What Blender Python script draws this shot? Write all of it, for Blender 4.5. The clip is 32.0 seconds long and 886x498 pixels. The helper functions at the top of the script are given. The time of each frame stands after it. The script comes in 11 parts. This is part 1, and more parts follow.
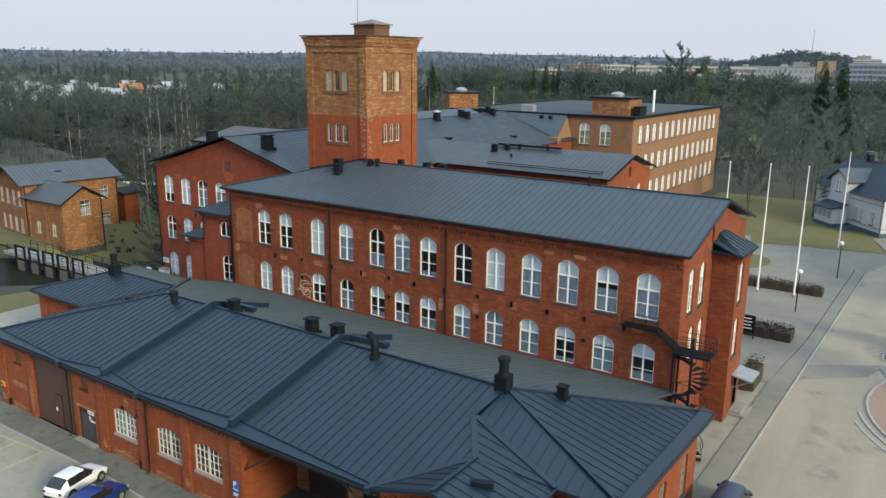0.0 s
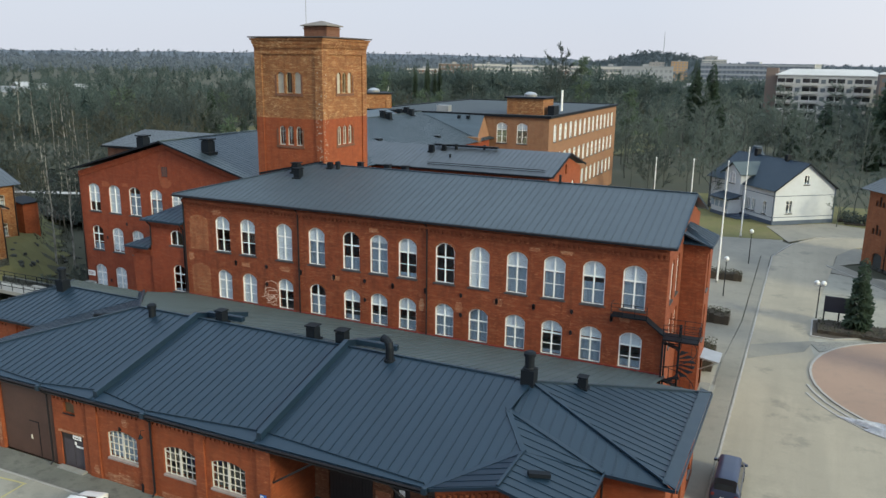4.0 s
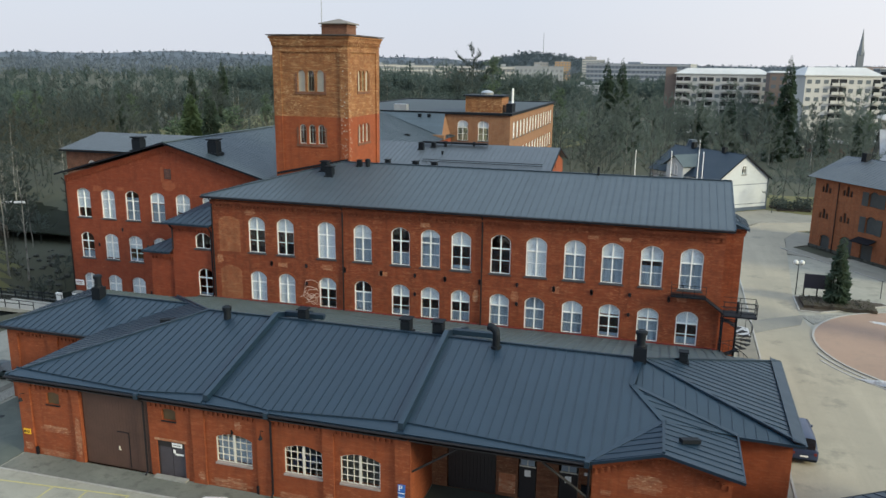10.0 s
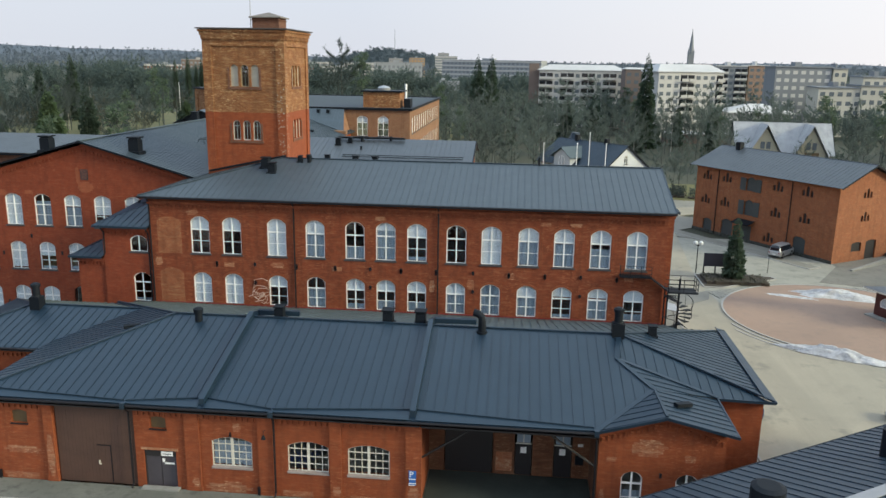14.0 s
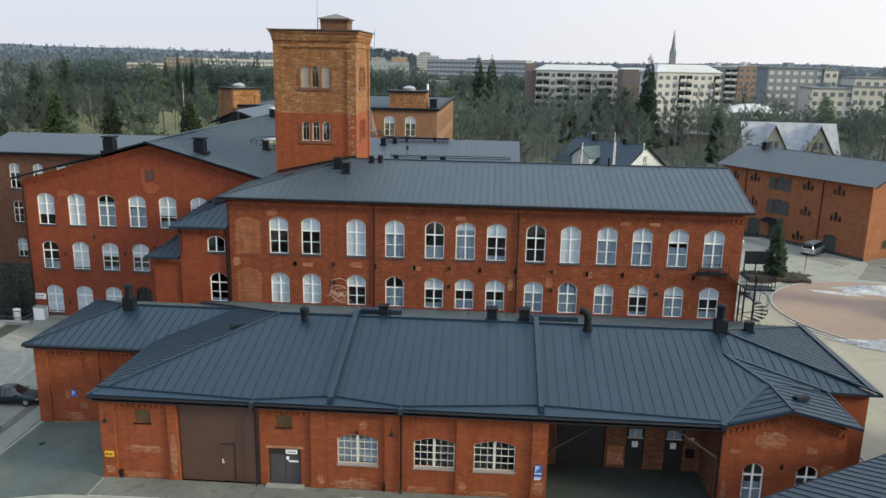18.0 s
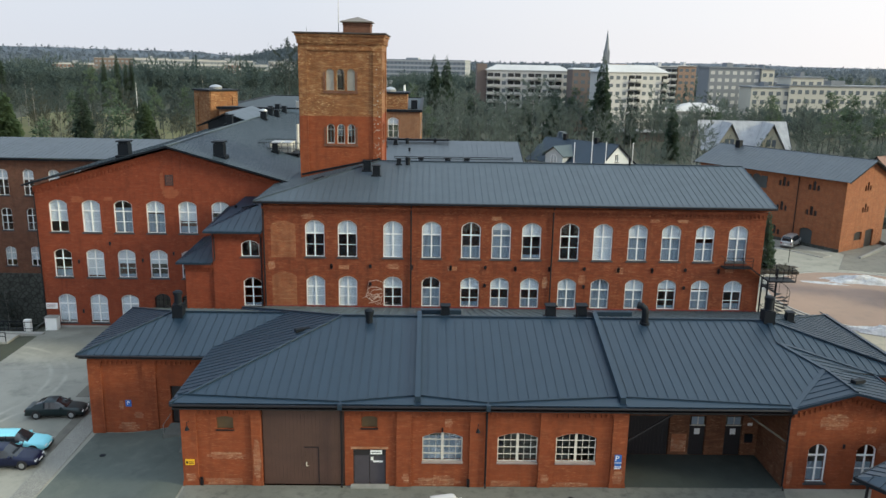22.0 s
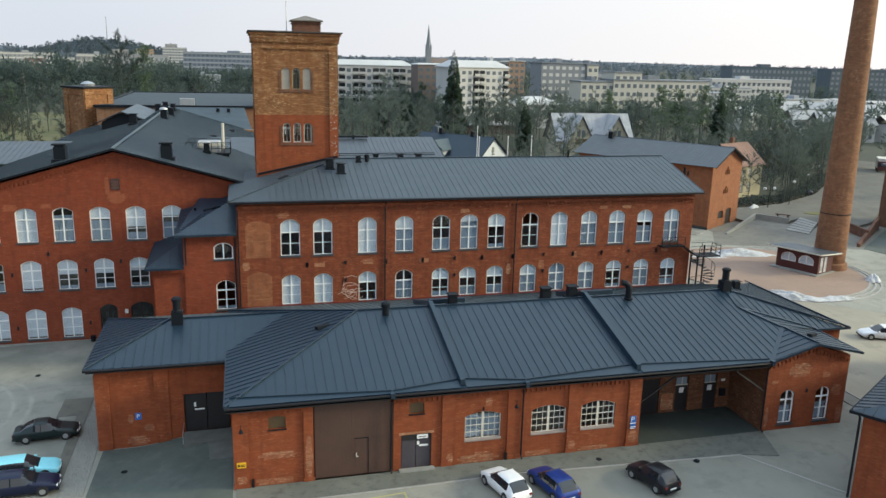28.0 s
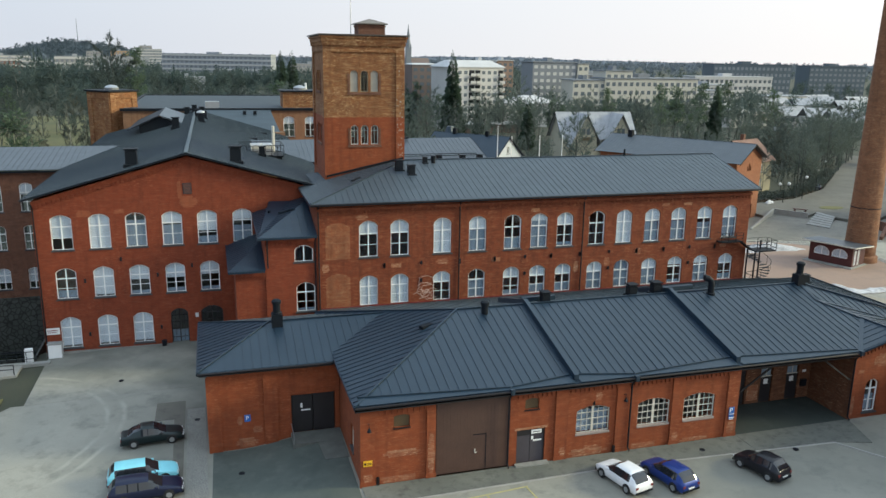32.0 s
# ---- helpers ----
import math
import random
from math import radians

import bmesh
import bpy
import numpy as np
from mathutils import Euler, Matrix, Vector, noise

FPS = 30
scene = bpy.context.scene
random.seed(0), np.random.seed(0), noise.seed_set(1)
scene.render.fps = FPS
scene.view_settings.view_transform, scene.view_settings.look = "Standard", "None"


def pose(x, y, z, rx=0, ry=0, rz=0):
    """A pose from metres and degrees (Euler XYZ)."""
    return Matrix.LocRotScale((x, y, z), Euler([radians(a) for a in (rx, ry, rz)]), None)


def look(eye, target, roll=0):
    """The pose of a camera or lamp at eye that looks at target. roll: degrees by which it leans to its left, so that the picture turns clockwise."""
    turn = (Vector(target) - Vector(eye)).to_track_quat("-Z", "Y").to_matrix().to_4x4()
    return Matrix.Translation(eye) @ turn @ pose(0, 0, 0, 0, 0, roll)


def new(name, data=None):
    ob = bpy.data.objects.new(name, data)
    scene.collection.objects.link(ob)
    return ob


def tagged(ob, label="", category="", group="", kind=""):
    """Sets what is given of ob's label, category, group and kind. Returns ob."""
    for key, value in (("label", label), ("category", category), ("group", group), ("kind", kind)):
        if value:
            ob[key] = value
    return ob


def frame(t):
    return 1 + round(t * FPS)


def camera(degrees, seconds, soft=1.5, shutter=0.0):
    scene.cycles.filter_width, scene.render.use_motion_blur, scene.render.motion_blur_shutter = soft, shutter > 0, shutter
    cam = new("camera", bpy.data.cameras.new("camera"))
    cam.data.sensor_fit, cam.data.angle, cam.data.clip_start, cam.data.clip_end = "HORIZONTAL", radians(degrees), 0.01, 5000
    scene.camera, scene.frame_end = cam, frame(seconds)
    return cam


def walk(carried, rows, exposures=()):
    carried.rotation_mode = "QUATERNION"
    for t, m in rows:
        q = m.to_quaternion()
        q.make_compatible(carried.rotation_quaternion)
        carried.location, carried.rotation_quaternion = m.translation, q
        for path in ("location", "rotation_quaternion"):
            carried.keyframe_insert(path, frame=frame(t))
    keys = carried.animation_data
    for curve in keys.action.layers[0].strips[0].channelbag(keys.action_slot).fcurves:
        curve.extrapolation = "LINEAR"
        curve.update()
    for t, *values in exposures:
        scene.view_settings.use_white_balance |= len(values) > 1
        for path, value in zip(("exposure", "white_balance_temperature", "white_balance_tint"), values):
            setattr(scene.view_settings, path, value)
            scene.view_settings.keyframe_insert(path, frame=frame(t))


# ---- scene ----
cam = camera(59.5, 32.0)
METRES, EYE, TILT, LEAN, TURN = 76.0, 27.7, 0.0, 0.0, 34.5
ROWS = [
    (0.0, 0.0, 0.0, 0.0, 0.16, -13.61, -0.64),
    (0.5, -0.014, -0.0004, -0.0, -0.5, -13.58, -0.65),
    (1.0, -0.0304, -0.0006, -0.0003, -1.18, -13.52, -0.68),
    (1.5, -0.0435, -0.0011, 0.0001, -1.4, -13.51, -0.61),
    (2.0, -0.0604, -0.0011, 0.0005, -2.76, -13.47, -0.64),
    (2.5, -0.0749, -0.0012, 0.0007, -5.35, -13.47, -0.65),
    (3.0, -0.0934, 0.0002, 0.0008, -7.91, -13.48, -0.73),
    (3.5, -0.1063, 0.0002, 0.0022, -8.86, -13.51, -0.74),
    (5.5, -0.1685, 0.0021, 0.0025, -11.6, -13.57, -0.82),
    (6.0, -0.1853, 0.0032, 0.0012, -12.78, -13.52, -0.78),
    (6.5, -0.201, 0.0043, 0.0004, -14.39, -13.51, -0.77),
    (7.0, -0.218, 0.0063, -0.0003, -15.79, -13.54, -0.79),
    (7.5, -0.2336, 0.0081, 0.0005, -15.96, -13.61, -0.79),
    (8.0, -0.2485, 0.0091, 0.0008, -15.81, -13.6, -0.76),
    (8.5, -0.264, 0.0121, -0.0004, -16.42, -13.53, -0.73),
    (9.0, -0.2806, 0.0154, -0.0012, -16.96, -13.51, -0.68),
    (9.5, -0.2951, 0.0187, -0.0023, -17.26, -13.47, -0.65),
    (10.0, -0.3108, 0.0224, -0.0036, -18.02, -13.4, -0.66),
    (10.5, -0.3258, 0.0261, -0.0044, -18.76, -13.39, -0.7),
    (11.0, -0.34, 0.0295, -0.0042, -19.32, -13.45, -0.74),
    (11.5, -0.3528, 0.0328, -0.0048, -20.19, -13.43, -0.8),
    (12.0, -0.3684, 0.0369, -0.005, -21.16, -13.45, -0.84),
    (12.5, -0.3807, 0.0397, -0.0049, -21.95, -13.48, -0.87),
    (13.0, -0.3964, 0.0443, -0.0055, -23.85, -13.49, -0.93),
    (13.5, -0.4097, 0.0477, -0.0055, -25.87, -13.54, -0.88),
    (14.0, -0.4248, 0.0517, -0.0064, -28.83, -13.53, -0.89),
    (14.5, -0.4378, 0.0588, -0.0077, -31.66, -13.53, -1.0),
    (16.5, -0.4976, 0.0837, -0.0069, -32.23, -13.49, -0.89),
    (17.0, -0.5111, 0.0897, -0.006, -31.09, -13.52, -0.93),
    (17.5, -0.5235, 0.0955, -0.0055, -30.47, -13.54, -1.01),
    (18.0, -0.5375, 0.1017, -0.0053, -30.52, -13.56, -1.04),
    (18.5, -0.5505, 0.1083, -0.0051, -30.37, -13.59, -1.03),
    (19.0, -0.5637, 0.1141, -0.0055, -30.59, -13.57, -1.02),
    (19.5, -0.5784, 0.1214, -0.0065, -31.88, -13.53, -1.03),
    (20.0, -0.5938, 0.1301, -0.0071, -32.4, -13.47, -1.03),
    (20.5, -0.6061, 0.1366, -0.0064, -32.06, -13.47, -0.99),
    (21.0, -0.6215, 0.1436, -0.0051, -32.77, -13.5, -1.02),
    (21.5, -0.635, 0.1497, -0.0038, -34.01, -13.51, -1.02),
    (22.0, -0.6506, 0.1572, -0.003, -35.52, -13.51, -1.04),
    (22.5, -0.6647, 0.1638, -0.0018, -36.48, -13.58, -1.01),
    (23.0, -0.6806, 0.1712, -0.0008, -37.24, -13.65, -0.98),
    (23.5, -0.6943, 0.1775, -0.0001, -37.74, -13.69, -0.97),
    (24.0, -0.7088, 0.1841, 0.0007, -38.61, -13.7, -1.04),
    (24.5, -0.7223, 0.1921, 0.0006, -40.07, -13.63, -1.14),
    (26.5, -0.7772, 0.2249, 0.0008, -42.8, -13.72, -1.19),
    (27.0, -0.791, 0.2339, 0.0012, -44.82, -13.74, -1.21),
    (27.5, -0.8038, 0.2435, 0.001, -47.05, -13.72, -1.25),
    (28.0, -0.8168, 0.2532, 0.0009, -48.93, -13.69, -1.32),
    (28.5, -0.8284, 0.2634, 0.0015, -49.77, -13.7, -1.31),
    (29.0, -0.84, 0.2732, 0.002, -50.06, -13.7, -1.29),
    (29.5, -0.851, 0.2833, 0.0016, -50.46, -13.72, -1.26),
    (30.0, -0.8631, 0.2952, 0.0008, -50.65, -13.7, -1.2),
    (30.5, -0.8734, 0.3052, 0.0009, -50.34, -13.71, -1.08),
    (31.0, -0.8855, 0.3174, 0.0015, -50.33, -13.72, -1.03),
    (31.5, -0.8963, 0.3282, 0.0019, -50.48, -13.71, -0.97),
    (32.0, -0.9085, 0.3408, 0.002, -50.92, -13.7, -0.89),
]
walk(cam, [(t, pose(0, 0, EYE, TILT, LEAN, TURN) @ pose(METRES * x, METRES * y, METRES * z, 90 + pitch, roll, yaw)) for t, x, y, z, yaw, pitch, roll in ROWS], ((0.0, -0.10, 6080, 4), (10.0, -0.06, 6150, 4), (18.0, 0.0, 6240, 4), (26.0, 0.0, 6220, 3), (32.0, -0.06, 6090, 2)))

# ---- light ----
SUN_FROM = Vector((0.88, -0.24, 0.36)).normalized()
world = bpy.data.worlds.new("overcast_sky")
scene.world = world
world.use_nodes = True
wn, wl = world.node_tree.nodes, world.node_tree.links
wn.clear()
w_out, w_bg = wn.new("ShaderNodeOutputWorld"), wn.new("ShaderNodeBackground")
w_sky, w_mix = wn.new("ShaderNodeTexSky"), wn.new("ShaderNodeMix")
w_sky.sky_type, w_sky.sun_disc = "NISHITA", False
w_sky.sun_elevation = math.asin(SUN_FROM.z)
w_sky.sun_rotation = math.atan2(SUN_FROM.x, SUN_FROM.y)
w_sky.dust_density, w_sky.air_density = 4.0, 1.0
w_tc, w_sep, w_ramp = wn.new("ShaderNodeTexCoord"), wn.new("ShaderNodeSeparateXYZ"), wn.new("ShaderNodeValToRGB")
w_noise, w_map, w_add = wn.new("ShaderNodeTexNoise"), wn.new("ShaderNodeMapping"), wn.new("ShaderNodeMath")
w_map.inputs["Scale"].default_value = (1.0, 1.0, 5.0)
w_noise.inputs["Scale"].default_value = 2.2
w_noise.inputs["Detail"].default_value = 4.0
wl.new(w_tc.outputs["Generated"], w_sep.inputs[0])
wl.new(w_tc.outputs["Generated"], w_map.inputs[0])
wl.new(w_map.outputs[0], w_noise.inputs["Vector"])
w_add.operation = "MULTIPLY_ADD"
wl.new(w_noise.outputs["Fac"], w_add.inputs[0])
w_add.inputs[1].default_value = 0.10
wl.new(w_sep.outputs["Z"], w_add.inputs[2])
wl.new(w_add.outputs[0], w_ramp.inputs["Fac"])
# cloud deck: pale and slightly warm near the horizon, cooler above
cr = w_ramp.color_ramp
cr.elements[0].position, cr.elements[0].color = 0.0, (0.91, 0.865, 0.885, 1)
cr.elements[1].position, cr.elements[1].color = 1.0, (0.98, 1.17, 1.45, 1)
e = cr.elements.new(0.16)
e.color = (0.87, 0.86, 0.915, 1)
e = cr.elements.new(0.45)
e.color = (0.84, 0.96, 1.12, 1)
# the veiled sun brightens and warms its side of the sky
w_dot = wn.new("ShaderNodeVectorMath")
w_dot.operation = "DOT_PRODUCT"
w_dot.inputs[1].default_value = SUN_FROM
wl.new(w_tc.outputs["Generated"], w_dot.inputs[0])
w_glow = wn.new("ShaderNodeMapRange")
w_glow.inputs["From Min"].default_value, w_glow.inputs["From Max"].default_value = -0.4, 1.0
wl.new(w_dot.outputs["Value"], w_glow.inputs["Value"])
w_tint = wn.new("ShaderNodeMix")
w_tint.data_type, w_tint.blend_type = "RGBA", "MULTIPLY"
w_tint.inputs["Factor"].default_value = 1.0
w_warm = wn.new("ShaderNodeMix")
w_warm.data_type = "RGBA"
w_warm.inputs["A"].default_value, w_warm.inputs["B"].default_value = (0.98, 1.0, 1.05, 1), (1.75, 1.58, 1.40, 1)
wl.new(w_glow.outputs["Result"], w_warm.inputs["Factor"])
wl.new(w_ramp.outputs[0], w_tint.inputs["A"])
wl.new(w_warm.outputs["Result"], w_tint.inputs["B"])
w_mul = wn.new("ShaderNodeVectorMath")
w_mul.operation = "SCALE"
w_mul.inputs["Scale"].default_value = 0.10
wl.new(w_sky.outputs[0], w_mul.inputs[0])
w_mix.data_type = "RGBA"
w_mix.inputs["Factor"].default_value = 0.86
wl.new(w_mul.outputs[0], w_mix.inputs["A"])
wl.new(w_tint.outputs["Result"], w_mix.inputs["B"])
wl.new(w_mix.outputs["Result"], w_bg.inputs["Color"])
w_bg.inputs["Strength"].default_value = 1.0
wl.new(w_bg.outputs[0], w_out.inputs["Surface"])
sun = new("sun", bpy.data.lights.new("sun", "SUN"))
sun.data.energy, sun.data.angle, sun.data.color = 3.9, radians(12), (1.0, 0.87, 0.57)
sun.matrix_world = look((0, 0, 0), -SUN_FROM)


# ---- materials ----
class Nodes:
    """A small wrapper for node materials."""

    def __init__(self, name):
        self.mat = bpy.data.materials.new(name)
        self.mat.use_nodes = True
        self.tree = self.mat.node_tree
        self.bsdf = self.tree.nodes["Principled BSDF"]
        self.tc = self.add("ShaderNodeTexCoord")

    def add(self, kind, **inputs):
        n = self.tree.nodes.new(kind)
        for k, v in inputs.items():
            self.set(n.inputs[k.replace("_", " ")], v)
        return n

    def set(self, socket, v):
        if isinstance(v, bpy.types.NodeSocket):
            self.tree.links.new(v, socket)
        else:
            socket.default_value = (*v, 1) if isinstance(v, tuple) and len(v) == 3 and socket.type == "RGBA" else v

    def math(self, op, a, b=0.0, c=0.0):
        n = self.add("ShaderNodeMath")
        n.operation = op
        for s, v in zip(n.inputs, (a, b, c)):
            self.set(s, v)
        return n.outputs[0]

    def noise(self, scale, detail=4.0, vec=None, rough=0.55):
        n = self.add("ShaderNodeTexNoise", Scale=scale, Detail=detail, Roughness=rough)
        self.set(n.inputs["Vector"], vec or self.tc.outputs["Object"])
        return n.outputs["Fac"]

    def step(self, fac, lo, hi):
        n = self.add("ShaderNodeMapRange", From_Min=lo, From_Max=hi)
        n.clamp = True
        self.set(n.inputs["Value"], fac)
        return n.outputs["Result"]

    def mix(self, fac, a, b, blend="MIX"):
        n = self.add("ShaderNodeMix")
        n.data_type, n.blend_type = "RGBA", blend
        self.set(n.inputs["Factor"], fac)
        self.set(n.inputs["A"], a)
        self.set(n.inputs["B"], b)
        return n.outputs["Result"]

    def bump(self, height, strength, distance=0.02):
        n = self.add("ShaderNodeBump", Strength=strength, Distance=distance)
        self.set(n.inputs["Height"], height)
        self.tree.links.new(n.outputs[0], self.bsdf.inputs["Normal"])

    def stretched(self, x, y, z):
        n = self.add("ShaderNodeMapping")
        n.inputs["Scale"].default_value = (x, y, z)
        self.set(n.inputs["Vector"], self.tc.outputs["Object"])
        return n.outputs[0]

    def thin(self, color, share=0.5):
        """Thin twigs and needles: part of the light passes through to the far side."""
        tr, mx = self.add("ShaderNodeBsdfTranslucent"), self.add("ShaderNodeMixShader")
        self.set(tr.inputs["Color"], color)
        mx.inputs[0].default_value = share
        self.tree.links.new(self.bsdf.outputs[0], mx.inputs[1])
        self.tree.links.new(tr.outputs[0], mx.inputs[2])
        self.tree.links.new(mx.outputs[0], self.tree.nodes["Material Output"].inputs["Surface"])

    def out(self, color, rough=0.8, metal=0.0, **more):
        self.set(self.bsdf.inputs["Base Color"], color)
        self.set(self.bsdf.inputs["Roughness"], rough)
        self.bsdf.inputs["Metallic"].default_value = metal
        for k, v in more.items():
            self.set(self.bsdf.inputs[k.replace("_", " ")], v)
        return self.mat


def brick_material(name, c1, c2, mortar, pale, pale_amount=0.35, dark_amount=0.45):
    """Brick courses with blotches, pale patches, soot and rain streaks."""
    c1, c2, mortar, pale = (tuple(v * 0.9 for v in c) for c in (c1, c2, mortar, pale))
    m = Nodes(name)
    sep, nrm = m.add("ShaderNodeSeparateXYZ"), m.add("ShaderNodeSeparateXYZ")
    m.set(sep.inputs[0], m.tc.outputs["Object"])
    m.set(nrm.inputs[0], m.tc.outputs["Normal"])
    side = m.math("GREATER_THAN", m.math("ABSOLUTE", nrm.outputs["X"]), 0.6)
    u = m.math("ADD", m.math("MULTIPLY", sep.outputs["Y"], side), m.math("MULTIPLY", sep.outputs["X"], m.math("SUBTRACT", 1.0, side)))
    comb = m.add("ShaderNodeCombineXYZ")
    m.set(comb.inputs[0], u)
    m.set(comb.inputs[1], sep.outputs["Z"])
    br = m.add("ShaderNodeTexBrick", Color1=c1, Color2=c2, Mortar=mortar, Scale=1.0, Mortar_Size=0.010, Bias=-0.1, Brick_Width=0.29, Row_Height=0.095)
    m.set(br.inputs["Vector"], comb.outputs[0])
    big = m.noise(0.22, 5.0)
    mid = m.noise(1.1, 6.0, rough=0.65)
    rowed = m.noise(1.0, 5.0, m.stretched(0.8, 0.8, 5.0), 0.7)
    col = m.mix(m.step(big, 0.3, 0.75), br.outputs["Color"], m.mix(0.5, br.outputs["Color"], c2, "MIX"))
    col = m.mix(m.math("MULTIPLY", m.step(rowed, 0.50, 0.68), pale_amount), col, pale)
    spots = m.step(m.noise(3.2, 6.0, rough=0.7), 0.58, 0.68)
    col = m.mix(m.math("MULTIPLY", spots, pale_amount * 0.9), col, pale)
    col = m.mix(m.math("MULTIPLY", m.step(mid, 0.44, 0.68), dark_amount), col, (c1[0] * 0.35, c1[1] * 0.35, c1[2] * 0.4))
    streak = m.noise(1.0, 4.0, m.stretched(2.2, 2.2, 0.16), 0.6)
    col = m.mix(m.math("MULTIPLY", m.step(streak, 0.50, 0.72), 0.40), col, (c1[0] * 0.4, c1[1] * 0.4, c1[2] * 0.4))
    # flecks of washed-out mortar along the courses, gathered in patches
    fleck = m.math("MULTIPLY", m.step(m.noise(1.0, 3.0, m.stretched(2.6, 2.6, 11.0), 0.6), 0.57, 0.65), m.step(m.noise(0.3, 3.0), 0.45, 0.60))
    col = m.mix(m.math("MULTIPLY", fleck, min(1.0, pale_amount * 1.5)), col, tuple(v * 1.15 for v in pale))
    m.bump(br.outputs["Fac"], 0.35, -0.012)
    return m.out(col, 0.88)


RED_BRICK = brick_material("red_brick", (0.268, 0.059, 0.0132), (0.222, 0.046, 0.0112), (0.235, 0.062, 0.022), (0.40, 0.155, 0.066), 0.28, 0.36)
MILL_BRICK = brick_material("mill_brick", (0.222, 0.045, 0.0105), (0.160, 0.030, 0.008), (0.205, 0.062, 0.024), (0.40, 0.165, 0.075), 0.34, 0.48)
GABLE_BRICK = brick_material("painted_red_brick", (0.248, 0.045, 0.0125), (0.190, 0.032, 0.009), (0.20, 0.055, 0.024), (0.36, 0.13, 0.065), 0.26, 0.36)
FADED_BRICK = brick_material("faded_gable_brick", (0.31, 0.085, 0.032), (0.26, 0.060, 0.022), (0.26, 0.09, 0.045), (0.38, 0.17, 0.09), 0.3, 0.3)
ORANGE_BRICK = brick_material("orange_brick", (0.265, 0.098, 0.024), (0.165, 0.052, 0.014), (0.33, 0.19, 0.09), (0.58, 0.38, 0.20), 0.5, 0.5)
TAN_BRICK = brick_material("tan_brick", (0.275, 0.138, 0.070), (0.215, 0.098, 0.050), (0.25, 0.17, 0.11), (0.38, 0.25, 0.15), 0.25, 0.3)
DARK_BRICK = brick_material("dark_brick", (0.17, 0.068, 0.034), (0.12, 0.046, 0.025), (0.20, 0.12, 0.09), (0.26, 0.15, 0.10), 0.35, 0.5)
ARCH_BRICK = brick_material("arch_brick", (0.255, 0.062, 0.017), (0.19, 0.042, 0.012), (0.22, 0.075, 0.03), (0.42, 0.2, 0.1), 0.3, 0.4)
BLIND_BRICK = brick_material("blind_window_brick", (0.30, 0.085, 0.026), (0.21, 0.050, 0.016), (0.33, 0.19, 0.10), (0.46, 0.27, 0.14), 0.45, 0.5)
# Brown bay brick, its tone lowered for the shade under the canopy.
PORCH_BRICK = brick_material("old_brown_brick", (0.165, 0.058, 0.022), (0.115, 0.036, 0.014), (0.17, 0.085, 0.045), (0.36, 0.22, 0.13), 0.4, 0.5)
PATCH_BRICK = brick_material("bricked_up_brick", (0.40, 0.15, 0.062), (0.27, 0.08, 0.03), (0.40, 0.26, 0.16), (0.55, 0.38, 0.25), 0.6, 0.3)
WORN_BRICK = brick_material("spalled_brick", (0.34, 0.115, 0.050), (0.25, 0.062, 0.022), (0.34, 0.17, 0.09), (0.50, 0.32, 0.20), 0.6, 0.55)
CHIMNEY_BRICK = brick_material("chimney_brick", (0.248, 0.106, 0.044), (0.168, 0.066, 0.029), (0.23, 0.13, 0.075), (0.38, 0.22, 0.12), 0.4, 0.6)
WAREHOUSE_BRICK = brick_material("warehouse_brick", (0.30, 0.102, 0.036), (0.22, 0.066, 0.025), (0.25, 0.13, 0.07), (0.46, 0.24, 0.12), 0.25, 0.35)


def metal_roof_material(name, c, rough=0.42, spec=0.55, wear=0.3, fall=(1.6, 0.5, 0.5)):
    m = Nodes(name)
    info = m.add("ShaderNodeObjectInfo")
    v = m.step(info.outputs["Random"], 0.0, 1.0)
    col = m.mix(m.math("MULTIPLY", v, 0.5), (c[0] * 0.9, c[1] * 0.9, c[2] * 0.9), (c[0] * 1.16, c[1] * 1.15, c[2] * 1.12))
    col = m.mix(m.step(m.noise(0.35, 5.0), 0.35, 0.75), col, (c[0] * 0.82, c[1] * 0.84, c[2] * 0.84))
    spots = m.step(m.noise(5.5, 3.0), 0.74, 0.80)
    col = m.mix(m.math("MULTIPLY", spots, 0.35), col, (0.12, 0.14, 0.15))
    streak = m.noise(1.0, 4.0, m.stretched(*fall), 0.6)
    col = m.mix(m.math("MULTIPLY", m.step(streak, 0.5, 0.8), wear), col, (c[0] * 1.3, c[1] * 1.28, c[2] * 1.25))
    m.bump(m.noise(0.9, 3.0), 0.12, 0.03)
    return m.out(col, m.math("ADD", rough, m.math("MULTIPLY", m.noise(0.8, 4.0), 0.18)), 0.0, Specular_IOR_Level=spec, Specular_Tint=(0.89, 0.97, 1.0, 1.0))


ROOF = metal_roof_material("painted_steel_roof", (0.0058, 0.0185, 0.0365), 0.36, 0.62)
ROOF_MILL = metal_roof_material("mill_steel_roof", (0.036, 0.050, 0.066), 0.46, 0.9)
ROOF_GABLE = metal_roof_material("gable_steel_roof", (0.027, 0.041, 0.054), 0.36, 0.85, 1.6, (0.22, 1.5, 0.5))
FLAT_ROOF = metal_roof_material("matt_flat_roof", (0.050, 0.062, 0.074), 0.7, 0.3)
# Paler sheet for the north slopes, the dormer and the ridge cap.
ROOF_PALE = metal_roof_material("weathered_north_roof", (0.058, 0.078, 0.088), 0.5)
ROOF_FAR = metal_roof_material("old_steel_roof", (0.056, 0.066, 0.080), 0.38, 0.8)


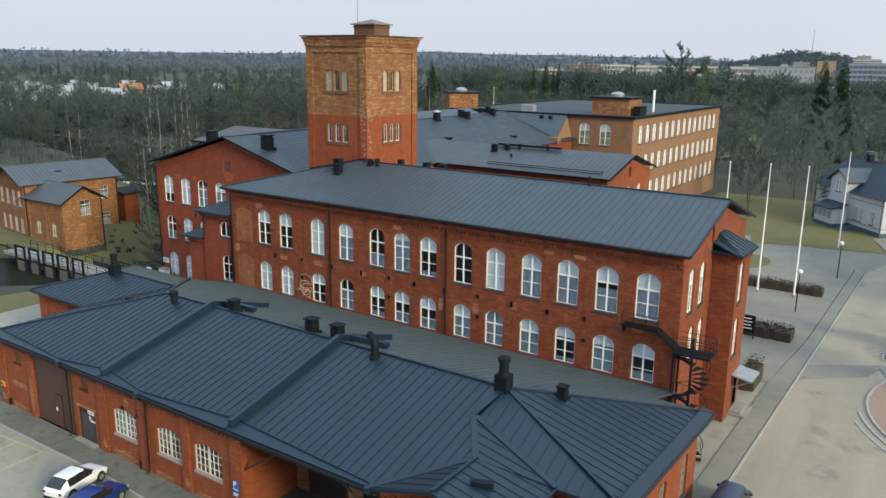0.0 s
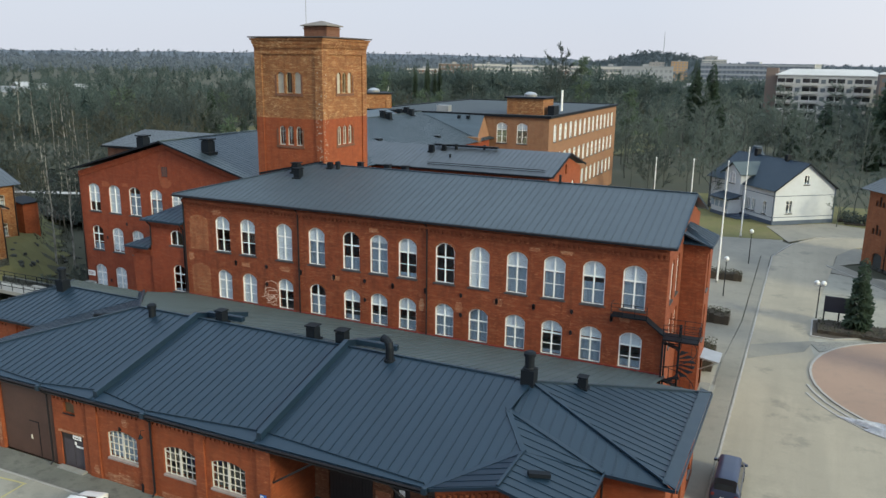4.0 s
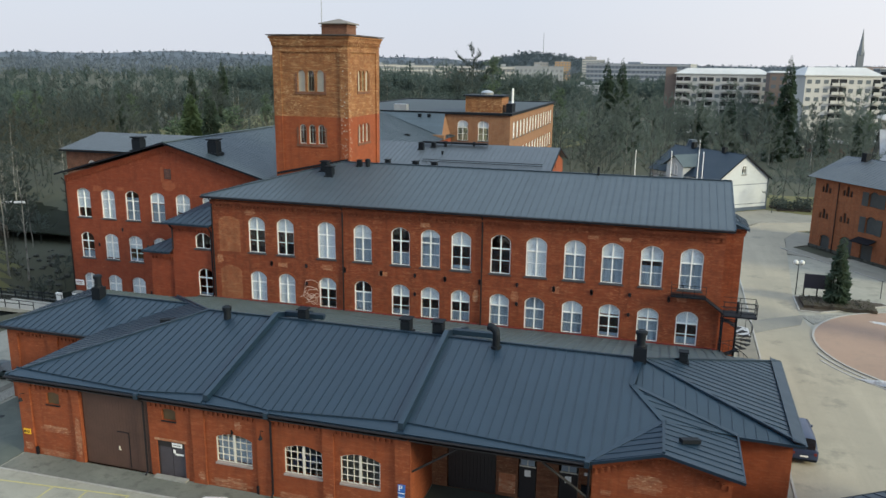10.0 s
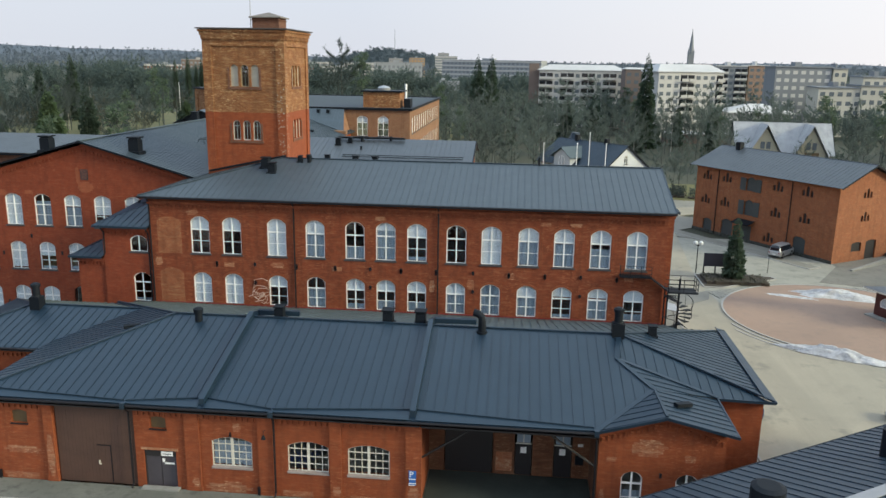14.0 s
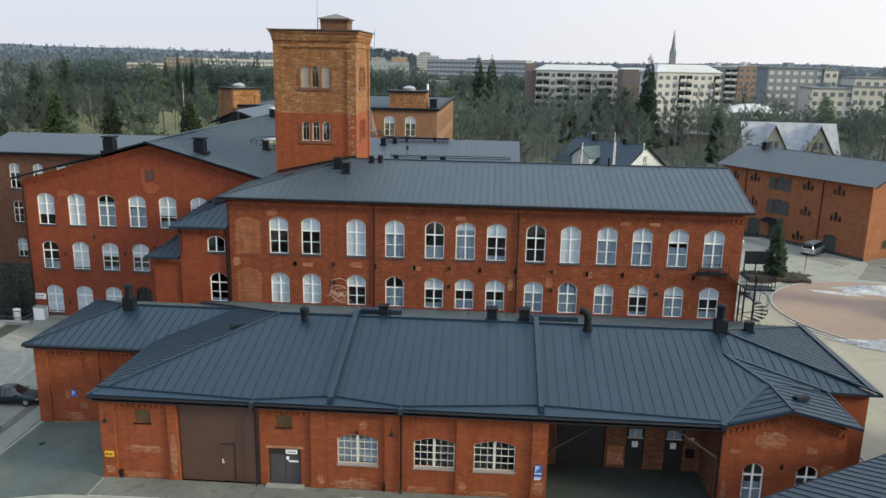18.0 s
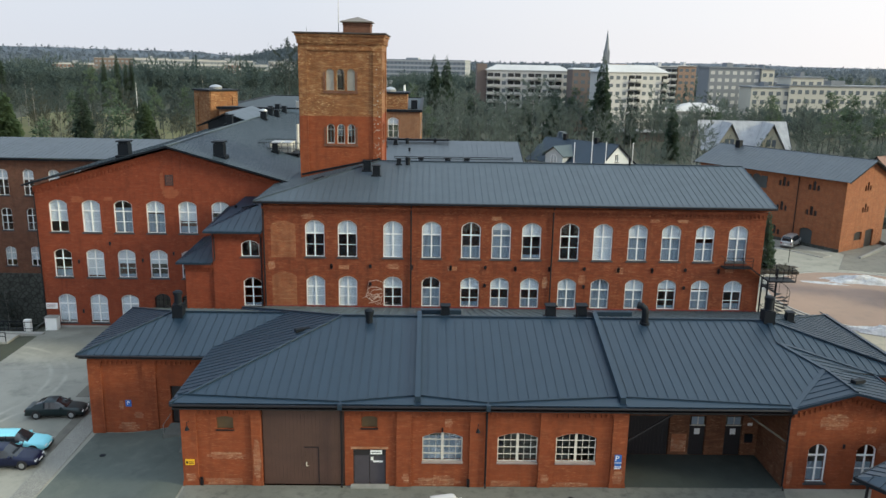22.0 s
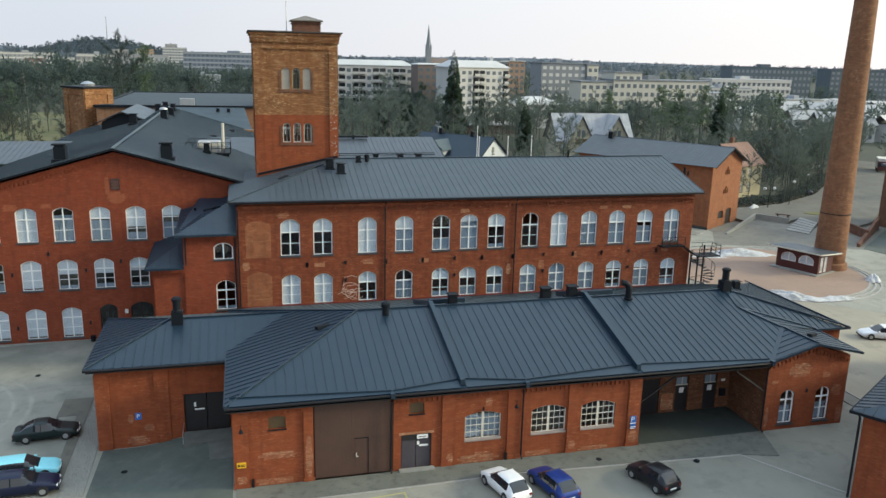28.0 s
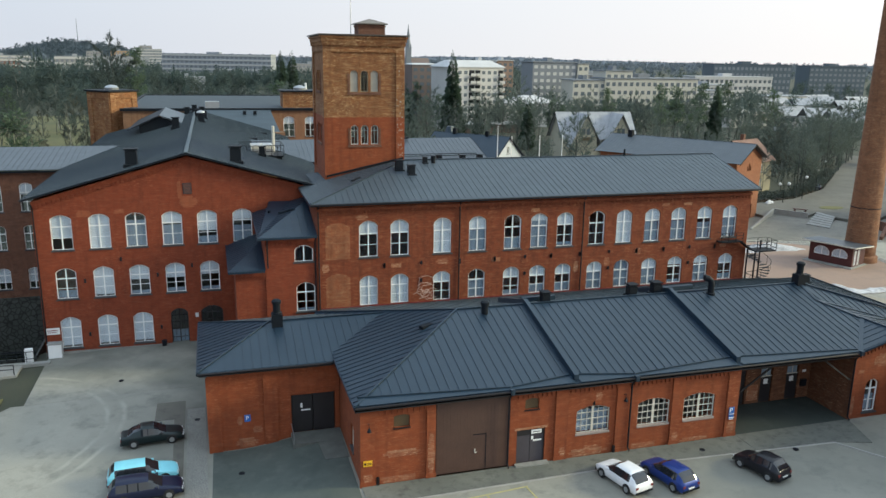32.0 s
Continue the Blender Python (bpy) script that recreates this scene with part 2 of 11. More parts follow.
def plain(name, c, rough=0.6, metal=0.0, vary=0.18, scale=1.4, bump=0.0, **more):
    """A painted or natural surface with variation at two scales."""
    m = Nodes(name)
    col = m.mix(m.step(m.noise(scale, 5.0), 0.3, 0.75), c, tuple(v * (1 - vary) for v in c))
    col = m.mix(m.math("MULTIPLY", m.step(m.noise(scale * 9, 4.0), 0.45, 0.8), vary), col, tuple(min(1.0, v * (1 + 1.2 * vary)) for v in c))
    if bump:
        m.bump(m.noise(scale * 12, 4.0), bump)
    return m.out(col, rough, metal, **more)


def ground_material(name, a, b, c, scale, stain=0.4, grit=0.25, damp=0.0, tracks=0.0, zone_tone=None, lanes=False):
    """Ground with large patches, stains and fine grit."""
    a, b, c = (tuple(v * 0.9 for v in k) for k in (a, b, c))
    m = Nodes(name)
    col = m.mix(m.step(m.noise(scale, 6.0, rough=0.6), 0.35, 0.68), a, b)
    col = m.mix(m.math("MULTIPLY", m.step(m.noise(scale * 4.2, 6.0, rough=0.7), 0.50, 0.72), stain), col, c)
    if zone_tone:
        # old asphalt, darker along the mill and the workshop, with an uneven edge
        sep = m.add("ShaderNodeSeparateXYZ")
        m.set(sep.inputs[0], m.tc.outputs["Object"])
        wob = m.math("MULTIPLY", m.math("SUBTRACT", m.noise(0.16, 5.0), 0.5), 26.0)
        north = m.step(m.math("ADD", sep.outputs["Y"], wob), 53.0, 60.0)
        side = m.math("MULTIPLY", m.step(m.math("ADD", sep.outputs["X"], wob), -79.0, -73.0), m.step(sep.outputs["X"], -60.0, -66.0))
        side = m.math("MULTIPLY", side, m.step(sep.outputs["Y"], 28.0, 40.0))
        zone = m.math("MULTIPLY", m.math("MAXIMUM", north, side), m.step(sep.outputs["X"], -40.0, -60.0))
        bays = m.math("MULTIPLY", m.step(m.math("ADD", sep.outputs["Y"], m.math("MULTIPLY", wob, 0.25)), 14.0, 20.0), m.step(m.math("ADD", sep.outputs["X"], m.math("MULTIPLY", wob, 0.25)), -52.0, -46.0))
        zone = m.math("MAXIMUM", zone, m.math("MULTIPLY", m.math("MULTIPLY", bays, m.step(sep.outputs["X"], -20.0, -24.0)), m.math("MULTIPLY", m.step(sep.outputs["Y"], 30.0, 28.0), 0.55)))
        col = m.mix(m.math("MULTIPLY", zone, 0.85), col, m.mix(m.step(m.noise(0.4, 5.0), 0.4, 0.65), zone_tone, tuple(v * 0.7 for v in zone_tone)))
    if tracks:
        # pale curved wheel tracks where cars turn in the yard
        for radius in (10.2, 11.4):
            dist = m.add("ShaderNodeVectorMath")
            dist.operation = "DISTANCE"
            dist.inputs[1].default_value = (-91.0, 44.8, -0.5)
            m.set(dist.inputs[0], m.tc.outputs["Object"])
            off = m.math("ABSOLUTE", m.math("SUBTRACT", m.math("ADD", dist.outputs["Value"], m.math("MULTIPLY", m.noise(0.12, 2.0), 1.6)), radius + 0.8))
            band = m.math("MULTIPLY", m.step(off, 0.26, 0.06), m.step(m.noise(0.3, 4.0), 0.40, 0.62))
            col = m.mix(m.math("MULTIPLY", band, tracks), col, tuple(v * 1.35 for v in a))
    if lanes:
        # dust and damp drawn out along the street
        col = m.mix(m.math("MULTIPLY", m.step(m.noise(1.0, 5.0, m.stretched(0.55, 0.035, 1.0), 0.6), 0.45, 0.62), 0.5), col, b)
        col = m.mix(m.math("MULTIPLY", m.step(m.noise(0.22, 5.0, None, 0.65), 0.58, 0.66), 0.55), col, c)
    fine = m.noise(9.0, 4.0, rough=0.7)
    col = m.mix(m.math("MULTIPLY", m.step(fine, 0.35, 0.75), grit), col, tuple(v * 0.6 for v in a))
    m.bump(fine, 0.3, 0.03)
    rough = m.math("SUBTRACT", 0.92, m.math("MULTIPLY", m.step(m.noise(scale * 1.3, 4.0), 0.55, 0.7), damp))
    return m.out(col, rough)


def stone_material(name, a, b, joint, scale):
    """Rounded stones with sunken joints, each of its own tone."""
    m = Nodes(name)
    cell, edge = m.add("ShaderNodeTexVoronoi", Scale=scale), m.add("ShaderNodeTexVoronoi", Scale=scale)
    edge.feature = "DISTANCE_TO_EDGE"
    m.set(cell.inputs["Vector"], m.tc.outputs["Object"])
    m.set(edge.inputs["Vector"], m.tc.outputs["Object"])
    col = m.mix(cell.outputs["Color"], a, b)
    gap = m.step(edge.outputs["Distance"], 0.02, 0.12)
    col = m.mix(gap, joint, m.mix(m.math("MULTIPLY", m.noise(14.0, 4.0), 0.5), col, b))
    m.bump(gap, 0.7, 0.03)
    return m.out(col, 0.9)


def water_material():
    """Dark peaty water, weak rippled sheen; its darkness also stands in for reflected trees."""
    m = Nodes("river_water")
    gl, mx = m.add("ShaderNodeBsdfGlossy"), m.add("ShaderNodeMixShader")
    gl.inputs["Roughness"].default_value = 0.18
    gl.inputs["Color"].default_value = (0.8, 0.85, 0.85, 1)
    m.bump(m.noise(1.2, 5.0), 0.5, 0.05)
    m.out(m.mix(m.step(m.noise(0.15, 4.0), 0.4, 0.7), (0.020, 0.023, 0.017), (0.012, 0.014, 0.011)), 0.9, 0.0, Specular_IOR_Level=0.0)
    mx.inputs[0].default_value = 0.05
    out = m.tree.nodes["Material Output"]
    m.tree.links.new(m.bsdf.outputs[0], mx.inputs[1])
    m.tree.links.new(gl.outputs[0], mx.inputs[2])
    m.tree.links.new(mx.outputs[0], out.inputs["Surface"])
    return m.mat


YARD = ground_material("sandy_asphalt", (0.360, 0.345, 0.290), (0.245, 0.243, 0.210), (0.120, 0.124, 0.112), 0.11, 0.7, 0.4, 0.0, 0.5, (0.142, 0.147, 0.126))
ROAD = ground_material("worn_road_asphalt", (0.385, 0.345, 0.268), (0.275, 0.252, 0.200), (0.16, 0.155, 0.135), 0.05, 0.4, 0.3, 0.0, 0.0, None, True)
PAVING = ground_material("grey_paving", (0.178, 0.180, 0.158), (0.120, 0.126, 0.112), (0.050, 0.054, 0.048), 0.3, 0.8, 0.4)
# Porch floor tone holds the canopy's shade as well as the damp.
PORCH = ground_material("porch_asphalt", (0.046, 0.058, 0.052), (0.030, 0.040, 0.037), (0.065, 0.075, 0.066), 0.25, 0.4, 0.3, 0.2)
DAMP = ground_material("dark_damp_asphalt", (0.106, 0.122, 0.108), (0.062, 0.076, 0.068), (0.15, 0.156, 0.14), 0.2, 0.4, 0.3, 0.15)
COBBLE = stone_material("cobble_strip", (0.30, 0.295, 0.26), (0.22, 0.216, 0.195), (0.135, 0.132, 0.12), 6.5)
PLAZA = ground_material("reddish_gravel", (0.330, 0.228, 0.172), (0.28, 0.195, 0.15), (0.20, 0.16, 0.13), 0.12, 0.5)
GRASS = ground_material("dry_spring_grass", (0.150, 0.140, 0.055), (0.095, 0.102, 0.036), (0.070, 0.060, 0.036), 0.05, 0.55)
FOREST_FLOOR = ground_material("forest_floor", (0.058, 0.060, 0.036), (0.040, 0.047, 0.030), (0.066, 0.060, 0.036), 0.03, 0.5)
LAWN = ground_material("lawn", (0.125, 0.128, 0.038), (0.155, 0.135, 0.055), (0.080, 0.066, 0.036), 0.22, 0.6)
PAVING_PALE = ground_material("pale_worn_paving", (0.265, 0.252, 0.215), (0.20, 0.193, 0.168), (0.13, 0.128, 0.114), 0.12, 0.5)
LANE = ground_material("lane_gravel", (0.160, 0.150, 0.125), (0.115, 0.110, 0.094), (0.07, 0.068, 0.06), 0.2, 0.6, 0.4)
OLD_ASPHALT = ground_material("old_grey_asphalt", (0.225, 0.212, 0.180), (0.155, 0.150, 0.130), (0.090, 0.088, 0.078), 0.2, 0.7, 0.4)
SOIL = ground_material("planting_soil", (0.050, 0.040, 0.030), (0.070, 0.055, 0.040), (0.03, 0.026, 0.02), 0.4, 0.4)
KERB = plain("kerb_granite", (0.34, 0.33, 0.31), 0.8, vary=0.25)
SNOW = plain("dirty_snow", (0.52, 0.52, 0.53), 0.8, vary=0.55, scale=1.6, bump=0.8)
WATER = water_material()
STONE = stone_material("field_stone", (0.085, 0.090, 0.082), (0.045, 0.050, 0.045), (0.02, 0.022, 0.018), 1.7)
CONCRETE = plain("concrete", (0.27, 0.268, 0.25), 0.85, vary=0.25)
WHITE = plain("white_paint", (0.80, 0.80, 0.79), 0.5, vary=0.08)
SHUTTER = plain("pale_shutter_boards", (0.38, 0.35, 0.29), 0.7, vary=0.25)
CREAM = plain("aged_white_paint", (0.60, 0.57, 0.50), 0.6, vary=0.2)
HOUSE_WHITE = plain("cool_white_boards", (0.47, 0.50, 0.54), 0.6, vary=0.1)
BLIND = plain("roller_blind", (0.56, 0.60, 0.645), 0.8, vary=0.10)
CURTAIN = plain("grey_curtain", (0.24, 0.30, 0.37), 0.9, vary=0.2)
PALE_SILL = plain("worn_stone_sill", (0.30, 0.25, 0.23), 0.85, vary=0.3)
TOWER_FRAME = plain("yellowed_window_frame", (0.34, 0.28, 0.18), 0.7, vary=0.25)
SILL = plain("dark_sill", (0.045, 0.045, 0.050), 0.5, vary=0.2)
BLACK_METAL = plain("black_metal", (0.006, 0.009, 0.014), 0.6, vary=0.25, Specular_IOR_Level=0.2)
PIPE = plain("dark_pipe", (0.010, 0.009, 0.012), 0.5, vary=0.2, Specular_IOR_Level=0.3)
RED_TRIM = plain("red_flashing", (0.17, 0.018, 0.014), 0.5, vary=0.2)
GATE = plain("brown_gate_paint", (0.078, 0.040, 0.029), 0.65, vary=0.3, scale=0.6)
GREY_DOOR = plain("grey_purple_door", (0.062, 0.055, 0.066), 0.55, vary=0.25)
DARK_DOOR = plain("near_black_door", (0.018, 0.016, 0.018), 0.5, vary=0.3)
OLD_TIMBER = plain("old_porch_timber", (0.055, 0.050, 0.045), 0.85, vary=0.3)
LOUVER = plain("faded_red_louver", (0.120, 0.055, 0.045), 0.8, vary=0.3)
PALE_WOOD = plain("weathered_wood", (0.115, 0.100, 0.084), 0.8, vary=0.3)
DARK_WOOD = plain("dark_red_boards", (0.075, 0.018, 0.016), 0.6, vary=0.25)
WOOD_GREEN = plain("old_brown_shutter", (0.10, 0.066, 0.030), 0.7, vary=0.3)
STEEL = plain("galvanised_steel", (0.42, 0.43, 0.44), 0.4, 0.7, vary=0.15)
SIGN_BLUE = plain("sign_blue", (0.03, 0.12, 0.42), 0.4, vary=0.05)
SIGN_YELLOW = plain("sign_yellow", (0.75, 0.42, 0.02), 0.4, vary=0.08)
LINE_YELLOW = plain("yellow_line_paint", (0.42, 0.38, 0.17), 0.8, vary=0.3, scale=4)
GRAFFITI = plain("pale_graffiti_paint", (0.52, 0.36, 0.30), 0.7, vary=0.25, scale=6)
RUBBER = plain("tyre_rubber", (0.016, 0.016, 0.017), 0.85, vary=0.2)
LAMP_WHITE = plain("lamp_globe", (0.62, 0.63, 0.63), 0.3, vary=0.03)


def glass_material(name, tint, clear):
    """Window glass: part clear, part mirror by angle."""
    m = Nodes(name)
    t = m.tree
    out = t.nodes["Material Output"]
    tr, gl, mx = m.add("ShaderNodeBsdfTransparent"), m.add("ShaderNodeBsdfGlossy"), m.add("ShaderNodeMixShader")
    tr.inputs["Color"].default_value = (*(v * clear for v in tint), 1)
    gl.inputs["Roughness"].default_value = 0.03
    gl.inputs["Color"].default_value = (0.92, 0.95, 1.0, 1)
    lw = m.add("ShaderNodeLayerWeight", Blend=0.5)
    m.set(mx.inputs[0], m.math("MULTIPLY_ADD", m.math("POWER", lw.outputs["Facing"], 4.0), 0.6, 0.05))
    t.links.new(tr.outputs[0], mx.inputs[1])
    t.links.new(gl.outputs[0], mx.inputs[2])
    t.links.new(mx.outputs[0], out.inputs["Surface"])
    return m.mat


GLASS = glass_material("window_glass", (0.975, 0.99, 1.0), 0.985)
CAR_GLASS = plain("car_glass", (0.014, 0.017, 0.022), 0.08, vary=0.1, Specular_IOR_Level=0.8)


def car_paint(name, c, metal=0.2):
    m = Nodes(name)
    col = m.mix(m.step(m.noise(2.0, 3.0), 0.3, 0.7), c, tuple(v * 0.9 for v in c))
    return m.out(col, 0.35, metal, Specular_IOR_Level=0.3, Coat_Weight=0.25, Coat_Roughness=0.08)


def bark_material(name, a, b, scale=2.0):
    a, b = tuple(v * 0.92 for v in a), tuple(v * 0.92 for v in b)
    m = Nodes(name)
    info = m.add("ShaderNodeObjectInfo")
    col = m.mix(m.step(m.noise(scale, 4.0, m.stretched(1, 1, 0.3)), 0.4, 0.65), a, b)
    col = m.mix(m.math("MULTIPLY", info.outputs["Random"], 0.5), col, tuple(v * 0.55 for v in a))
    if scale < 1:
        m.thin(col)
    return m.out(col, 0.9)


BARK = bark_material("grey_bark", (0.078, 0.088, 0.080), (0.054, 0.063, 0.058))
# Twig tones lean blue-green for haze; the pale one carries the most.
TWIG = bark_material("bare_twigs", (0.092, 0.114, 0.103), (0.070, 0.088, 0.082), 0.5)
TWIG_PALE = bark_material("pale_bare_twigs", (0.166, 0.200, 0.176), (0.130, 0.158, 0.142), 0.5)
TWIG_RED = bark_material("reddish_twigs", (0.110, 0.112, 0.082), (0.078, 0.083, 0.065), 0.5)
BIRCH = bark_material("birch_bark", (0.36, 0.35, 0.32), (0.09, 0.085, 0.08), 3.0)


def needles(name, a, b):
    m = Nodes(name)
    info, geo = m.add("ShaderNodeObjectInfo"), m.add("ShaderNodeNewGeometry")
    col = m.mix(geo.outputs["Random Per Island"], a, b)
    col = m.mix(m.math("MULTIPLY", info.outputs["Random"], 0.5), col, tuple(v * 0.6 for v in a))
    m.thin(col)
    return m.out(col, 0.8)


SPRUCE = needles("spruce_needles", (0.042, 0.070, 0.048), (0.070, 0.102, 0.066))
FAR_SPRUCE = needles("far_spruce_needles", (0.030, 0.056, 0.054), (0.050, 0.078, 0.072))
# Knoll and ridge woods: distance haze is mixed into the needle colour.
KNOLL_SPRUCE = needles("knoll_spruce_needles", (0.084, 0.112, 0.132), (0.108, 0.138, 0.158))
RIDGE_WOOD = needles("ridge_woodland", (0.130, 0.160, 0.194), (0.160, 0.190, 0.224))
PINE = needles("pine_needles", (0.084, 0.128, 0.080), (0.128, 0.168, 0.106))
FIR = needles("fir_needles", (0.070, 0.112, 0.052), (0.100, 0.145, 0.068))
# Far woods and hills carry the blue of haze in their colour.
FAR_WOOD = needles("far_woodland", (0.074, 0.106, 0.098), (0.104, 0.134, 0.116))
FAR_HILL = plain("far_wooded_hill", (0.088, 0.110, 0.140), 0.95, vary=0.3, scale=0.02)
EVERGREEN = needles("clipped_hedge", (0.030, 0.040, 0.018), (0.060, 0.050, 0.030))


# ---- building helpers ----
PLACE = {}
UP = Vector((0, 0, 1))


class MB:
    """Collects vertices and faces for one mesh."""

    def __init__(self):
        self.v, self.f = [], []

    def poly(self, pts):
        n = len(self.v)
        self.v += [tuple(p) for p in pts]
        self.f.append(tuple(range(n, n + len(pts))))
        return self

    def box(self, x0, x1, y0, y1, z0, z1):
        n = len(self.v)
        self.v += [(x, y, z) for z in (z0, z1) for x, y in ((x0, y0), (x1, y0), (x1, y1), (x0, y1))]
        self.f += [tuple(n + i for i in q) for q in ((3, 2, 1, 0), (4, 5, 6, 7), (0, 1, 5, 4), (1, 2, 6, 5), (2, 3, 7, 6), (3, 0, 4, 7))]
        return self

    def slab(self, pts, thick, down=(0, 0, -1)):
        """A flat plate: the polygon and its copy moved by thick along down."""
        d = Vector(down) * thick
        a = [Vector(p) for p in pts]
        if len(a) > 2 and sum((a[i].cross(a[(i + 1) % len(a)]) for i in range(len(a))), Vector()).dot(d) > 0:
            a.reverse()
        b = [p + d for p in a]
        n, k = len(self.v), len(a)
        self.v += [tuple(p) for p in a + b]
        self.f.append(tuple(range(n, n + k)))
        self.f.append(tuple(range(n + 2 * k - 1, n + k - 1, -1)))
        self.f += [(n + (i + 1) % k, n + i, n + k + i, n + k + (i + 1) % k) for i in range(k)]
        return self

    def ring(self, levels, n=12, cap=True, turn=0.0):
        """A turned body: levels of (cx, cy, z, rx, ry)."""
        s = len(self.v)
        for cx, cy, z, rx, ry in levels:
            self.v += [(cx + rx * math.cos(turn + 2 * math.pi * i / n), cy + ry * math.sin(turn + 2 * math.pi * i / n), z) for i in range(n)]
        for j in range(len(levels) - 1):
            self.f += [(s + j * n + i, s + j * n + (i + 1) % n, s + (j + 1) * n + (i + 1) % n, s + (j + 1) * n + i) for i in range(n)]
        if cap:
            self.f.append(tuple(range(s + n - 1, s - 1, -1)))
            self.f.append(tuple(range(s + (len(levels) - 1) * n, s + len(levels) * n)))
        return self

    def cyl(self, x, y, z0, z1, r0, r1=None, n=12):
        r1 = r0 if r1 is None else r1
        return self.ring([(x, y, z0, r0, r0), (x, y, z1, r1, r1)], n)

    def tube(self, pts, r, n=6, r_end=None):
        """A round bar along points, tapering to r_end."""
        pts = [Vector(p) for p in pts]
        s, k = len(self.v), len(pts)
        for i, p in enumerate(pts):
            d = (pts[min(i + 1, k - 1)] - pts[max(i - 1, 0)]).normalized()
            a = d.cross(UP if abs(d.z) < 0.9 else Vector((1, 0, 0))).normalized()
            b = d.cross(a)
            q = r + ((r if r_end is None else r_end) - r) * i / max(1, k - 1)
            self.v += [tuple(p + q * (math.cos(2 * math.pi * j / n) * a + math.sin(2 * math.pi * j / n) * b)) for j in range(n)]
        for i in range(k - 1):
            self.f += [(s + i * n + j, s + i * n + (j + 1) % n, s + (i + 1) * n + (j + 1) % n, s + (i + 1) * n + j) for j in range(n)]
        self.f.append(tuple(range(s + n - 1, s - 1, -1)))
        self.f.append(tuple(range(s + (k - 1) * n, s + k * n)))
        return self

    def bar(self, a, b, w, h):
        """A square bar from a to b."""
        a, b = Vector(a), Vector(b)
        d = (b - a).normalized()
        s = d.cross(UP if abs(d.z) < 0.95 else Vector((1, 0, 0))).normalized() * w / 2
        u = s.cross(d).normalized() * h / 2
        n = len(self.v)
        self.v += [tuple(p + i * s + j * u) for p in (a, b) for i, j in ((-1, -1), (1, -1), (1, 1), (-1, 1))]
        self.f += [tuple(n + i for i in q) for q in ((0, 1, 2, 3), (7, 6, 5, 4), (1, 0, 4, 5), (2, 1, 5, 6), (3, 2, 6, 7), (0, 3, 7, 4))]
        return self

    def mesh(self, name, mat, smooth=False):
        me = bpy.data.meshes.new(name)
        me.from_pydata(self.v, [], self.f)
        me.materials.append(mat)
        if smooth:
            me.shade_smooth()
        me.update()
        return me


def put(name, me, parent=None, m=None, label=""):
    """An object at a pose of the world, under a parent."""
    ob = new(name, me)
    m = m or Matrix()
    if parent:
        ob.parent = parent
        ob.matrix_parent_inverse = PLACE[parent.name].inverted()
    ob.matrix_basis = m
    PLACE[ob.name] = m.copy()
    return tagged(ob, label)


def part(name, mb, mat, parent, label="", m=None, smooth=False):
    return put(name, mb.mesh(name, mat, smooth), parent, m, label)


def thing(name, x, y, z, label, category, group="", turn=0.0, kind=""):
    """An Empty at a thing's base."""
    ob = put(name, None, None, pose(x, y, z, 0, 0, turn))
    ob.empty_display_size = 0.3
    return tagged(ob, label, category, group, kind)


def structure(name, mb, mat, label, category, smooth=False):
    return tagged(put(name, mb.mesh(name, mat, smooth)), label, category, "", "structure")


def smoothstep(a, b, x):
    t = min(1.0, max(0.0, (x - a) / (b - a)))
    return t * t * (3 - 2 * t)


def level(x, y):
    """The height of the yard and streets: the west yard lies a little lower."""
    return -0.75 * smoothstep(-64.5, -71, x) - 0.3 * smoothstep(-76, -90, x)


def arch(u0, u1, z0, z1, rise, n=8):
    """An opening's outline with a segmental head of that rise."""
    if rise <= 0:
        return [(u0, z0), (u1, z0), (u1, z1), (u0, z1)]
    c, h = (u0 + u1) / 2, (u1 - u0) / 2
    r = (h * h + rise * rise) / (2 * rise)
    a = math.asin(min(1.0, h / r))
    return [(u0, z0), (u1, z0)] + [(c + r * math.sin(a - 2 * a * i / n), z1 - r + r * math.cos(a - 2 * a * i / n)) for i in range(n + 1)]


def wall_mesh(name, outline, openings, thick, mat):
    """A wall in x and z, its face at y = 0 and its back at y = thick, with openings right through."""
    bm = bmesh.new()
    lo, hi = min(u for u, _ in outline), max(u for u, _ in outline)
    outline = [(u + (0.003 if u == lo else -0.003 if u == hi else 0), z) for u, z in outline]
    for loop in [outline] + openings:
        vs = [bm.verts.new((u, 0, z)) for u, z in loop]
        for i, v in enumerate(vs):
            bm.edges.new((v, vs[(i + 1) % len(vs)]))
    bmesh.ops.triangle_fill(bm, use_beauty=True, use_dissolve=False, edges=bm.edges[:])
    res = bmesh.ops.extrude_face_region(bm, geom=bm.faces[:])
    bmesh.ops.translate(bm, vec=(0, thick, 0), verts=[v for v in res["geom"] if isinstance(v, bmesh.types.BMVert)])
    bmesh.ops.recalc_face_normals(bm, faces=bm.faces[:])
    me = bpy.data.meshes.new(name)
    bm.to_mesh(me)
    bm.free()
    me.materials.append(mat)
    return me


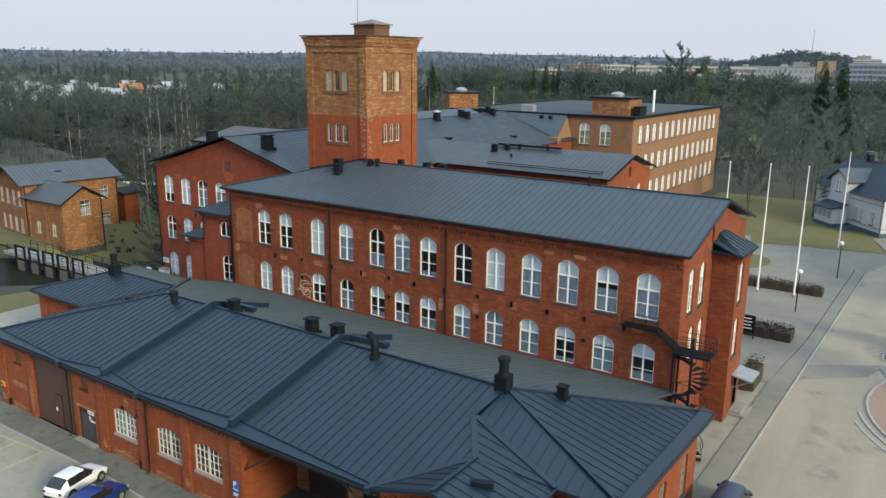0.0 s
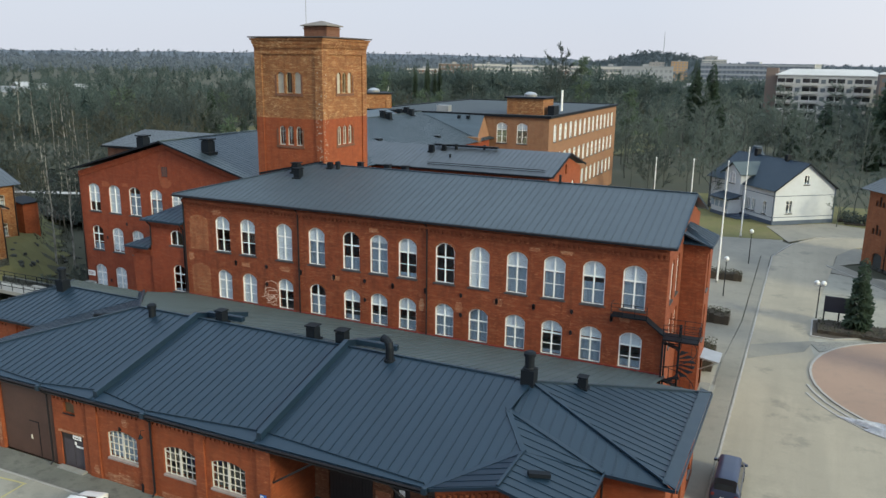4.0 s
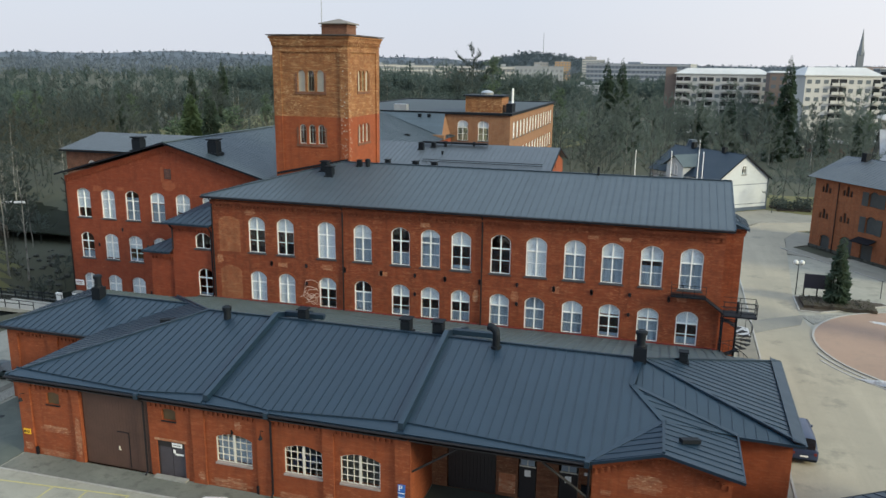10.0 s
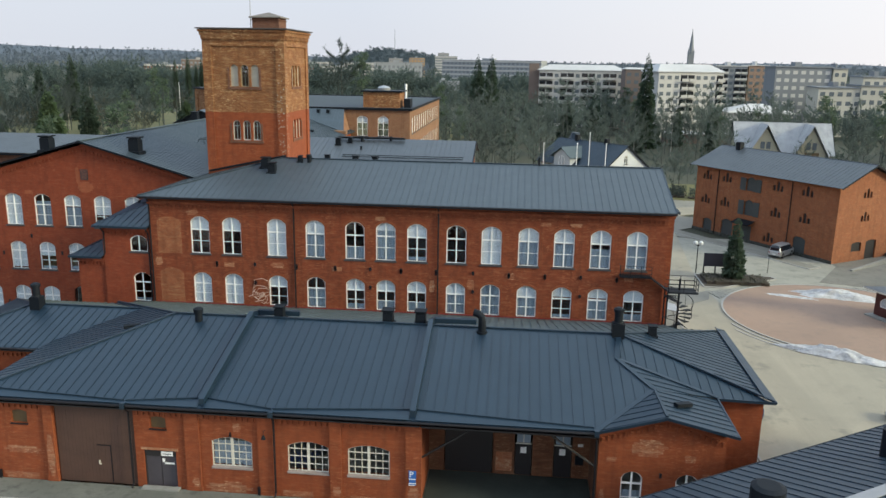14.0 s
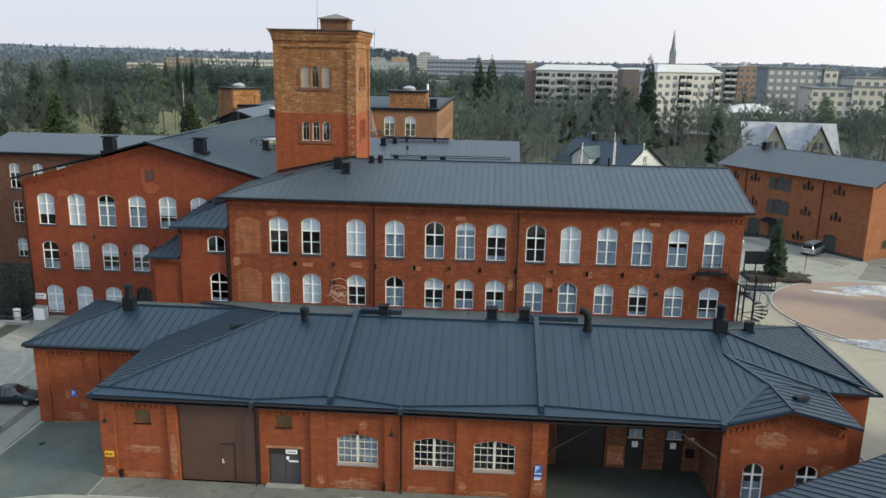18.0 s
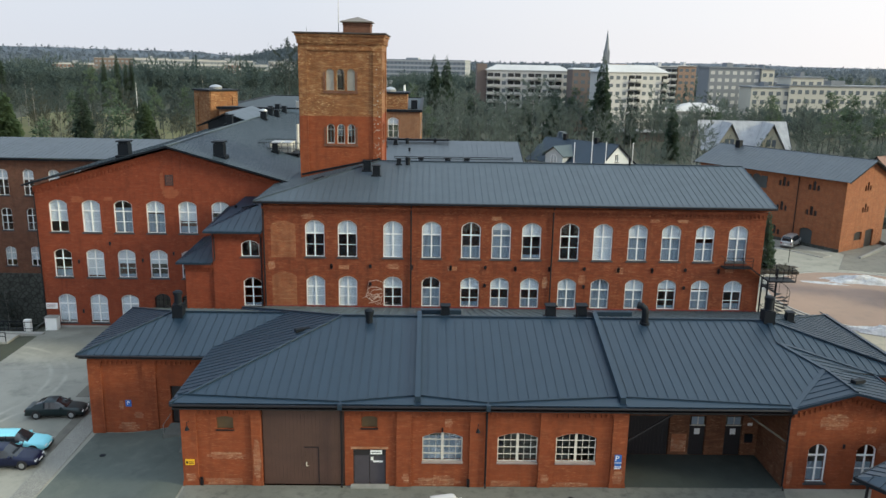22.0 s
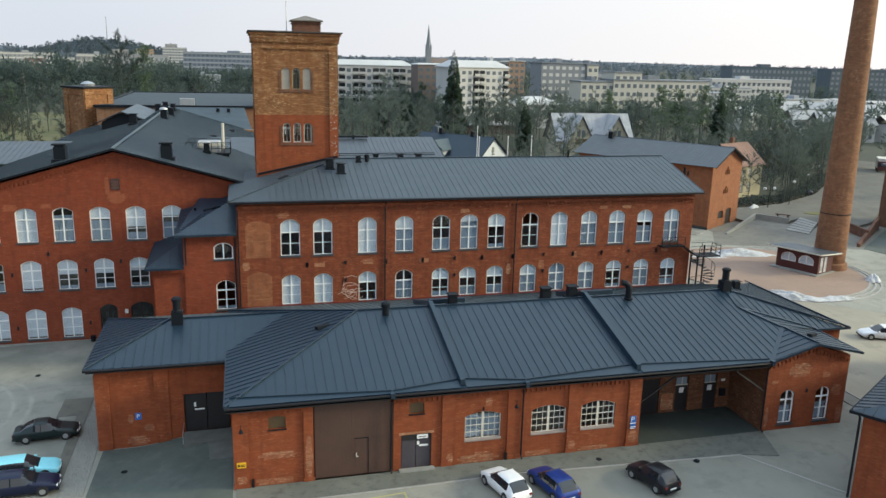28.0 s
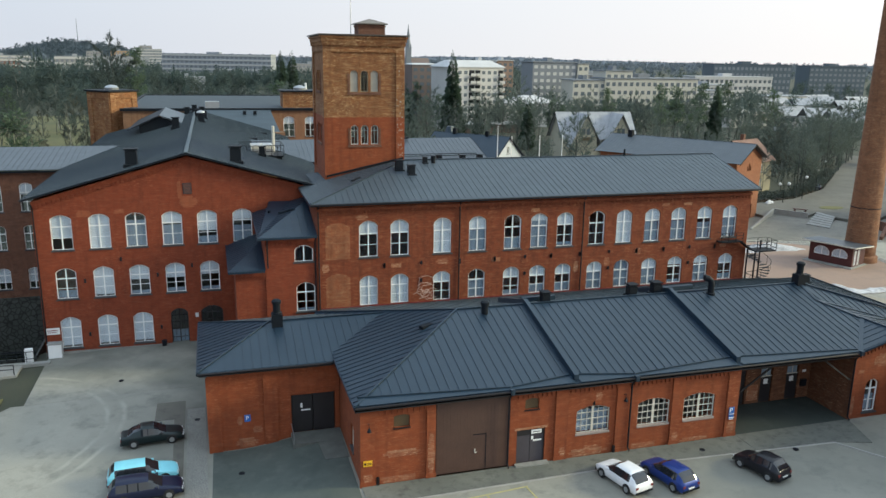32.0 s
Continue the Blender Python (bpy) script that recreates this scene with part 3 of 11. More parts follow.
def clip(poly, lo, hi):
    """The part of a polygon of (s, r) with lo <= s <= hi."""
    for sign, edge in ((1, lo), (-1, -hi)):
        out = []
        for i, p in enumerate(poly):
            q = poly[(i + 1) % len(poly)]
            a, b = sign * p[0] - edge, sign * q[0] - edge
            if a >= 0:
                out.append(p)
            if (a >= 0) != (b >= 0):
                t = a / (a - b)
                out.append((p[0] + t * (q[0] - p[0]), p[1] + t * (q[1] - p[1])))
        poly = out
        if len(poly) < 3:
            return []
    return poly


def seamed_roof(parent, pts, across, mat, width=0.66, joined=False, seam=0.042, name="roof_panel", sub=None):
    """A standing-seam slope: the polygon is cut into sheets along its fall, each with a raised seam."""
    pts = [Vector(p) for p in pts]
    nrm = sum((pts[i].cross(pts[(i + 1) % len(pts)]) for i in range(len(pts))), Vector()).normalized()
    if nrm.z < 0:
        nrm = -nrm
    a = Vector(across).normalized()
    a = (a - nrm * a.dot(nrm)).normalized()
    b = nrm.cross(a)
    o = pts[0]
    flat = [((p - o).dot(a), (p - o).dot(b)) for p in pts]
    lo, hi = min(p[0] for p in flat), max(p[0] for p in flat)
    n = max(1, round((hi - lo) / width))
    w = (hi - lo) / n
    both = MB()
    for i in range(n):
        mb = both if joined else MB()
        sheet = clip(flat, lo + i * w, lo + (i + 1) * w)
        if len(sheet) >= 3:
            mb.slab([o + a * s + b * r for s, r in sheet], 0.06, -nrm)
        rib = clip(flat, lo + i * w, lo + i * w + 0.05)
        if len(rib) >= 3:
            mb.slab([o + a * s + b * r + nrm * seam for s, r in rib], seam * 0.98, -nrm)
        if not joined and mb.f:
            part(name, mb, mat, parent)
    if joined:
        part(name, both, mat, parent)


def brick_patch(parent, m, u0, u1, z0, z1, seed, mat, name="brick_patch", label=""):
    """A thin patch of other brick with an edge that steps along the courses. Its face looks to -y."""
    rnd = random.Random(seed)
    n = max(2, round((z1 - z0) / 0.19))
    w = u1 - u0
    left, right = [], []
    for i in range(n):
        t = abs(2 * (i + 0.5) / n - 1) ** 2
        a, b = u0 + w * (0.22 * t + 0.12 * rnd.random()), u1 - w * (0.22 * t + 0.12 * rnd.random())
        za, zb = z0 + (z1 - z0) * i / n, z0 + (z1 - z0) * (i + 1) / n
        left += [(a, za), (a, zb)]
        right += [(b, za), (b, zb)]
    d = 0.008 + 0.003 * (seed % 4)
    pts = [(x, -d, z) for x, z in right] + [(x, -d, z) for x, z in reversed(left)]
    return part(name, MB().slab(pts, d - 0.004, (0, 1, 0)), mat, parent, label, m)


WINDOW_CACHE = {}


def window(parent, m, w, h, rise, cols=2, bars=(0.34, 0.67), frame_mat=None, blind=0.0, curtain=0.0, sill=True, name="window", recess=0.14, thick=0.09, sash=True):
    """A window at its bottom middle: frame with bars, pane, sill and, where drawn, a blind or curtain. Its outside looks to -y."""
    frame_mat = frame_mat or WHITE
    key = (round(w, 2), round(h, 2), round(rise, 2), cols, bars, frame_mat.name, round(blind, 2), round(curtain, 2), str(sill), recess, thick)
    if key not in WINDOW_CACHE:
        u = w / 2
        outer, inner = arch(-u, u, 0, h, rise), arch(-u + thick, u - thick, thick, h - thick, rise * 0.86)
        fm = wall_mesh("window_frame", outer, [inner], 0.08, frame_mat)
        mb = MB()
        if cols == 2 and sash:
            mb.box(-0.055, 0.055, -0.012, 0.07, 0.02, h - 0.04)
        else:
            for i in range(1, cols):
                x = -u + w * i / cols
                t = (0.085 if cols == 6 else 0.05) if (sash and i * 2 == cols) else 0.015
                mb.box(x - t, x + t, 0.0, 0.06, 0.02, h - (0.04 if abs(x) < u * 0.4 else 0.04 + rise * 0.55))
        for i, k in enumerate(bars):
            t = 0.06 if (i == len(bars) - 1 and len(bars) == 2 and sash) else 0.024
            mb.box(-u + 0.03, u - 0.03, 0.005, 0.065, h * k - t, h * k + t)
        bars_me = mb.mesh("muntin_grid", frame_mat)
        pane = MB().slab([(x, 0.05, z) for x, z in inner], 0.012, (0, 1, 0)).mesh("pane", GLASS)
        extra = []
        if blind > 0:
            z0 = h - thick - blind * (h - 2 * thick)
            shape = [(x, max(z, z0)) for x, z in inner]
            extra.append(("blind", MB().slab([(x * 0.985, 0.075, z) for x, z in shape], 0.01, (0, 1, 0)).mesh("blind", BLIND)))
        if curtain > 0:
            z1 = thick + curtain * (h - 2 * thick)
            mb = MB()
            for k in range(12):
                x0, x1 = -u + thick + (w - 2 * thick) * k / 12, -u + thick + (w - 2 * thick) * (k + 1) / 12
                d = 0.03 * (k % 2)
                mb.slab([(x0, 0.19 + d, thick), (x1, 0.22 - d, thick), (x1, 0.22 - d, z1), (x0, 0.19 + d, z1)], 0.01, (0, 1, 0))
            extra.append(("curtain", mb.mesh("curtain", CURTAIN)))
        if sill:
            mb = MB()
            e = 0.03 if cols == 6 else 0.12
            mb.slab([(-u - e, -recess - 0.08, 0.0), (u + e, -recess - 0.08, 0.0), (u + e, 0.0, 0.05), (-u - e, 0.0, 0.05)], 0.12)
            extra.append(("window_sill", mb.mesh("window_sill", SILL if sill is True else sill)))
        WINDOW_CACHE[key] = (fm, bars_me, pane, extra)
    fm, bars_me, pane, extra = WINDOW_CACHE[key]
    at = m @ pose(0, recess, 0)
    win = put(name, fm, parent, at)
    put("muntin_grid", bars_me, win, at)
    put("pane", pane, win, at).visible_shadow = False
    for nm, me in extra:
        put(nm, me, win, at)
    return win


def facing(x, y, z, to):
    """The pose of something whose outside looks to the named side."""
    return pose(x, y, z, 0, 0, {"south": 0, "east": 90, "north": 180, "west": -90}[to])


def downpipe(parent, x, y, z0, z1, out=(0, -1), top=0.45):
    """A rainwater pipe with a swan neck below the eave."""
    ox, oy = out
    part("downpipe", MB().tube([(x + ox * top, y + oy * top, z1), (x + ox * top, y + oy * top, z1 - 0.15), (x, y, z1 - 0.6), (x, y, z0 + 0.3), (x + ox * 0.25, y + oy * 0.25, z0 + 0.1)], 0.07, 8), PIPE, parent, "dark round downpipe")


def gutter(parent, a, b):
    part("gutter", MB().tube([a, b], 0.085, 6), PIPE, parent)


def dentils(parent, x0, x1, y, z, mat, step=0.42, along="x", name="dentil_cornice", drop=0.0):
    """A corbelled brick band with a row of small blocks below it. The face looks to -y, or for along y to +x."""
    mb = MB()
    n = int(abs(x1 - x0) / step)
    d = Vector((1, 0, 0)) if along == "x" else Vector((0, 1, 0))
    for i in range(n):
        s = x0 + (x1 - x0) * (i + 0.25) / n
        zz = z + drop * (i / n)
        if along == "x":
            mb.box(s, s + step * 0.5, y - 0.12, y - 0.002, zz - 0.30, zz)
        else:
            mb.box(y + 0.002, y + 0.12, s, s + step * 0.5, zz - 0.30, zz)
    if drop == 0.0:
        if along == "x":
            mb.box(x0, x1, y - 0.2, y - 0.003, z, z + 0.3)
        else:
            mb.box(y + 0.003, y + 0.2, x0, x1, z, z + 0.3)
    tagged(part(name, mb, mat, parent), kind="stuff")


# ---- ground ----
RIVER = [(-190, 5), (-130, 38), (-109, 54), (-100, 63), (-104, 74), (-115, 87), (-138, 105), (-200, 135), (-420, 190)]


def river_distance(x, y):
    """The distance from the river's middle line."""
    best = 1e9
    for (ax, ay), (bx, by) in zip(RIVER, RIVER[1:]):
        t = min(1.0, max(0.0, ((x - ax) * (bx - ax) + (y - ay) * (by - ay)) / ((bx - ax) ** 2 + (by - ay) ** 2)))
        best = min(best, math.hypot(x - ax - t * (bx - ax), y - ay - t * (by - ay)))
    return best


def ground_height(x, y):
    """Yard level near the mill, a river west of it, low land, and rising wooded country far off."""
    z = level(x, y) - 0.12
    if x < -70 and y < 260:
        z -= 3.0 * smoothstep(10.5, 6.5, river_distance(x, y))
    if x < -89 and y > 63:
        z -= 9.0 * smoothstep(-89.2, -90.2, x) * smoothstep(-124, -97, x) * smoothstep(96, 84, y) * smoothstep(62.2, 64.5, y)
    r = math.hypot(x + 40, y - 30)
    z += 6.0 * smoothstep(350, 1100, r) + 10.0 * smoothstep(1100, 2800, r)
    return z


def axis_steps(lo, mid0, mid1, hi, fine):
    a = [mid0 + (mid1 - mid0) * i / fine for i in range(fine + 1)]
    left, right, s = [], [], (mid1 - mid0) / fine
    x, d = mid0, s
    while x > lo:
        d *= 1.35
        x -= d
        left.append(max(x, lo))
    x, d = mid1, s
    while x < hi:
        d *= 1.35
        x += d
        right.append(min(x, hi))
    return left[::-1] + a + right


GX, GY = axis_steps(-3500, -150, 80, 3500, 92), axis_steps(-1200, -60, 260, 4200, 100)
gm = MB()
gm.v = [(x, y, ground_height(x, y)) for y in GY for x in GX]
gm.f = [(j * len(GX) + i, j * len(GX) + i + 1, (j + 1) * len(GX) + i + 1, (j + 1) * len(GX) + i) for j in range(len(GY) - 1) for i in range(len(GX) - 1)]
structure("ground", gm, FOREST_FLOOR, "brown leafless spring ground running to the horizon", "ground", True)


def sheet(name, outline, lift, mat, label, category, step=3.0, thick=0.1):
    """A thin paved slab that follows the yard's level: outline in x and y, cut into squares that lie inside it."""
    bm = bmesh.new()
    f = bm.faces.new([bm.verts.new((x, y, 0)) for x, y in outline])
    xs, ys = [p[0] for p in outline], [p[1] for p in outline]
    cuts = [i * 0.75 for i in range(-121, -85)]
    for k in cuts:
        if min(xs) < k < max(xs):
            bmesh.ops.bisect_plane(bm, geom=bm.verts[:] + bm.edges[:] + bm.faces[:], plane_co=(k, 0, 0), plane_no=(1, 0, 0))
    bmesh.ops.triangulate(bm, faces=bm.faces[:])
    for v in bm.verts:
        v.co.z = level(v.co.x, v.co.y) + lift
    bmesh.ops.recalc_face_normals(bm, faces=bm.faces[:])
    if bm.faces[:] and sum(q.normal.z for q in bm.faces) < 0:
        bmesh.ops.reverse_faces(bm, faces=bm.faces[:])
    res = bmesh.ops.extrude_face_region(bm, geom=bm.faces[:])
    bmesh.ops.translate(bm, vec=(0, 0, -thick), verts=[v for v in res["geom"] if isinstance(v, bmesh.types.BMVert)])
    bmesh.ops.recalc_face_normals(bm, faces=bm.faces[:])
    me = bpy.data.meshes.new(name)
    bm.to_mesh(me)
    bm.free()
    me.materials.append(mat)
    return tagged(put(name, me), label, category, "", "structure")


def kerb(name, pts, lift=0.12, w=0.16, closed=False):
    """A granite kerb along points of the plan."""
    mb = MB()
    seq = pts + [pts[0]] if closed else pts
    for (x0, y0), (x1, y1) in zip(seq, seq[1:]):
        mb.bar((x0, y0, level(x0, y0) + lift - 0.12), (x1, y1, level(x1, y1) + lift - 0.12), w, 0.24)
    return structure(name, mb, KERB, "pale worn granite kerb beside the pavement", "kerb")


structure("water", MB().box(-420, -86, 0, 61.6, -2.6, -2.35).box(-420, -105, 96.5, 200, -2.6, -2.35), WATER, "dark still river water between wooded banks", "river")
structure("tail_race", MB().box(-116, -88.5, 61.7, 98, -8.7, -8.4), WATER, "dark water of the tail race deep below the mill", "river")
structure("quay_wall", MB().box(-89.35, -89.15, 61.6, 84.0, -10, -0.9).box(-104, -89.36, 61.2, 61.6, -10, -1.0), STONE, "rough field-stone quay wall of the tail race", "wall")
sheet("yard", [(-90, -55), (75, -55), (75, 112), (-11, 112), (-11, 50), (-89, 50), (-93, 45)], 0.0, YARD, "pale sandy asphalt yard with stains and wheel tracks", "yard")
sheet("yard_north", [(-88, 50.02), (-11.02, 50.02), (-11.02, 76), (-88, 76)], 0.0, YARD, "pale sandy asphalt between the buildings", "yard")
sheet("road", [(-10.9, 30), (-10.4, 84), (-10.2, 120), (-7.5, 130), (-3.5, 137), (6, 141), (20, 143), (20, 137.5), (8, 135.5), (1.2, 131), (-1.5, 124), (-2.5, 112), (-4.8, 88), (-5.0, 80), (-3.6, 70), (0, 62), (6, 56), (14, 48), (14, 30)], 0.03, ROAD, "pale dusty street curving past the mill", "road")
sheet("pavement", [(-24, 70), (-12.6, 70), (-11.9, 84), (-11.9, 118.5), (-9.35, 130.4), (-9.2, 133), (-40, 133), (-40, 70)], 0.05, PAVING_PALE, "grey paved forecourt beside the street", "pavement")
sheet("footway", [(-12.6, 30), (-11.1, 30), (-10.7, 84), (-10.5, 119), (-8, 129), (-9.3, 130.5), (-11.8, 119), (-11.8, 84), (-12.6, 70)], 0.08, PAVING_PALE, "grey street-side footway", "pavement")
kerb("street_kerb", [(-11.0, 28), (-10.75, 54), (-10.5, 84), (-10.3, 119), (-7.8, 129.5), (-4, 136.6), (6, 140.8), (20, 142.8)])
sheet("lawn", [(-28, 127.6), (-20.6, 129.6), (-12, 131.3), (-9.0, 132.0), (-12.6, 143), (-17.8, 148.9), (-31, 142)], 0.075, LAWN, "patchy spring lawn before the white house", "lawn")
sheet("house_apron", [(-8.4, 130.6), (-4.2, 136.9), (6, 141.1), (20, 143.1), (20, 148), (5, 148.2), (-1.9, 151.2), (-12.4, 143.1)], 0.09, PAVING_PALE, "pale paved apron beside the white house", "pavement")
sheet("mill_lawn", [(-46, 133.1), (-13, 133.1), (-9, 150), (-12, 176), (-46, 176)], 0.03, LAWN, "rough yellow-green lawn under the trees", "lawn")
sheet("east_lawn", [(-3.4, 137.2), (6, 141.2), (20, 143.2), (26, 172), (-8, 172), (-8, 150)], 0.03, LAWN, "rough lawn beyond the street bend", "lawn")
sheet("crossing", [(-10.4, 72.4), (-5.4, 76.9), (-4.4, 80.9), (-10.4, 76.7)], 0.055, PAVING_PALE, "worn cobbled crossing over the street", "road", 40)
sheet("lawn_island", [(-25.5 + 3.2 * math.cos(a * 0.4), 115 + 4.5 * math.sin(a * 0.4)) for a in range(16)][:15], 0.10, LAWN, "small oval lawn in the forecourt", "lawn")
sheet("front_pavement", [(-63.2, 26.0), (-45, 26.35), (-27.3, 25.4), (-24.5, 24.6), (-23.3, 28.3), (-34.1, 28.3), (-63.2, 28.3)], 0.06, PAVING, "grey paved strip along the workshop wall", "pavement")
kerb("yard_kerb", [(-63.2, 25.95), (-45, 26.3), (-27.3, 25.35), (-23.0, 18.6)], 0.06, 0.14)
sheet("porch_floor", [(-34.1, 28.32), (-23.4, 28.32), (-23.4, 32.9), (-34.1, 32.9)], 0.05, PORCH, "damp asphalt under the canopy, darkened for its shade", "floor")
sheet("porch_apron", [(-34.0, 26.3), (-26.8, 25.6), (-23.6, 28.3), (-34.0, 28.3)], 0.075, PAVING, "worn paving before the canopy", "pavement")
sheet("side_apron", [(-72.7, 37.0), (-72.9, 26.0), (-63.4, 26.0), (-63.4, 37.0)], 0.04, DAMP, "dark damp asphalt beside the workshop", "yard", 1.5)
sheet("dark_margin", [(-77.2, 47.0), (-74.9, 47.0), (-74.75, 33), (-75.5, 35.4), (-75.7, 43.6), (-77.2, 43.6)], 0.03, LANE, "strip of dark asphalt beside the cobbles", "yard")
sheet("cobble_strip", [(-74.7, 45.2), (-73.3, 45.2), (-72.95, 26.0), (-73.6, 12), (-75.4, 12), (-74.5, 28)], 0.05, COBBLE, "rough grey cobbled strip beside parked cars", "pavement", 1.5)
sheet("west_lawn", [(-99, 36), (-95.4, 49), (-90, 52), (-90, 41), (-93, 30)], 0.02, LAWN, "patch of lawn by the river bank", "lawn")
PLAZA_C, PLAZA_R = (8.6, 71.6), 13.4
circle = [(PLAZA_C[0] + PLAZA_R * math.cos(a * math.pi / 24), PLAZA_C[1] + PLAZA_R * math.sin(a * math.pi / 24)) for a in range(48)]
sheet("plaza", circle, 0.10, PLAZA, "reddish gravel disc round the chimney", "plaza", 40)
kerb("plaza_kerb", circle, 0.14, 0.22, True)
sheet("plaza_paving", [(-4.9, 80.2), (6, 85.6), (20, 84), (20, 81), (6, 84.6), (0.5, 82.8), (-4.0, 77.5)], 0.07, COBBLE, "band of pale cobbles beside the plaza", "pavement", 40)
BED = [(-4.8, 82.3), (-4.7, 88.2), (-3.0, 89.0), (5.2, 88.4), (5.6, 87.4), (1.5, 84.8), (-2.6, 82.2)]
sheet("planting_bed", BED, 0.12, SOIL, "dark planting bed with low shrubs", "flower bed", 40)
kerb("bed_kerb", BED, 0.14, 0.18, True)
sheet("park_lawn", [(-230, 250), (-120, 235), (-60, 240), (-40, 300), (-80, 390), (-240, 390)], 0.3, GRASS, "yellow dry park grass between trees", "grass", 400)
kerb("plaza_kerb_middle", [(PLAZA_C[0] + (PLAZA_R + 0.7) * math.cos(a * math.pi / 24), PLAZA_C[1] + (PLAZA_R + 0.7) * math.sin(a * math.pi / 24)) for a in range(26, 49)], 0.10, 0.22)
kerb("plaza_kerb_outer", [(PLAZA_C[0] + (PLAZA_R + 1.4) * math.cos(a * math.pi / 24), PLAZA_C[1] + (PLAZA_R + 1.4) * math.sin(a * math.pi / 24)) for a in range(27, 49)], 0.07, 0.22)
sheet("terrace_ground", [(31.3, 104.7), (34.6, 99.6), (39.4, 102.4), (39.0, 97.4), (41.0, 92.0), (50.6, 96.9), (70, 114), (112, 156), (128, 174), (122, 181), (90, 152), (62, 126), (46, 116.4), (38, 114.2), (26, 112), (26.5, 101.3)], 0.55, LANE, "pale dusty terrace and lane climbing between lamps", "road", 400, 0.7)
sheet("plaza_yard", [(11, 87), (33.5, 80), (50, 63), (75, 63), (75, 112), (14.5, 112), (16.5, 96)], 0.03, OLD_ASPHALT, "old grey asphalt between plaza and terrace", "yard")
sheet("hall_lawn", [(33.8, 80.5), (49.5, 92.5), (50.6, 77), (50, 64), (36, 66)], 0.06, DAMP, "dark sloping ground before the brick hall", "ground", 400)
sheet("lane_island", [(45.6 + 2.6 * math.cos(a * 0.42), 105.6 + 1.5 * math.sin(a * 0.42)) for a in range(15)], 0.62, LAWN, "small oval lawn on the terrace", "lawn", 400)

# grassy far bank of the river
bg = MB()
for i in range(30):
    for j in range(26):
        x, y = -166 + i * 1.9, 58 + j * 2.0
        if min(river_distance(x + a, y + b) for a in (0, 1.9) for b in (0, 2.0)) > 4.5 and x < -108:
            bg.poly([(x + a, y + b, ground_height(x + a, y + b) + 0.32) for a, b in ((0, 0), (1.9, 0), (1.9, 2.0), (0, 2.0))])
structure("bank_grass", bg, GRASS, "tufted yellow-green grass on the far river bank", "grass", True)
structure("river_ice", MB().slab([(-174.8, 112.8, -2.28), (-153.4, 120.8, -2.28), (-151.4, 118.9, -2.28), (-172.4, 111.0, -2.28)], 0.06), SNOW, "pale strip of rotten ice on the river", "ice")

# ---- workshop: the low brick building in front ----
low = thing("workshop_building", -45, 40, 0, "long low red brick workshop with a dark seamed metal hip roof", "building")
SY = 28.4
low_open = [arch(-58.1, -52.7, 0.0, 5.42, 0.0), arch(-61.0, -59.9, 4.02, 4.95, 0.12), arch(-51.6, -50.55, 4.2, 5.05, 0.12), arch(-52.15, -50.0, 0.02, 2.68, 0.0)]
for x0, x1 in ((-47.6, -44.95), (-42.65, -40.0), (-38.8, -36.1)):
    low_open.append(arch(x0, x1, 1.82, 3.92, 0.32))
put("wall", wall_mesh("wall", [(-63.2, 0), (-34.16, 0), (-34.16, 5.75), (-63.2, 5.75)], low_open, 0.5, RED_BRICK), low, pose(0, SY, 0), "red brick front wall with pale worn patches")
for i, (x0, x1) in enumerate(((-63.28, -62.3), (-58.75, -58.12), (-49.3, -48.35), (-44.5, -43.55), (-39.9, -39.15), (-35.1, -34.1))):
    part("pilaster", MB().box(x0, x1, SY - 0.14, SY - 0.002, 0.0, 5.45).box(x0 - 0.05, x1 + 0.05, SY - 0.17, SY - 0.003, 0.0, 0.35), RED_BRICK, low)
front = pose(0, SY, 0)
for k, (u0, u1, z0, z1, mt) in enumerate(((-62.1, -59.2, 0.05, 0.5, WORN_BRICK), (-48.3, -44.8, 0.05, 0.62, WORN_BRICK), (-47.0, -45.6, 0.3, 0.8, WORN_BRICK), (-43.2, -40.6, 0.05, 0.45, WORN_BRICK), (-39.1, -36.2, 0.05, 0.35, WORN_BRICK), (-46.2, -45.6, 4.3, 4.9, WORN_BRICK), (-61.8, -58.9, 1.9, 2.4, WORN_BRICK))):
    brick_patch(low, front, u0, u1, z0, z1, 300 + k, mt, "worn_patch", "spalled and stained brick patch")
for k, (u0, u1, z0, z1, mt) in enumerate(((-58.7, -58.15, 0.4, 3.4, WORN_BRICK), (-48.95, -48.4, 0.36, 1.0, WORN_BRICK), (-35.0, -34.2, 0.36, 1.3, WORN_BRICK), (-39.8, -39.2, 0.36, 1.0, WORN_BRICK), (-63.2, -62.4, 0.36, 0.9, WORN_BRICK))):
    brick_patch(low, pose(0, SY - 0.14, 0), u0, u1, z0, z1, 330 + k, mt, "worn_patch", "spalled and stained brick patch")
dentils(low, -63.2, -58.2, SY, 5.42, RED_BRICK, 0.36)
dentils(low, -52.6, -34.2, SY, 5.42, RED_BRICK, 0.36)
for wx, curtains in ((-46.28, 0.85), (-41.32, 0.0), (-37.45, 0.0)):
    window(low, facing(wx, SY, 1.82, "south"), 2.65, 2.1, 0.32, 6, (0.26, 0.50, 0.74), CREAM, 0.0, curtains, PALE_SILL, "window", 0.1, 0.07)
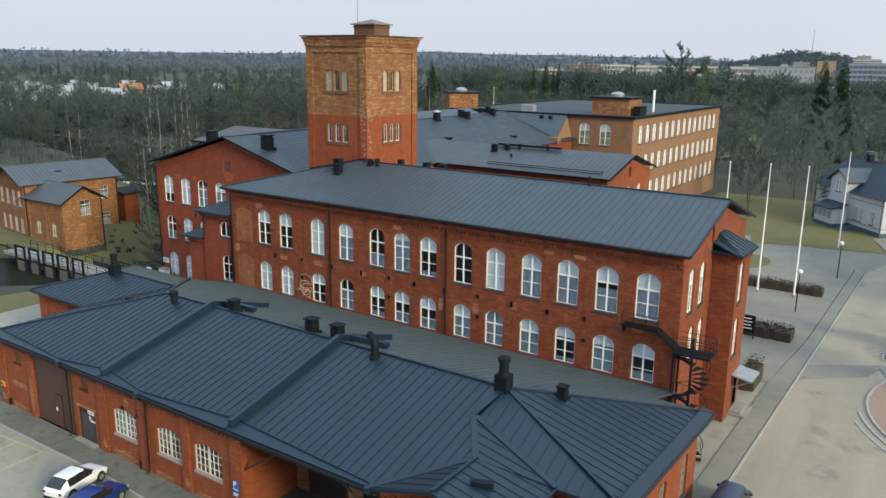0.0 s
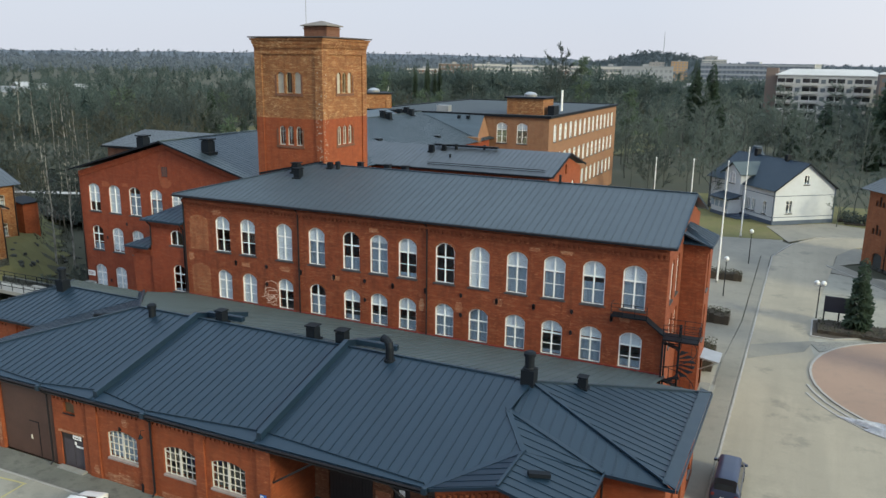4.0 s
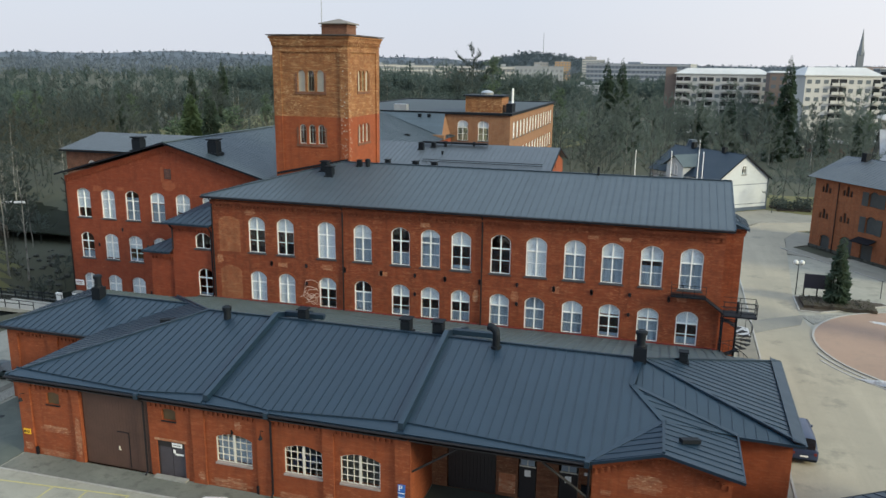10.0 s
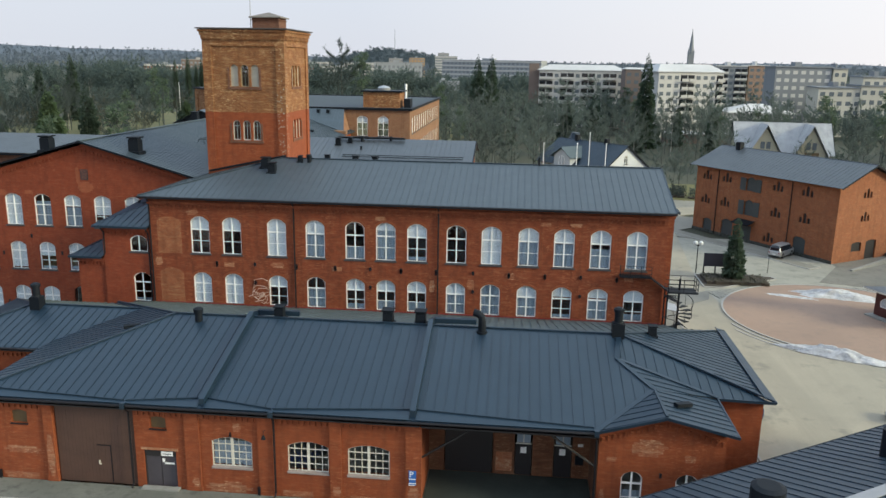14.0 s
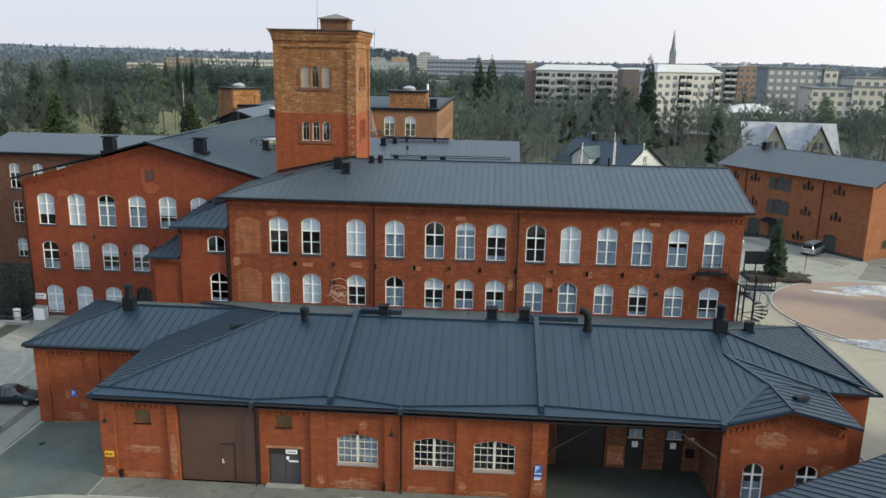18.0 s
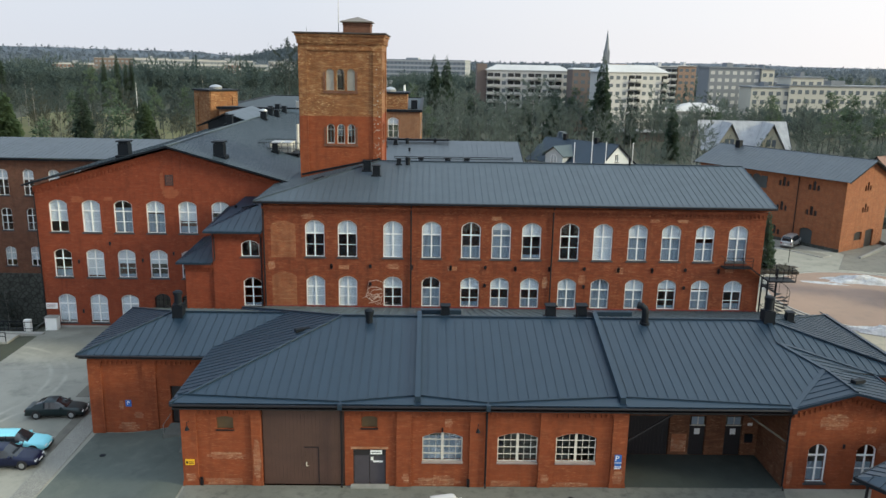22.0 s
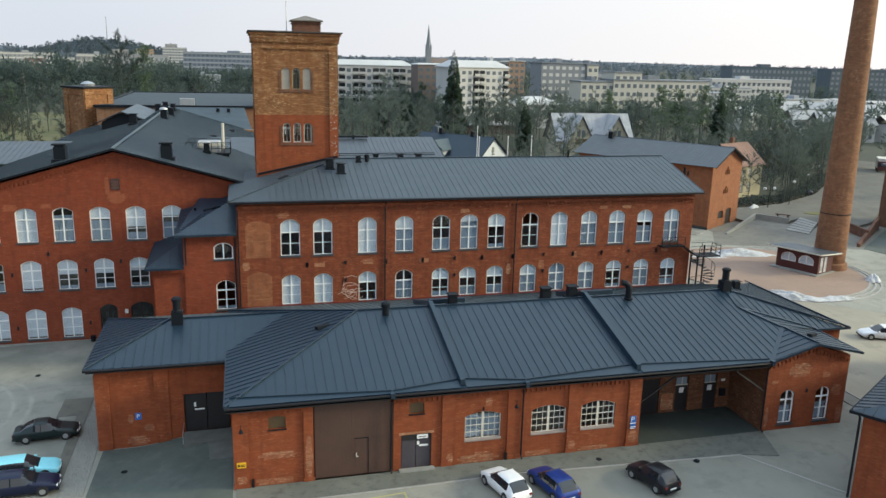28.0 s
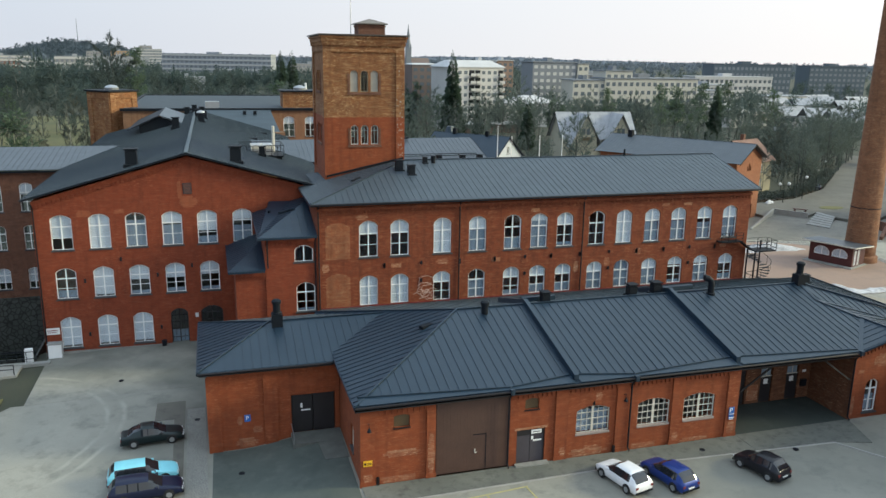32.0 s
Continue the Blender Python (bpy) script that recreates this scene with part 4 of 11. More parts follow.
for x0, x1, z0, z1 in ((-61.0, -59.9, 4.02, 4.95), (-51.6, -50.55, 4.2, 5.05)):
    hatch = put("hatch", wall_mesh("hatch", arch(x0, x1, z0, z1, 0.12), [], 0.06, WOOD_GREEN), low, pose(0, SY + 0.18, 0), "small boarded wooden hatch")
    part("hatch_sill", MB().box(x0 - 0.05, x1 + 0.05, SY - 0.06, SY + 0.2, z0 - 0.09, z0 - 0.004), PIPE, hatch)
gate = part("gate", MB().box(-58.05, -55.42, SY + 0.12, SY + 0.2, 0.05, 5.4).box(-55.38, -52.75, SY + 0.12, SY + 0.2, 0.05, 5.4), GATE, low, "tall brown painted double gate")
for i in range(22):
    x = -58.0 + i * 0.245
    part("board", MB().box(x, x + 0.240, SY + 0.085, SY + 0.119, 0.06, 5.38), GATE, gate)
part("handle", MB().box(-55.26, -55.2, SY + 0.0, SY + 0.08, 1.4, 1.68).box(-55.26, -55.1, SY + 0.0, SY + 0.05, 1.4, 1.46), CREAM, gate, "pale gate handle")
part("wicket_frame", MB().box(-55.36, -54.4, SY + 0.06, SY + 0.083, 2.72, 2.78).box(-54.45, -54.4, SY + 0.06, SY + 0.083, 0.1, 2.72), BLACK_METAL, gate)
door = part("door", MB().box(-52.1, -51.1, SY + 0.16, SY + 0.24, 0.04, 2.2).box(-51.06, -50.05, SY + 0.16, SY + 0.24, 0.04, 2.2), GREY_DOOR, low, "grey-violet steel double door")
part("door_frame", MB().box(-52.15, -52.09, SY + 0.1, SY + 0.26, 0.03, 2.66).box(-50.06, -50.0, SY + 0.1, SY + 0.26, 0.03, 2.66).box(-52.08, -50.07, SY + 0.1, SY + 0.26, 2.21, 2.66), DARK_DOOR, door)
part("lintel", MB().box(-52.3, -49.85, SY - 0.03, SY - 0.004, 2.69, 2.85), PATCH_BRICK, low)
sgn = part("notice", MB().box(-51.02, -50.25, SY + 0.06, SY + 0.09, 2.28, 2.58), WHITE, door, "white sign over the door")
part("lettering", MB().box(-50.92, -50.35, SY + 0.045, SY + 0.058, 2.39, 2.44), BLACK_METAL, sgn)
part("notice", MB().box(-51.0, -50.83, SY + 0.13, SY + 0.155, 1.8, 2.05), WHITE, door)
part("notice", MB().box(-50.85, -50.2, SY + 0.13, SY + 0.155, 1.66, 1.78), WHITE, door)
part("door_step", MB().box(-52.3, -49.8, SY - 0.45, SY - 0.01, 0.05, 0.16), CONCRETE, low)
for x in (-52.88, -43.42):
    downpipe(low, x, SY - 0.22, 0.05, 5.95)
for x in (-62.75, -44.0):
    part("wall_lamp", MB().tube([(x, SY - 0.15, 4.6), (x, SY - 0.5, 4.75), (x, SY - 0.5, 4.45)], 0.025, 5).ring([(x, SY - 0.5, 4.2, 0.16, 0.16), (x, SY - 0.5, 4.45, 0.05, 0.05)], 8), BLACK_METAL, low, "black bracket lamp")
part("wall_bracket", MB().box(-46.35, -46.25, SY - 0.15, SY - 0.003, 4.0, 4.15).cyl(-46.3, SY - 0.12, 4.15, 4.3, 0.05), BLACK_METAL, low)
for x in (-62.2, -44.62):
    part("standpipe", MB().box(x, x + 0.18, SY - 0.2, SY - 0.06, 0.06, 0.62), PIPE, low)
ysign = part("warning_sign", MB().box(-63.1, -62.5, SY - 0.2, SY - 0.16, 1.55, 1.95), SIGN_YELLOW, low, "yellow warning plate")
part("lettering", MB().box(-62.86, -62.56, SY - 0.213, SY - 0.202, 1.66, 1.70).box(-62.86, -62.56, SY - 0.213, SY - 0.202, 1.76, 1.80).cyl(-62.97, SY - 0.207, 1.68, 1.82, 0.06, 0.06, 6), BLACK_METAL, ysign)
def write(text, size, mat, parent, m):
    """Raised lettering in the built-in font, as a mesh."""
    cu = bpy.data.curves.new("lettering", "FONT")
    cu.body, cu.size, cu.extrude, cu.align_x = text, size, 0.006, "CENTER"
    tmp = bpy.data.objects.new("lettering_source", cu)
    scene.collection.objects.link(tmp)
    bpy.context.view_layer.update()
    me = bpy.data.meshes.new_from_object(tmp.evaluated_get(bpy.context.evaluated_depsgraph_get()))
    bpy.data.objects.remove(tmp)
    me.materials.clear()
    me.materials.append(mat)
    return put("lettering", me, parent, m)


psign = part("parking_sign", MB().box(-34.88, -34.42, SY - 0.22, SY - 0.17, 1.95, 2.5).box(-34.86, -34.44, SY - 0.22, SY - 0.17, 1.5, 1.88), SIGN_BLUE, low, "blue parking sign on the end pilaster")
write("P", 0.55, WHITE, psign, pose(-34.72, SY - 0.223, 2.08, 90))
part("lettering", MB().box(-34.88, -34.42, SY - 0.235, SY - 0.222, 1.62, 1.68).box(-34.88, -34.5, SY - 0.235, SY - 0.222, 1.5, 1.55).box(-34.88, -34.42, SY - 0.235, SY - 0.222, 1.92, 1.97), WHITE, psign)
# west side of the hall, the canopy bay and the east wing
side_open = [arch(-36.0, -34.6, 0.9, 2.4, 0.0), arch(-32.5, -31.3, 1.0, 2.9, 0.2)]
put("wall", wall_mesh("wall", [(-47.4, -0.8), (-28.91, -0.8), (-28.91, 5.75), (-47.4, 5.75)], side_open[1:], 0.45, RED_BRICK), low, facing(-63.2, 0, 0, "west") @ pose(0, 0, 0), "red brick side wall")
window(low, facing(-63.2, 31.9, 1.0, "west"), 1.2, 1.9, 0.2, 2, (0.34, 0.67), CREAM)
BACK = 32.9
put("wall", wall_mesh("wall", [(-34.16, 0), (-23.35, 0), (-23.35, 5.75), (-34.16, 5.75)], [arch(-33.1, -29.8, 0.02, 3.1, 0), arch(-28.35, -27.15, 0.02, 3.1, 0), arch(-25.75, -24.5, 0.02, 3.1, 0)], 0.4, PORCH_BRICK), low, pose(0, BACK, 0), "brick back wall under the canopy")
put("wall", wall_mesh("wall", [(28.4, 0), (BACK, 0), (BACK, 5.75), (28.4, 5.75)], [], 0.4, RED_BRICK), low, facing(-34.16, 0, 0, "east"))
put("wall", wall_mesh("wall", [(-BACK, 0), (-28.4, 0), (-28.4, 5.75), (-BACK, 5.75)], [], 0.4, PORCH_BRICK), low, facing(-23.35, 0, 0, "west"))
part("patch", MB().box(-29.6, -28.5, BACK - 0.012, BACK - 0.003, 0.3, 1.7), PATCH_BRICK, low, "patch of bare pale brick")
d = part("sliding_door", MB().box(-33.05, -29.85, BACK + 0.1, BACK + 0.2, 0.03, 3.08), DARK_DOOR, low, "wide black sliding door")
for i in range(13):
    part("board", MB().box(-33.03 + i * 0.245, -32.81 + i * 0.245, BACK + 0.07, BACK + 0.098, 0.05, 3.05), DARK_DOOR, d)
for x0, x1 in ((-28.3, -27.2), (-25.7, -24.55)):
    d = part("door", MB().box(x0, x1, BACK + 0.1, BACK + 0.18, 0.03, 2.3), DARK_DOOR, low, "black door with a glazed transom")
    part("transom", MB().box(x0 + 0.1, x1 - 0.1, BACK + 0.1, BACK + 0.15, 2.42, 3.0), CURTAIN, d)
    part("transom_frame", MB().box(x0, x1, BACK + 0.06, BACK + 0.09, 2.32, 2.4).box((x0 + x1) / 2 - 0.03, (x0 + x1) / 2 + 0.03, BACK + 0.06, BACK + 0.09, 2.4, 3.05), CREAM, d)
    part("notice", MB().box(x0 + 0.35, x0 + 0.75, BACK + 0.07, BACK + 0.095, 1.65, 2.1), WHITE, d, "white notice sheet")
part("letter_box", MB().box(-24.3, -23.75, BACK - 0.2, BACK - 0.004, 1.15, 1.75), BLACK_METAL, low)
part("notice", MB().box(-24.15, -23.8, BACK - 0.03, BACK - 0.004, 2.4, 2.6), WHITE, low)
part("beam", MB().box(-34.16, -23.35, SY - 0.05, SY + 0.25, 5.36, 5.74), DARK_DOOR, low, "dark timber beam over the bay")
# near-black ceiling colour deepens the shade in the bay
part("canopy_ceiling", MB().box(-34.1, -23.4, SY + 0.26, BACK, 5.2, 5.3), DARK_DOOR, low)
part("brace", MB().bar((-34.1, SY + 0.15, 3.3), (-31.2, SY + 0.1, 5.3), 0.11, 0.11), DARK_DOOR, low)
part("brace", MB().bar((-23.45, SY + 0.15, 3.4), (-26.2, SY + 0.1, 5.3), 0.11, 0.11), OLD_TIMBER, low)
wing_out = [(-23.35, 0), (-15.9, 0), (-15.9, 5.85), (-19.6, 6.95), (-23.35, 5.75)]
put("wall", wall_mesh("wall", wing_out, [arch(-21.9, -20.6, 0.45, 3.3, 0.42), arch(-18.65, -17.3, 0.45, 3.3, 0.42)], 0.5, RED_BRICK), low, pose(0, SY, 0), "red brick gable wall with arched windows")
window(low, facing(-21.25, SY, 0.45, "south"), 1.3, 2.85, 0.42, 2, (0.36, 0.70), WHITE, 0.0, 0.5)
window(low, facing(-17.975, SY, 0.45, "south"), 1.35, 2.85, 0.42, 2, (0.36, 0.70), WHITE, 0.0, 0.5)
for k, (u0, u1, z0, z1) in enumerate(((-21.6, -19.2, 4.35, 5.45), (-18.3, -17.5, 4.1, 4.55), (-17.3, -16.2, 2.5, 3.4), (-23.2, -22.8, 0.3, 2.0), (-16.6, -15.95, 0.2, 1.6), (-22.9, -22.2, 3.9, 4.2))):
    brick_patch(low, front, u0, u1, z0, z1, 350 + k, WORN_BRICK, "worn_patch", "rough patch of bare pale brick")
mb = MB()
for i in range(22):
    t = (i + 0.3) / 22
    x = -23.3 + 7.4 * t
    z = 5.75 + (x + 23.35) * 0.32 - 0.32 if x < -19.6 else 6.95 - (x + 19.6) * 0.297 - 0.32
    mb.box(x, x + 0.17, SY - 0.1, SY - 0.002, z - 0.3, z)
tagged(part("dentil_cornice", mb, RED_BRICK, low), kind="stuff")
part("anchor_plate", MB().box(-19.65, -19.5, SY - 0.06, SY - 0.002, 3.0, 3.3), PIPE, low)
east_open = [arch(36.0, 37.2, 1.2, 4.2, 0.35), arch(40.0, 41.2, 1.2, 4.2, 0.35), arch(44.0, 45.2, 1.2, 4.2, 0.35)]
put("wall", wall_mesh("wall", [(28.4, 0), (33.75, 0), (33.75, 5.85), (28.4, 5.85)], [], 0.45, RED_BRICK), low, facing(-15.9, 0, 0, "east"))
put("wall", wall_mesh("wall", [(-15.9, 0), (-12.25, 0), (-12.25, 5.85), (-15.9, 5.85)], [], 0.45, RED_BRICK), low, pose(0, 33.75, 0))
put("wall", wall_mesh("wall", [(33.75, 0), (47.0, 0), (47.0, 5.85), (33.75, 5.85)], east_open, 0.45, RED_BRICK), low, facing(-12.25, 0, 0, "east"), "bright red brick street wall")
for y in (36.6, 40.6, 44.6):
    window(low, facing(-12.25, y, 1.2, "east"), 1.2, 3.0, 0.35, 4, (0.2, 0.4, 0.6, 0.8), PALE_SILL, 0.0, 0.5)
put("wall", wall_mesh("wall", [(12.25, 0), (15.6, 0), (15.6, 5.85), (12.25, 5.85)], [], 0.4, RED_BRICK), low, facing(0, 47.0, 0, "north"))
downpipe(low, -15.6, 33.5, 0.05, 6.1, (0, -1), 0.3)
downpipe(low, -23.5, SY - 0.2, 0.05, 5.95)
# annex on the west
AY = 37.2
annex = thing("annex_building", -68, 42, -0.7, "low red brick annex with hipped seamed metal roof", "building")
put("wall", wall_mesh("wall", [(-72.9, -0.9), (-63.25, -0.9), (-63.25, 5.55), (-72.9, 5.55)], [arch(-66.9, -63.6, 0.0, 3.15, 0.0)], 0.45, RED_BRICK), annex, pose(0, AY, 0), "red brick wall with two pilasters")
put("wall", wall_mesh("wall", [(-47.4, -0.9), (-37.2, -0.9), (-37.2, 5.55), (-47.4, 5.55)], [], 0.45, RED_BRICK), annex, facing(-72.9, 0, 0, "west"))
put("wall", wall_mesh("wall", [(62.8, -0.9), (72.9, -0.9), (72.9, 5.55), (62.8, 5.55)], [], 0.45, RED_BRICK), annex, facing(0, 47.4, 0, "north"))
for x0, x1 in ((-72.98, -72.0), (-68.9, -67.9)):
    part("pilaster", MB().box(x0, x1, AY - 0.14, AY - 0.002, -0.85, 5.2), RED_BRICK, annex)
dentils(annex, -72.9, -63.3, AY, 5.22, RED_BRICK, 0.36)
d = part("door", MB().box(-66.85, -65.3, AY + 0.2, AY + 0.28, 0.03, 3.1).box(-65.25, -63.65, AY + 0.2, AY + 0.28, 0.03, 3.1), DARK_DOOR, annex, "black double door above a ramp")
part("notice", MB().box(-66.2, -66.05, AY + 0.16, AY + 0.195, 2.0, 2.35), WHITE, d)
part("lettering", MB().box(-66.15, -65.45, AY + 0.16, AY + 0.195, 1.75, 1.85), WHITE, d)
part("lintel", MB().box(-67.1, -63.4, AY - 0.02, AY - 0.004, 3.17, 3.35), RED_BRICK, annex)
asign = part("parking_sign", MB().box(-70.36, -69.92, AY - 0.06, AY - 0.02, 1.45, 1.98), SIGN_BLUE, annex, "blue parking sign on the wall")
write("P", 0.42, WHITE, asign, pose(-70.15, AY - 0.062, 1.60, 90))
for k, (u0, u1, z0, z1) in enumerate(((-71.2, -69.3, -0.6, 0.1), (-70.9, -70.45, 1.2, 1.9), (-69.8, -69.0, 0.5, 1.0))):
    brick_patch(annex, pose(0, AY, 0), u0, u1, z0, z1, 380 + k, WORN_BRICK, "worn_patch", "spalled pale brick patch")
RAMP = plain("worn_ramp_concrete", (0.120, 0.124, 0.112), 0.85, vary=0.35)
ramp = thing("loading_ramp", -65.3, 35.4, -0.1, "small grey concrete ramp to the annex door", "ramp")
part("ramp_slab", MB().slab([(-67.0, AY - 0.02, 0.12), (-63.3, AY - 0.02, 0.12), (-63.3, 35.2, 0.12), (-67.0, 35.2, 0.12)], 1.2), RAMP, ramp)
part("ramp_apron", MB().slab([(-65.2, 35.18, 0.09), (-63.3, 35.18, 0.09), (-63.3, 32.6, 0.07), (-65.0, 32.6, 0.07)], 0.8), RAMP, ramp)
part("hand_rail", MB().tube([(-66.95, 35.3, -0.05), (-66.95, 35.3, 0.85), (-66.95, 37.1, 0.9)], 0.03, 6), STEEL, ramp)

# workshop roof
RY, RZ, EZ = 37.75, 8.75, 6.1
A = (-21.3, RY, RZ)
roof = part("roof", MB().slab([(-53.8, RY, RZ - 0.14), (-21.3, RY, RZ - 0.14), (-21.3, RY + 0.6, RZ - 0.3), (-53.8, RY + 0.6, RZ - 0.3)], 0.1), ROOF, low, "dark blue-grey standing-seam steel roof")
sl = (RZ - EZ) / (RY - 27.8)
N = lambda x, y: (x, y, RZ - 0.275 * (y - RY))
P_D, P_F, P_C, P_B = (-21.72, 34.9, EZ + sl * 7.1), (-19.67, 31.9, EZ + sl * 4.1), (-15.45, 33.0, 6.40), (-11.7, 33.35, 6.16)
seamed_roof(roof, [(-63.7, 27.8, EZ), (-23.6, 27.8, EZ), P_F, P_D, A, (-53.8, RY, RZ)], (1, 0, 0), ROOF)
seamed_roof(roof, [A, P_D, P_C, P_B], (1, 0.04, 0), ROOF)
seamed_roof(roof, [P_F, (-23.6, 27.8, EZ + 0.01), (-19.6, 27.75, 7.28)], (0, 1, 0), ROOF)
seamed_roof(roof, [P_F, P_D, P_C], (0, 1, 0), ROOF)
seamed_roof(roof, [P_F, P_C, (-15.4, 27.75, 6.28), (-19.6, 27.75, 7.28)], (0, 1, 0), ROOF)
seamed_roof(roof, [A, P_B, (-11.5, 47.4, 6.10)], (0, 1, 0), ROOF)
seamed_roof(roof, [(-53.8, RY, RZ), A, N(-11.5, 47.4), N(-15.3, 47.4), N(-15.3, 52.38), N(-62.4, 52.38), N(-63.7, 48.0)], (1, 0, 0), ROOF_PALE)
seamed_roof(roof, [(-63.7, 27.8, EZ), (-53.8, RY, RZ), (-63.7, 47.65, EZ)], (0, 1, 0), ROOF)
aroof = part("roof", MB().box(-68, -60, 42.25, 42.35, 7.25, 7.33), ROOF, annex, "hipped dark seamed metal roof")
AE, AR = 5.85, 7.4
seamed_roof(aroof, [(-73.5, 36.6, AE), (-63.6, 36.6, AE), (-58.5, 42.3, AR), (-68.0, 42.3, AR)], (1, 0, 0), ROOF)
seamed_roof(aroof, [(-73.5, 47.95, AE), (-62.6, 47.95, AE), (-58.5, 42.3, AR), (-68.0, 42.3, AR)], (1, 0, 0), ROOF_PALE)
seamed_roof(aroof, [(-73.5, 36.6, AE), (-68.0, 42.3, AR), (-73.5, 47.95, AE)], (0, 1, 0), ROOF)
for x, zt in ((-47.95, 0.42), (-34.65, 0.46)):
    c = MB()
    a = [(x - 0.17, 28.05, EZ), (x + 0.17, 28.05, EZ), (x + 0.17, 28.05, EZ + zt + 0.08), (x - 0.17, 28.05, EZ + zt + 0.08)]
    b = [(px, RY, pz + RZ - EZ - 0.06) for px, _, pz in a]
    e2 = [(px, 43.5, pz + RZ - EZ - 0.275 * 5.75 - 0.1) for px, _, pz in a]
    n0 = 0
    c.v += a + b + e2
    for k in (0, 4):
        c.f += [(n0 + k + i, n0 + k + (i + 1) % 4, n0 + k + 4 + (i + 1) % 4, n0 + k + 4 + i) for i in range(4)]
    c.f += [(n0 + 3, n0 + 2, n0 + 1, n0), (n0 + 8, n0 + 9, n0 + 10, n0 + 11)]
    part("fire_wall", c, ROOF, low, "sheet-clad fire wall rib across the roof")
    part("ridge_duct", MB().bar((x + 0.1, RY + 1.2, RZ + 0.02), (x + 3.2, RY + 1.5, RZ - 0.06), 0.4, 0.36), ROOF, low, "low sheet-metal duct behind the ridge")
ef = MB()
for p, q in (((-63.72, 27.78), (-23.6, 27.78)),):
    ef.box(p[0], q[0], 27.72, 27.86, EZ - 0.22, EZ - 0.02)
ef.box(-63.78, -63.66, 27.8, 36.6, EZ - 0.2, EZ - 0.02)
ef.bar((-11.62, 33.3, 6.08), (-11.42, 47.4, 6.0), 0.1, 0.18)
ef.bar((-23.6, 27.74, EZ - 0.08), (-19.6, 27.70, 7.2), 0.1, 0.18)
ef.bar((-19.6, 27.70, 7.2), (-15.36, 27.70, 6.2), 0.1, 0.18)
ef.bar((-15.4, 27.8, 6.2), (-15.42, 33.0, 6.3), 0.1, 0.18)
ef.bar((-15.42, 32.96, 6.3), (-11.7, 33.3, 6.08), 0.1, 0.18)
part("fascia", ef, ROOF, low)
part("fascia", MB().box(-73.56, -63.7, 36.53, 36.64, AE - 0.2, AE - 0.02).box(-73.58, -73.47, 36.6, 47.95, AE - 0.2, AE - 0.02), ROOF, annex)
# soffits coloured near black to strengthen the shade under the eaves
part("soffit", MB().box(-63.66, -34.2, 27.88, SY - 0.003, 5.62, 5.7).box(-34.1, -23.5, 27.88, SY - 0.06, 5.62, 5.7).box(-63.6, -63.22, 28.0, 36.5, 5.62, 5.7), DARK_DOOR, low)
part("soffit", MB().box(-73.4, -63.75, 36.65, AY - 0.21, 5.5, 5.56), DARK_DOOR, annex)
# sheet-metal eave strips that lead the water to the downpipes
NU = Vector((0, -sl, 1)).normalized()
for (xa, ya), (xb, yb) in (((-63.4, 28.55), (-52.95, 27.98)), ((-52.85, 27.98), (-48.15, 28.6)), ((-47.75, 28.6), (-43.45, 27.98)), ((-43.35, 27.98), (-34.85, 28.65)), ((-34.45, 28.65), (-23.75, 27.98))):
    q = [Vector((x, y, EZ + sl * (y - 27.8))) + NU * 0.072 for x, y in ((xa, 27.76), (xb, 27.76), (xb, yb), (xa, ya))]
    strip = part("eave_strip", MB().slab(q, 0.02, -NU), ROOF, low, "smooth sheet-metal strip along the eave")
    part("strip_edge", MB().bar(q[3] + NU * 0.05, q[2] + NU * 0.05, 0.03, 0.10), ROOF, strip)
ea, eb = Vector(P_B), Vector((-11.5, 47.4, 6.10))
eu = (eb - ea).cross(Vector(A) - ea).normalized()
eu = eu if eu.z > 0 else -eu
ew = eu.cross((eb - ea).normalized())
ew = ew if ew.x < 0 else -ew
q = [ea + eu * 0.07, eb + eu * 0.07, eb + eu * 0.07 + ew * 0.75, ea + eu * 0.07 + ew * 0.75]
strip = part("eave_strip", MB().slab(q, 0.02, -eu), ROOF, low, "smooth sheet-metal strip along the eave")
part("strip_edge", MB().bar(q[3] + eu * 0.03, q[2] + eu * 0.03, 0.03, 0.07), ROOF, strip)
for x in (-52.9, -43.4, -23.6):
    part("rain_hopper", MB().box(x - 0.14, x + 0.14, 27.5, 27.78, EZ - 0.25, EZ + 0.12), ROOF, low, "blue-grey rainwater hopper")
gutter(low, (-63.7, 27.66, EZ - 0.08), (-23.7, 27.66, EZ - 0.1))
gutter(annex, (-73.5, 36.48, AE - 0.08), (-63.8, 36.48, AE - 0.1))
HP = MB()
for a, b in (((-63.7, 27.8, EZ), (-53.8, RY, RZ)), ((-53.8, RY, RZ), A), (A, P_B), (A, (-11.5, 47.4, 6.1)), ((-53.8, RY, RZ), (-63.7, 47.65, EZ)), (P_F, (-19.6, 27.75, 7.28))):
    HP.bar(Vector(a) + Vector((0, 0, 0.05)), Vector(b) + Vector((0, 0, 0.05)), 0.16, 0.10)
part("ridge_capping", HP, ROOF, low)
for a, b in ((P_F, (-23.6, 27.8, EZ)), (P_F, P_D), (P_D, P_C), (P_D, A)):
    part("valley_sheet", MB().bar(Vector(a) + Vector((0, 0, 0.05)), Vector(b) + Vector((0, 0, 0.05)), 0.34, 0.05), ROOF, low, "smooth valley flashing")
HP = MB()
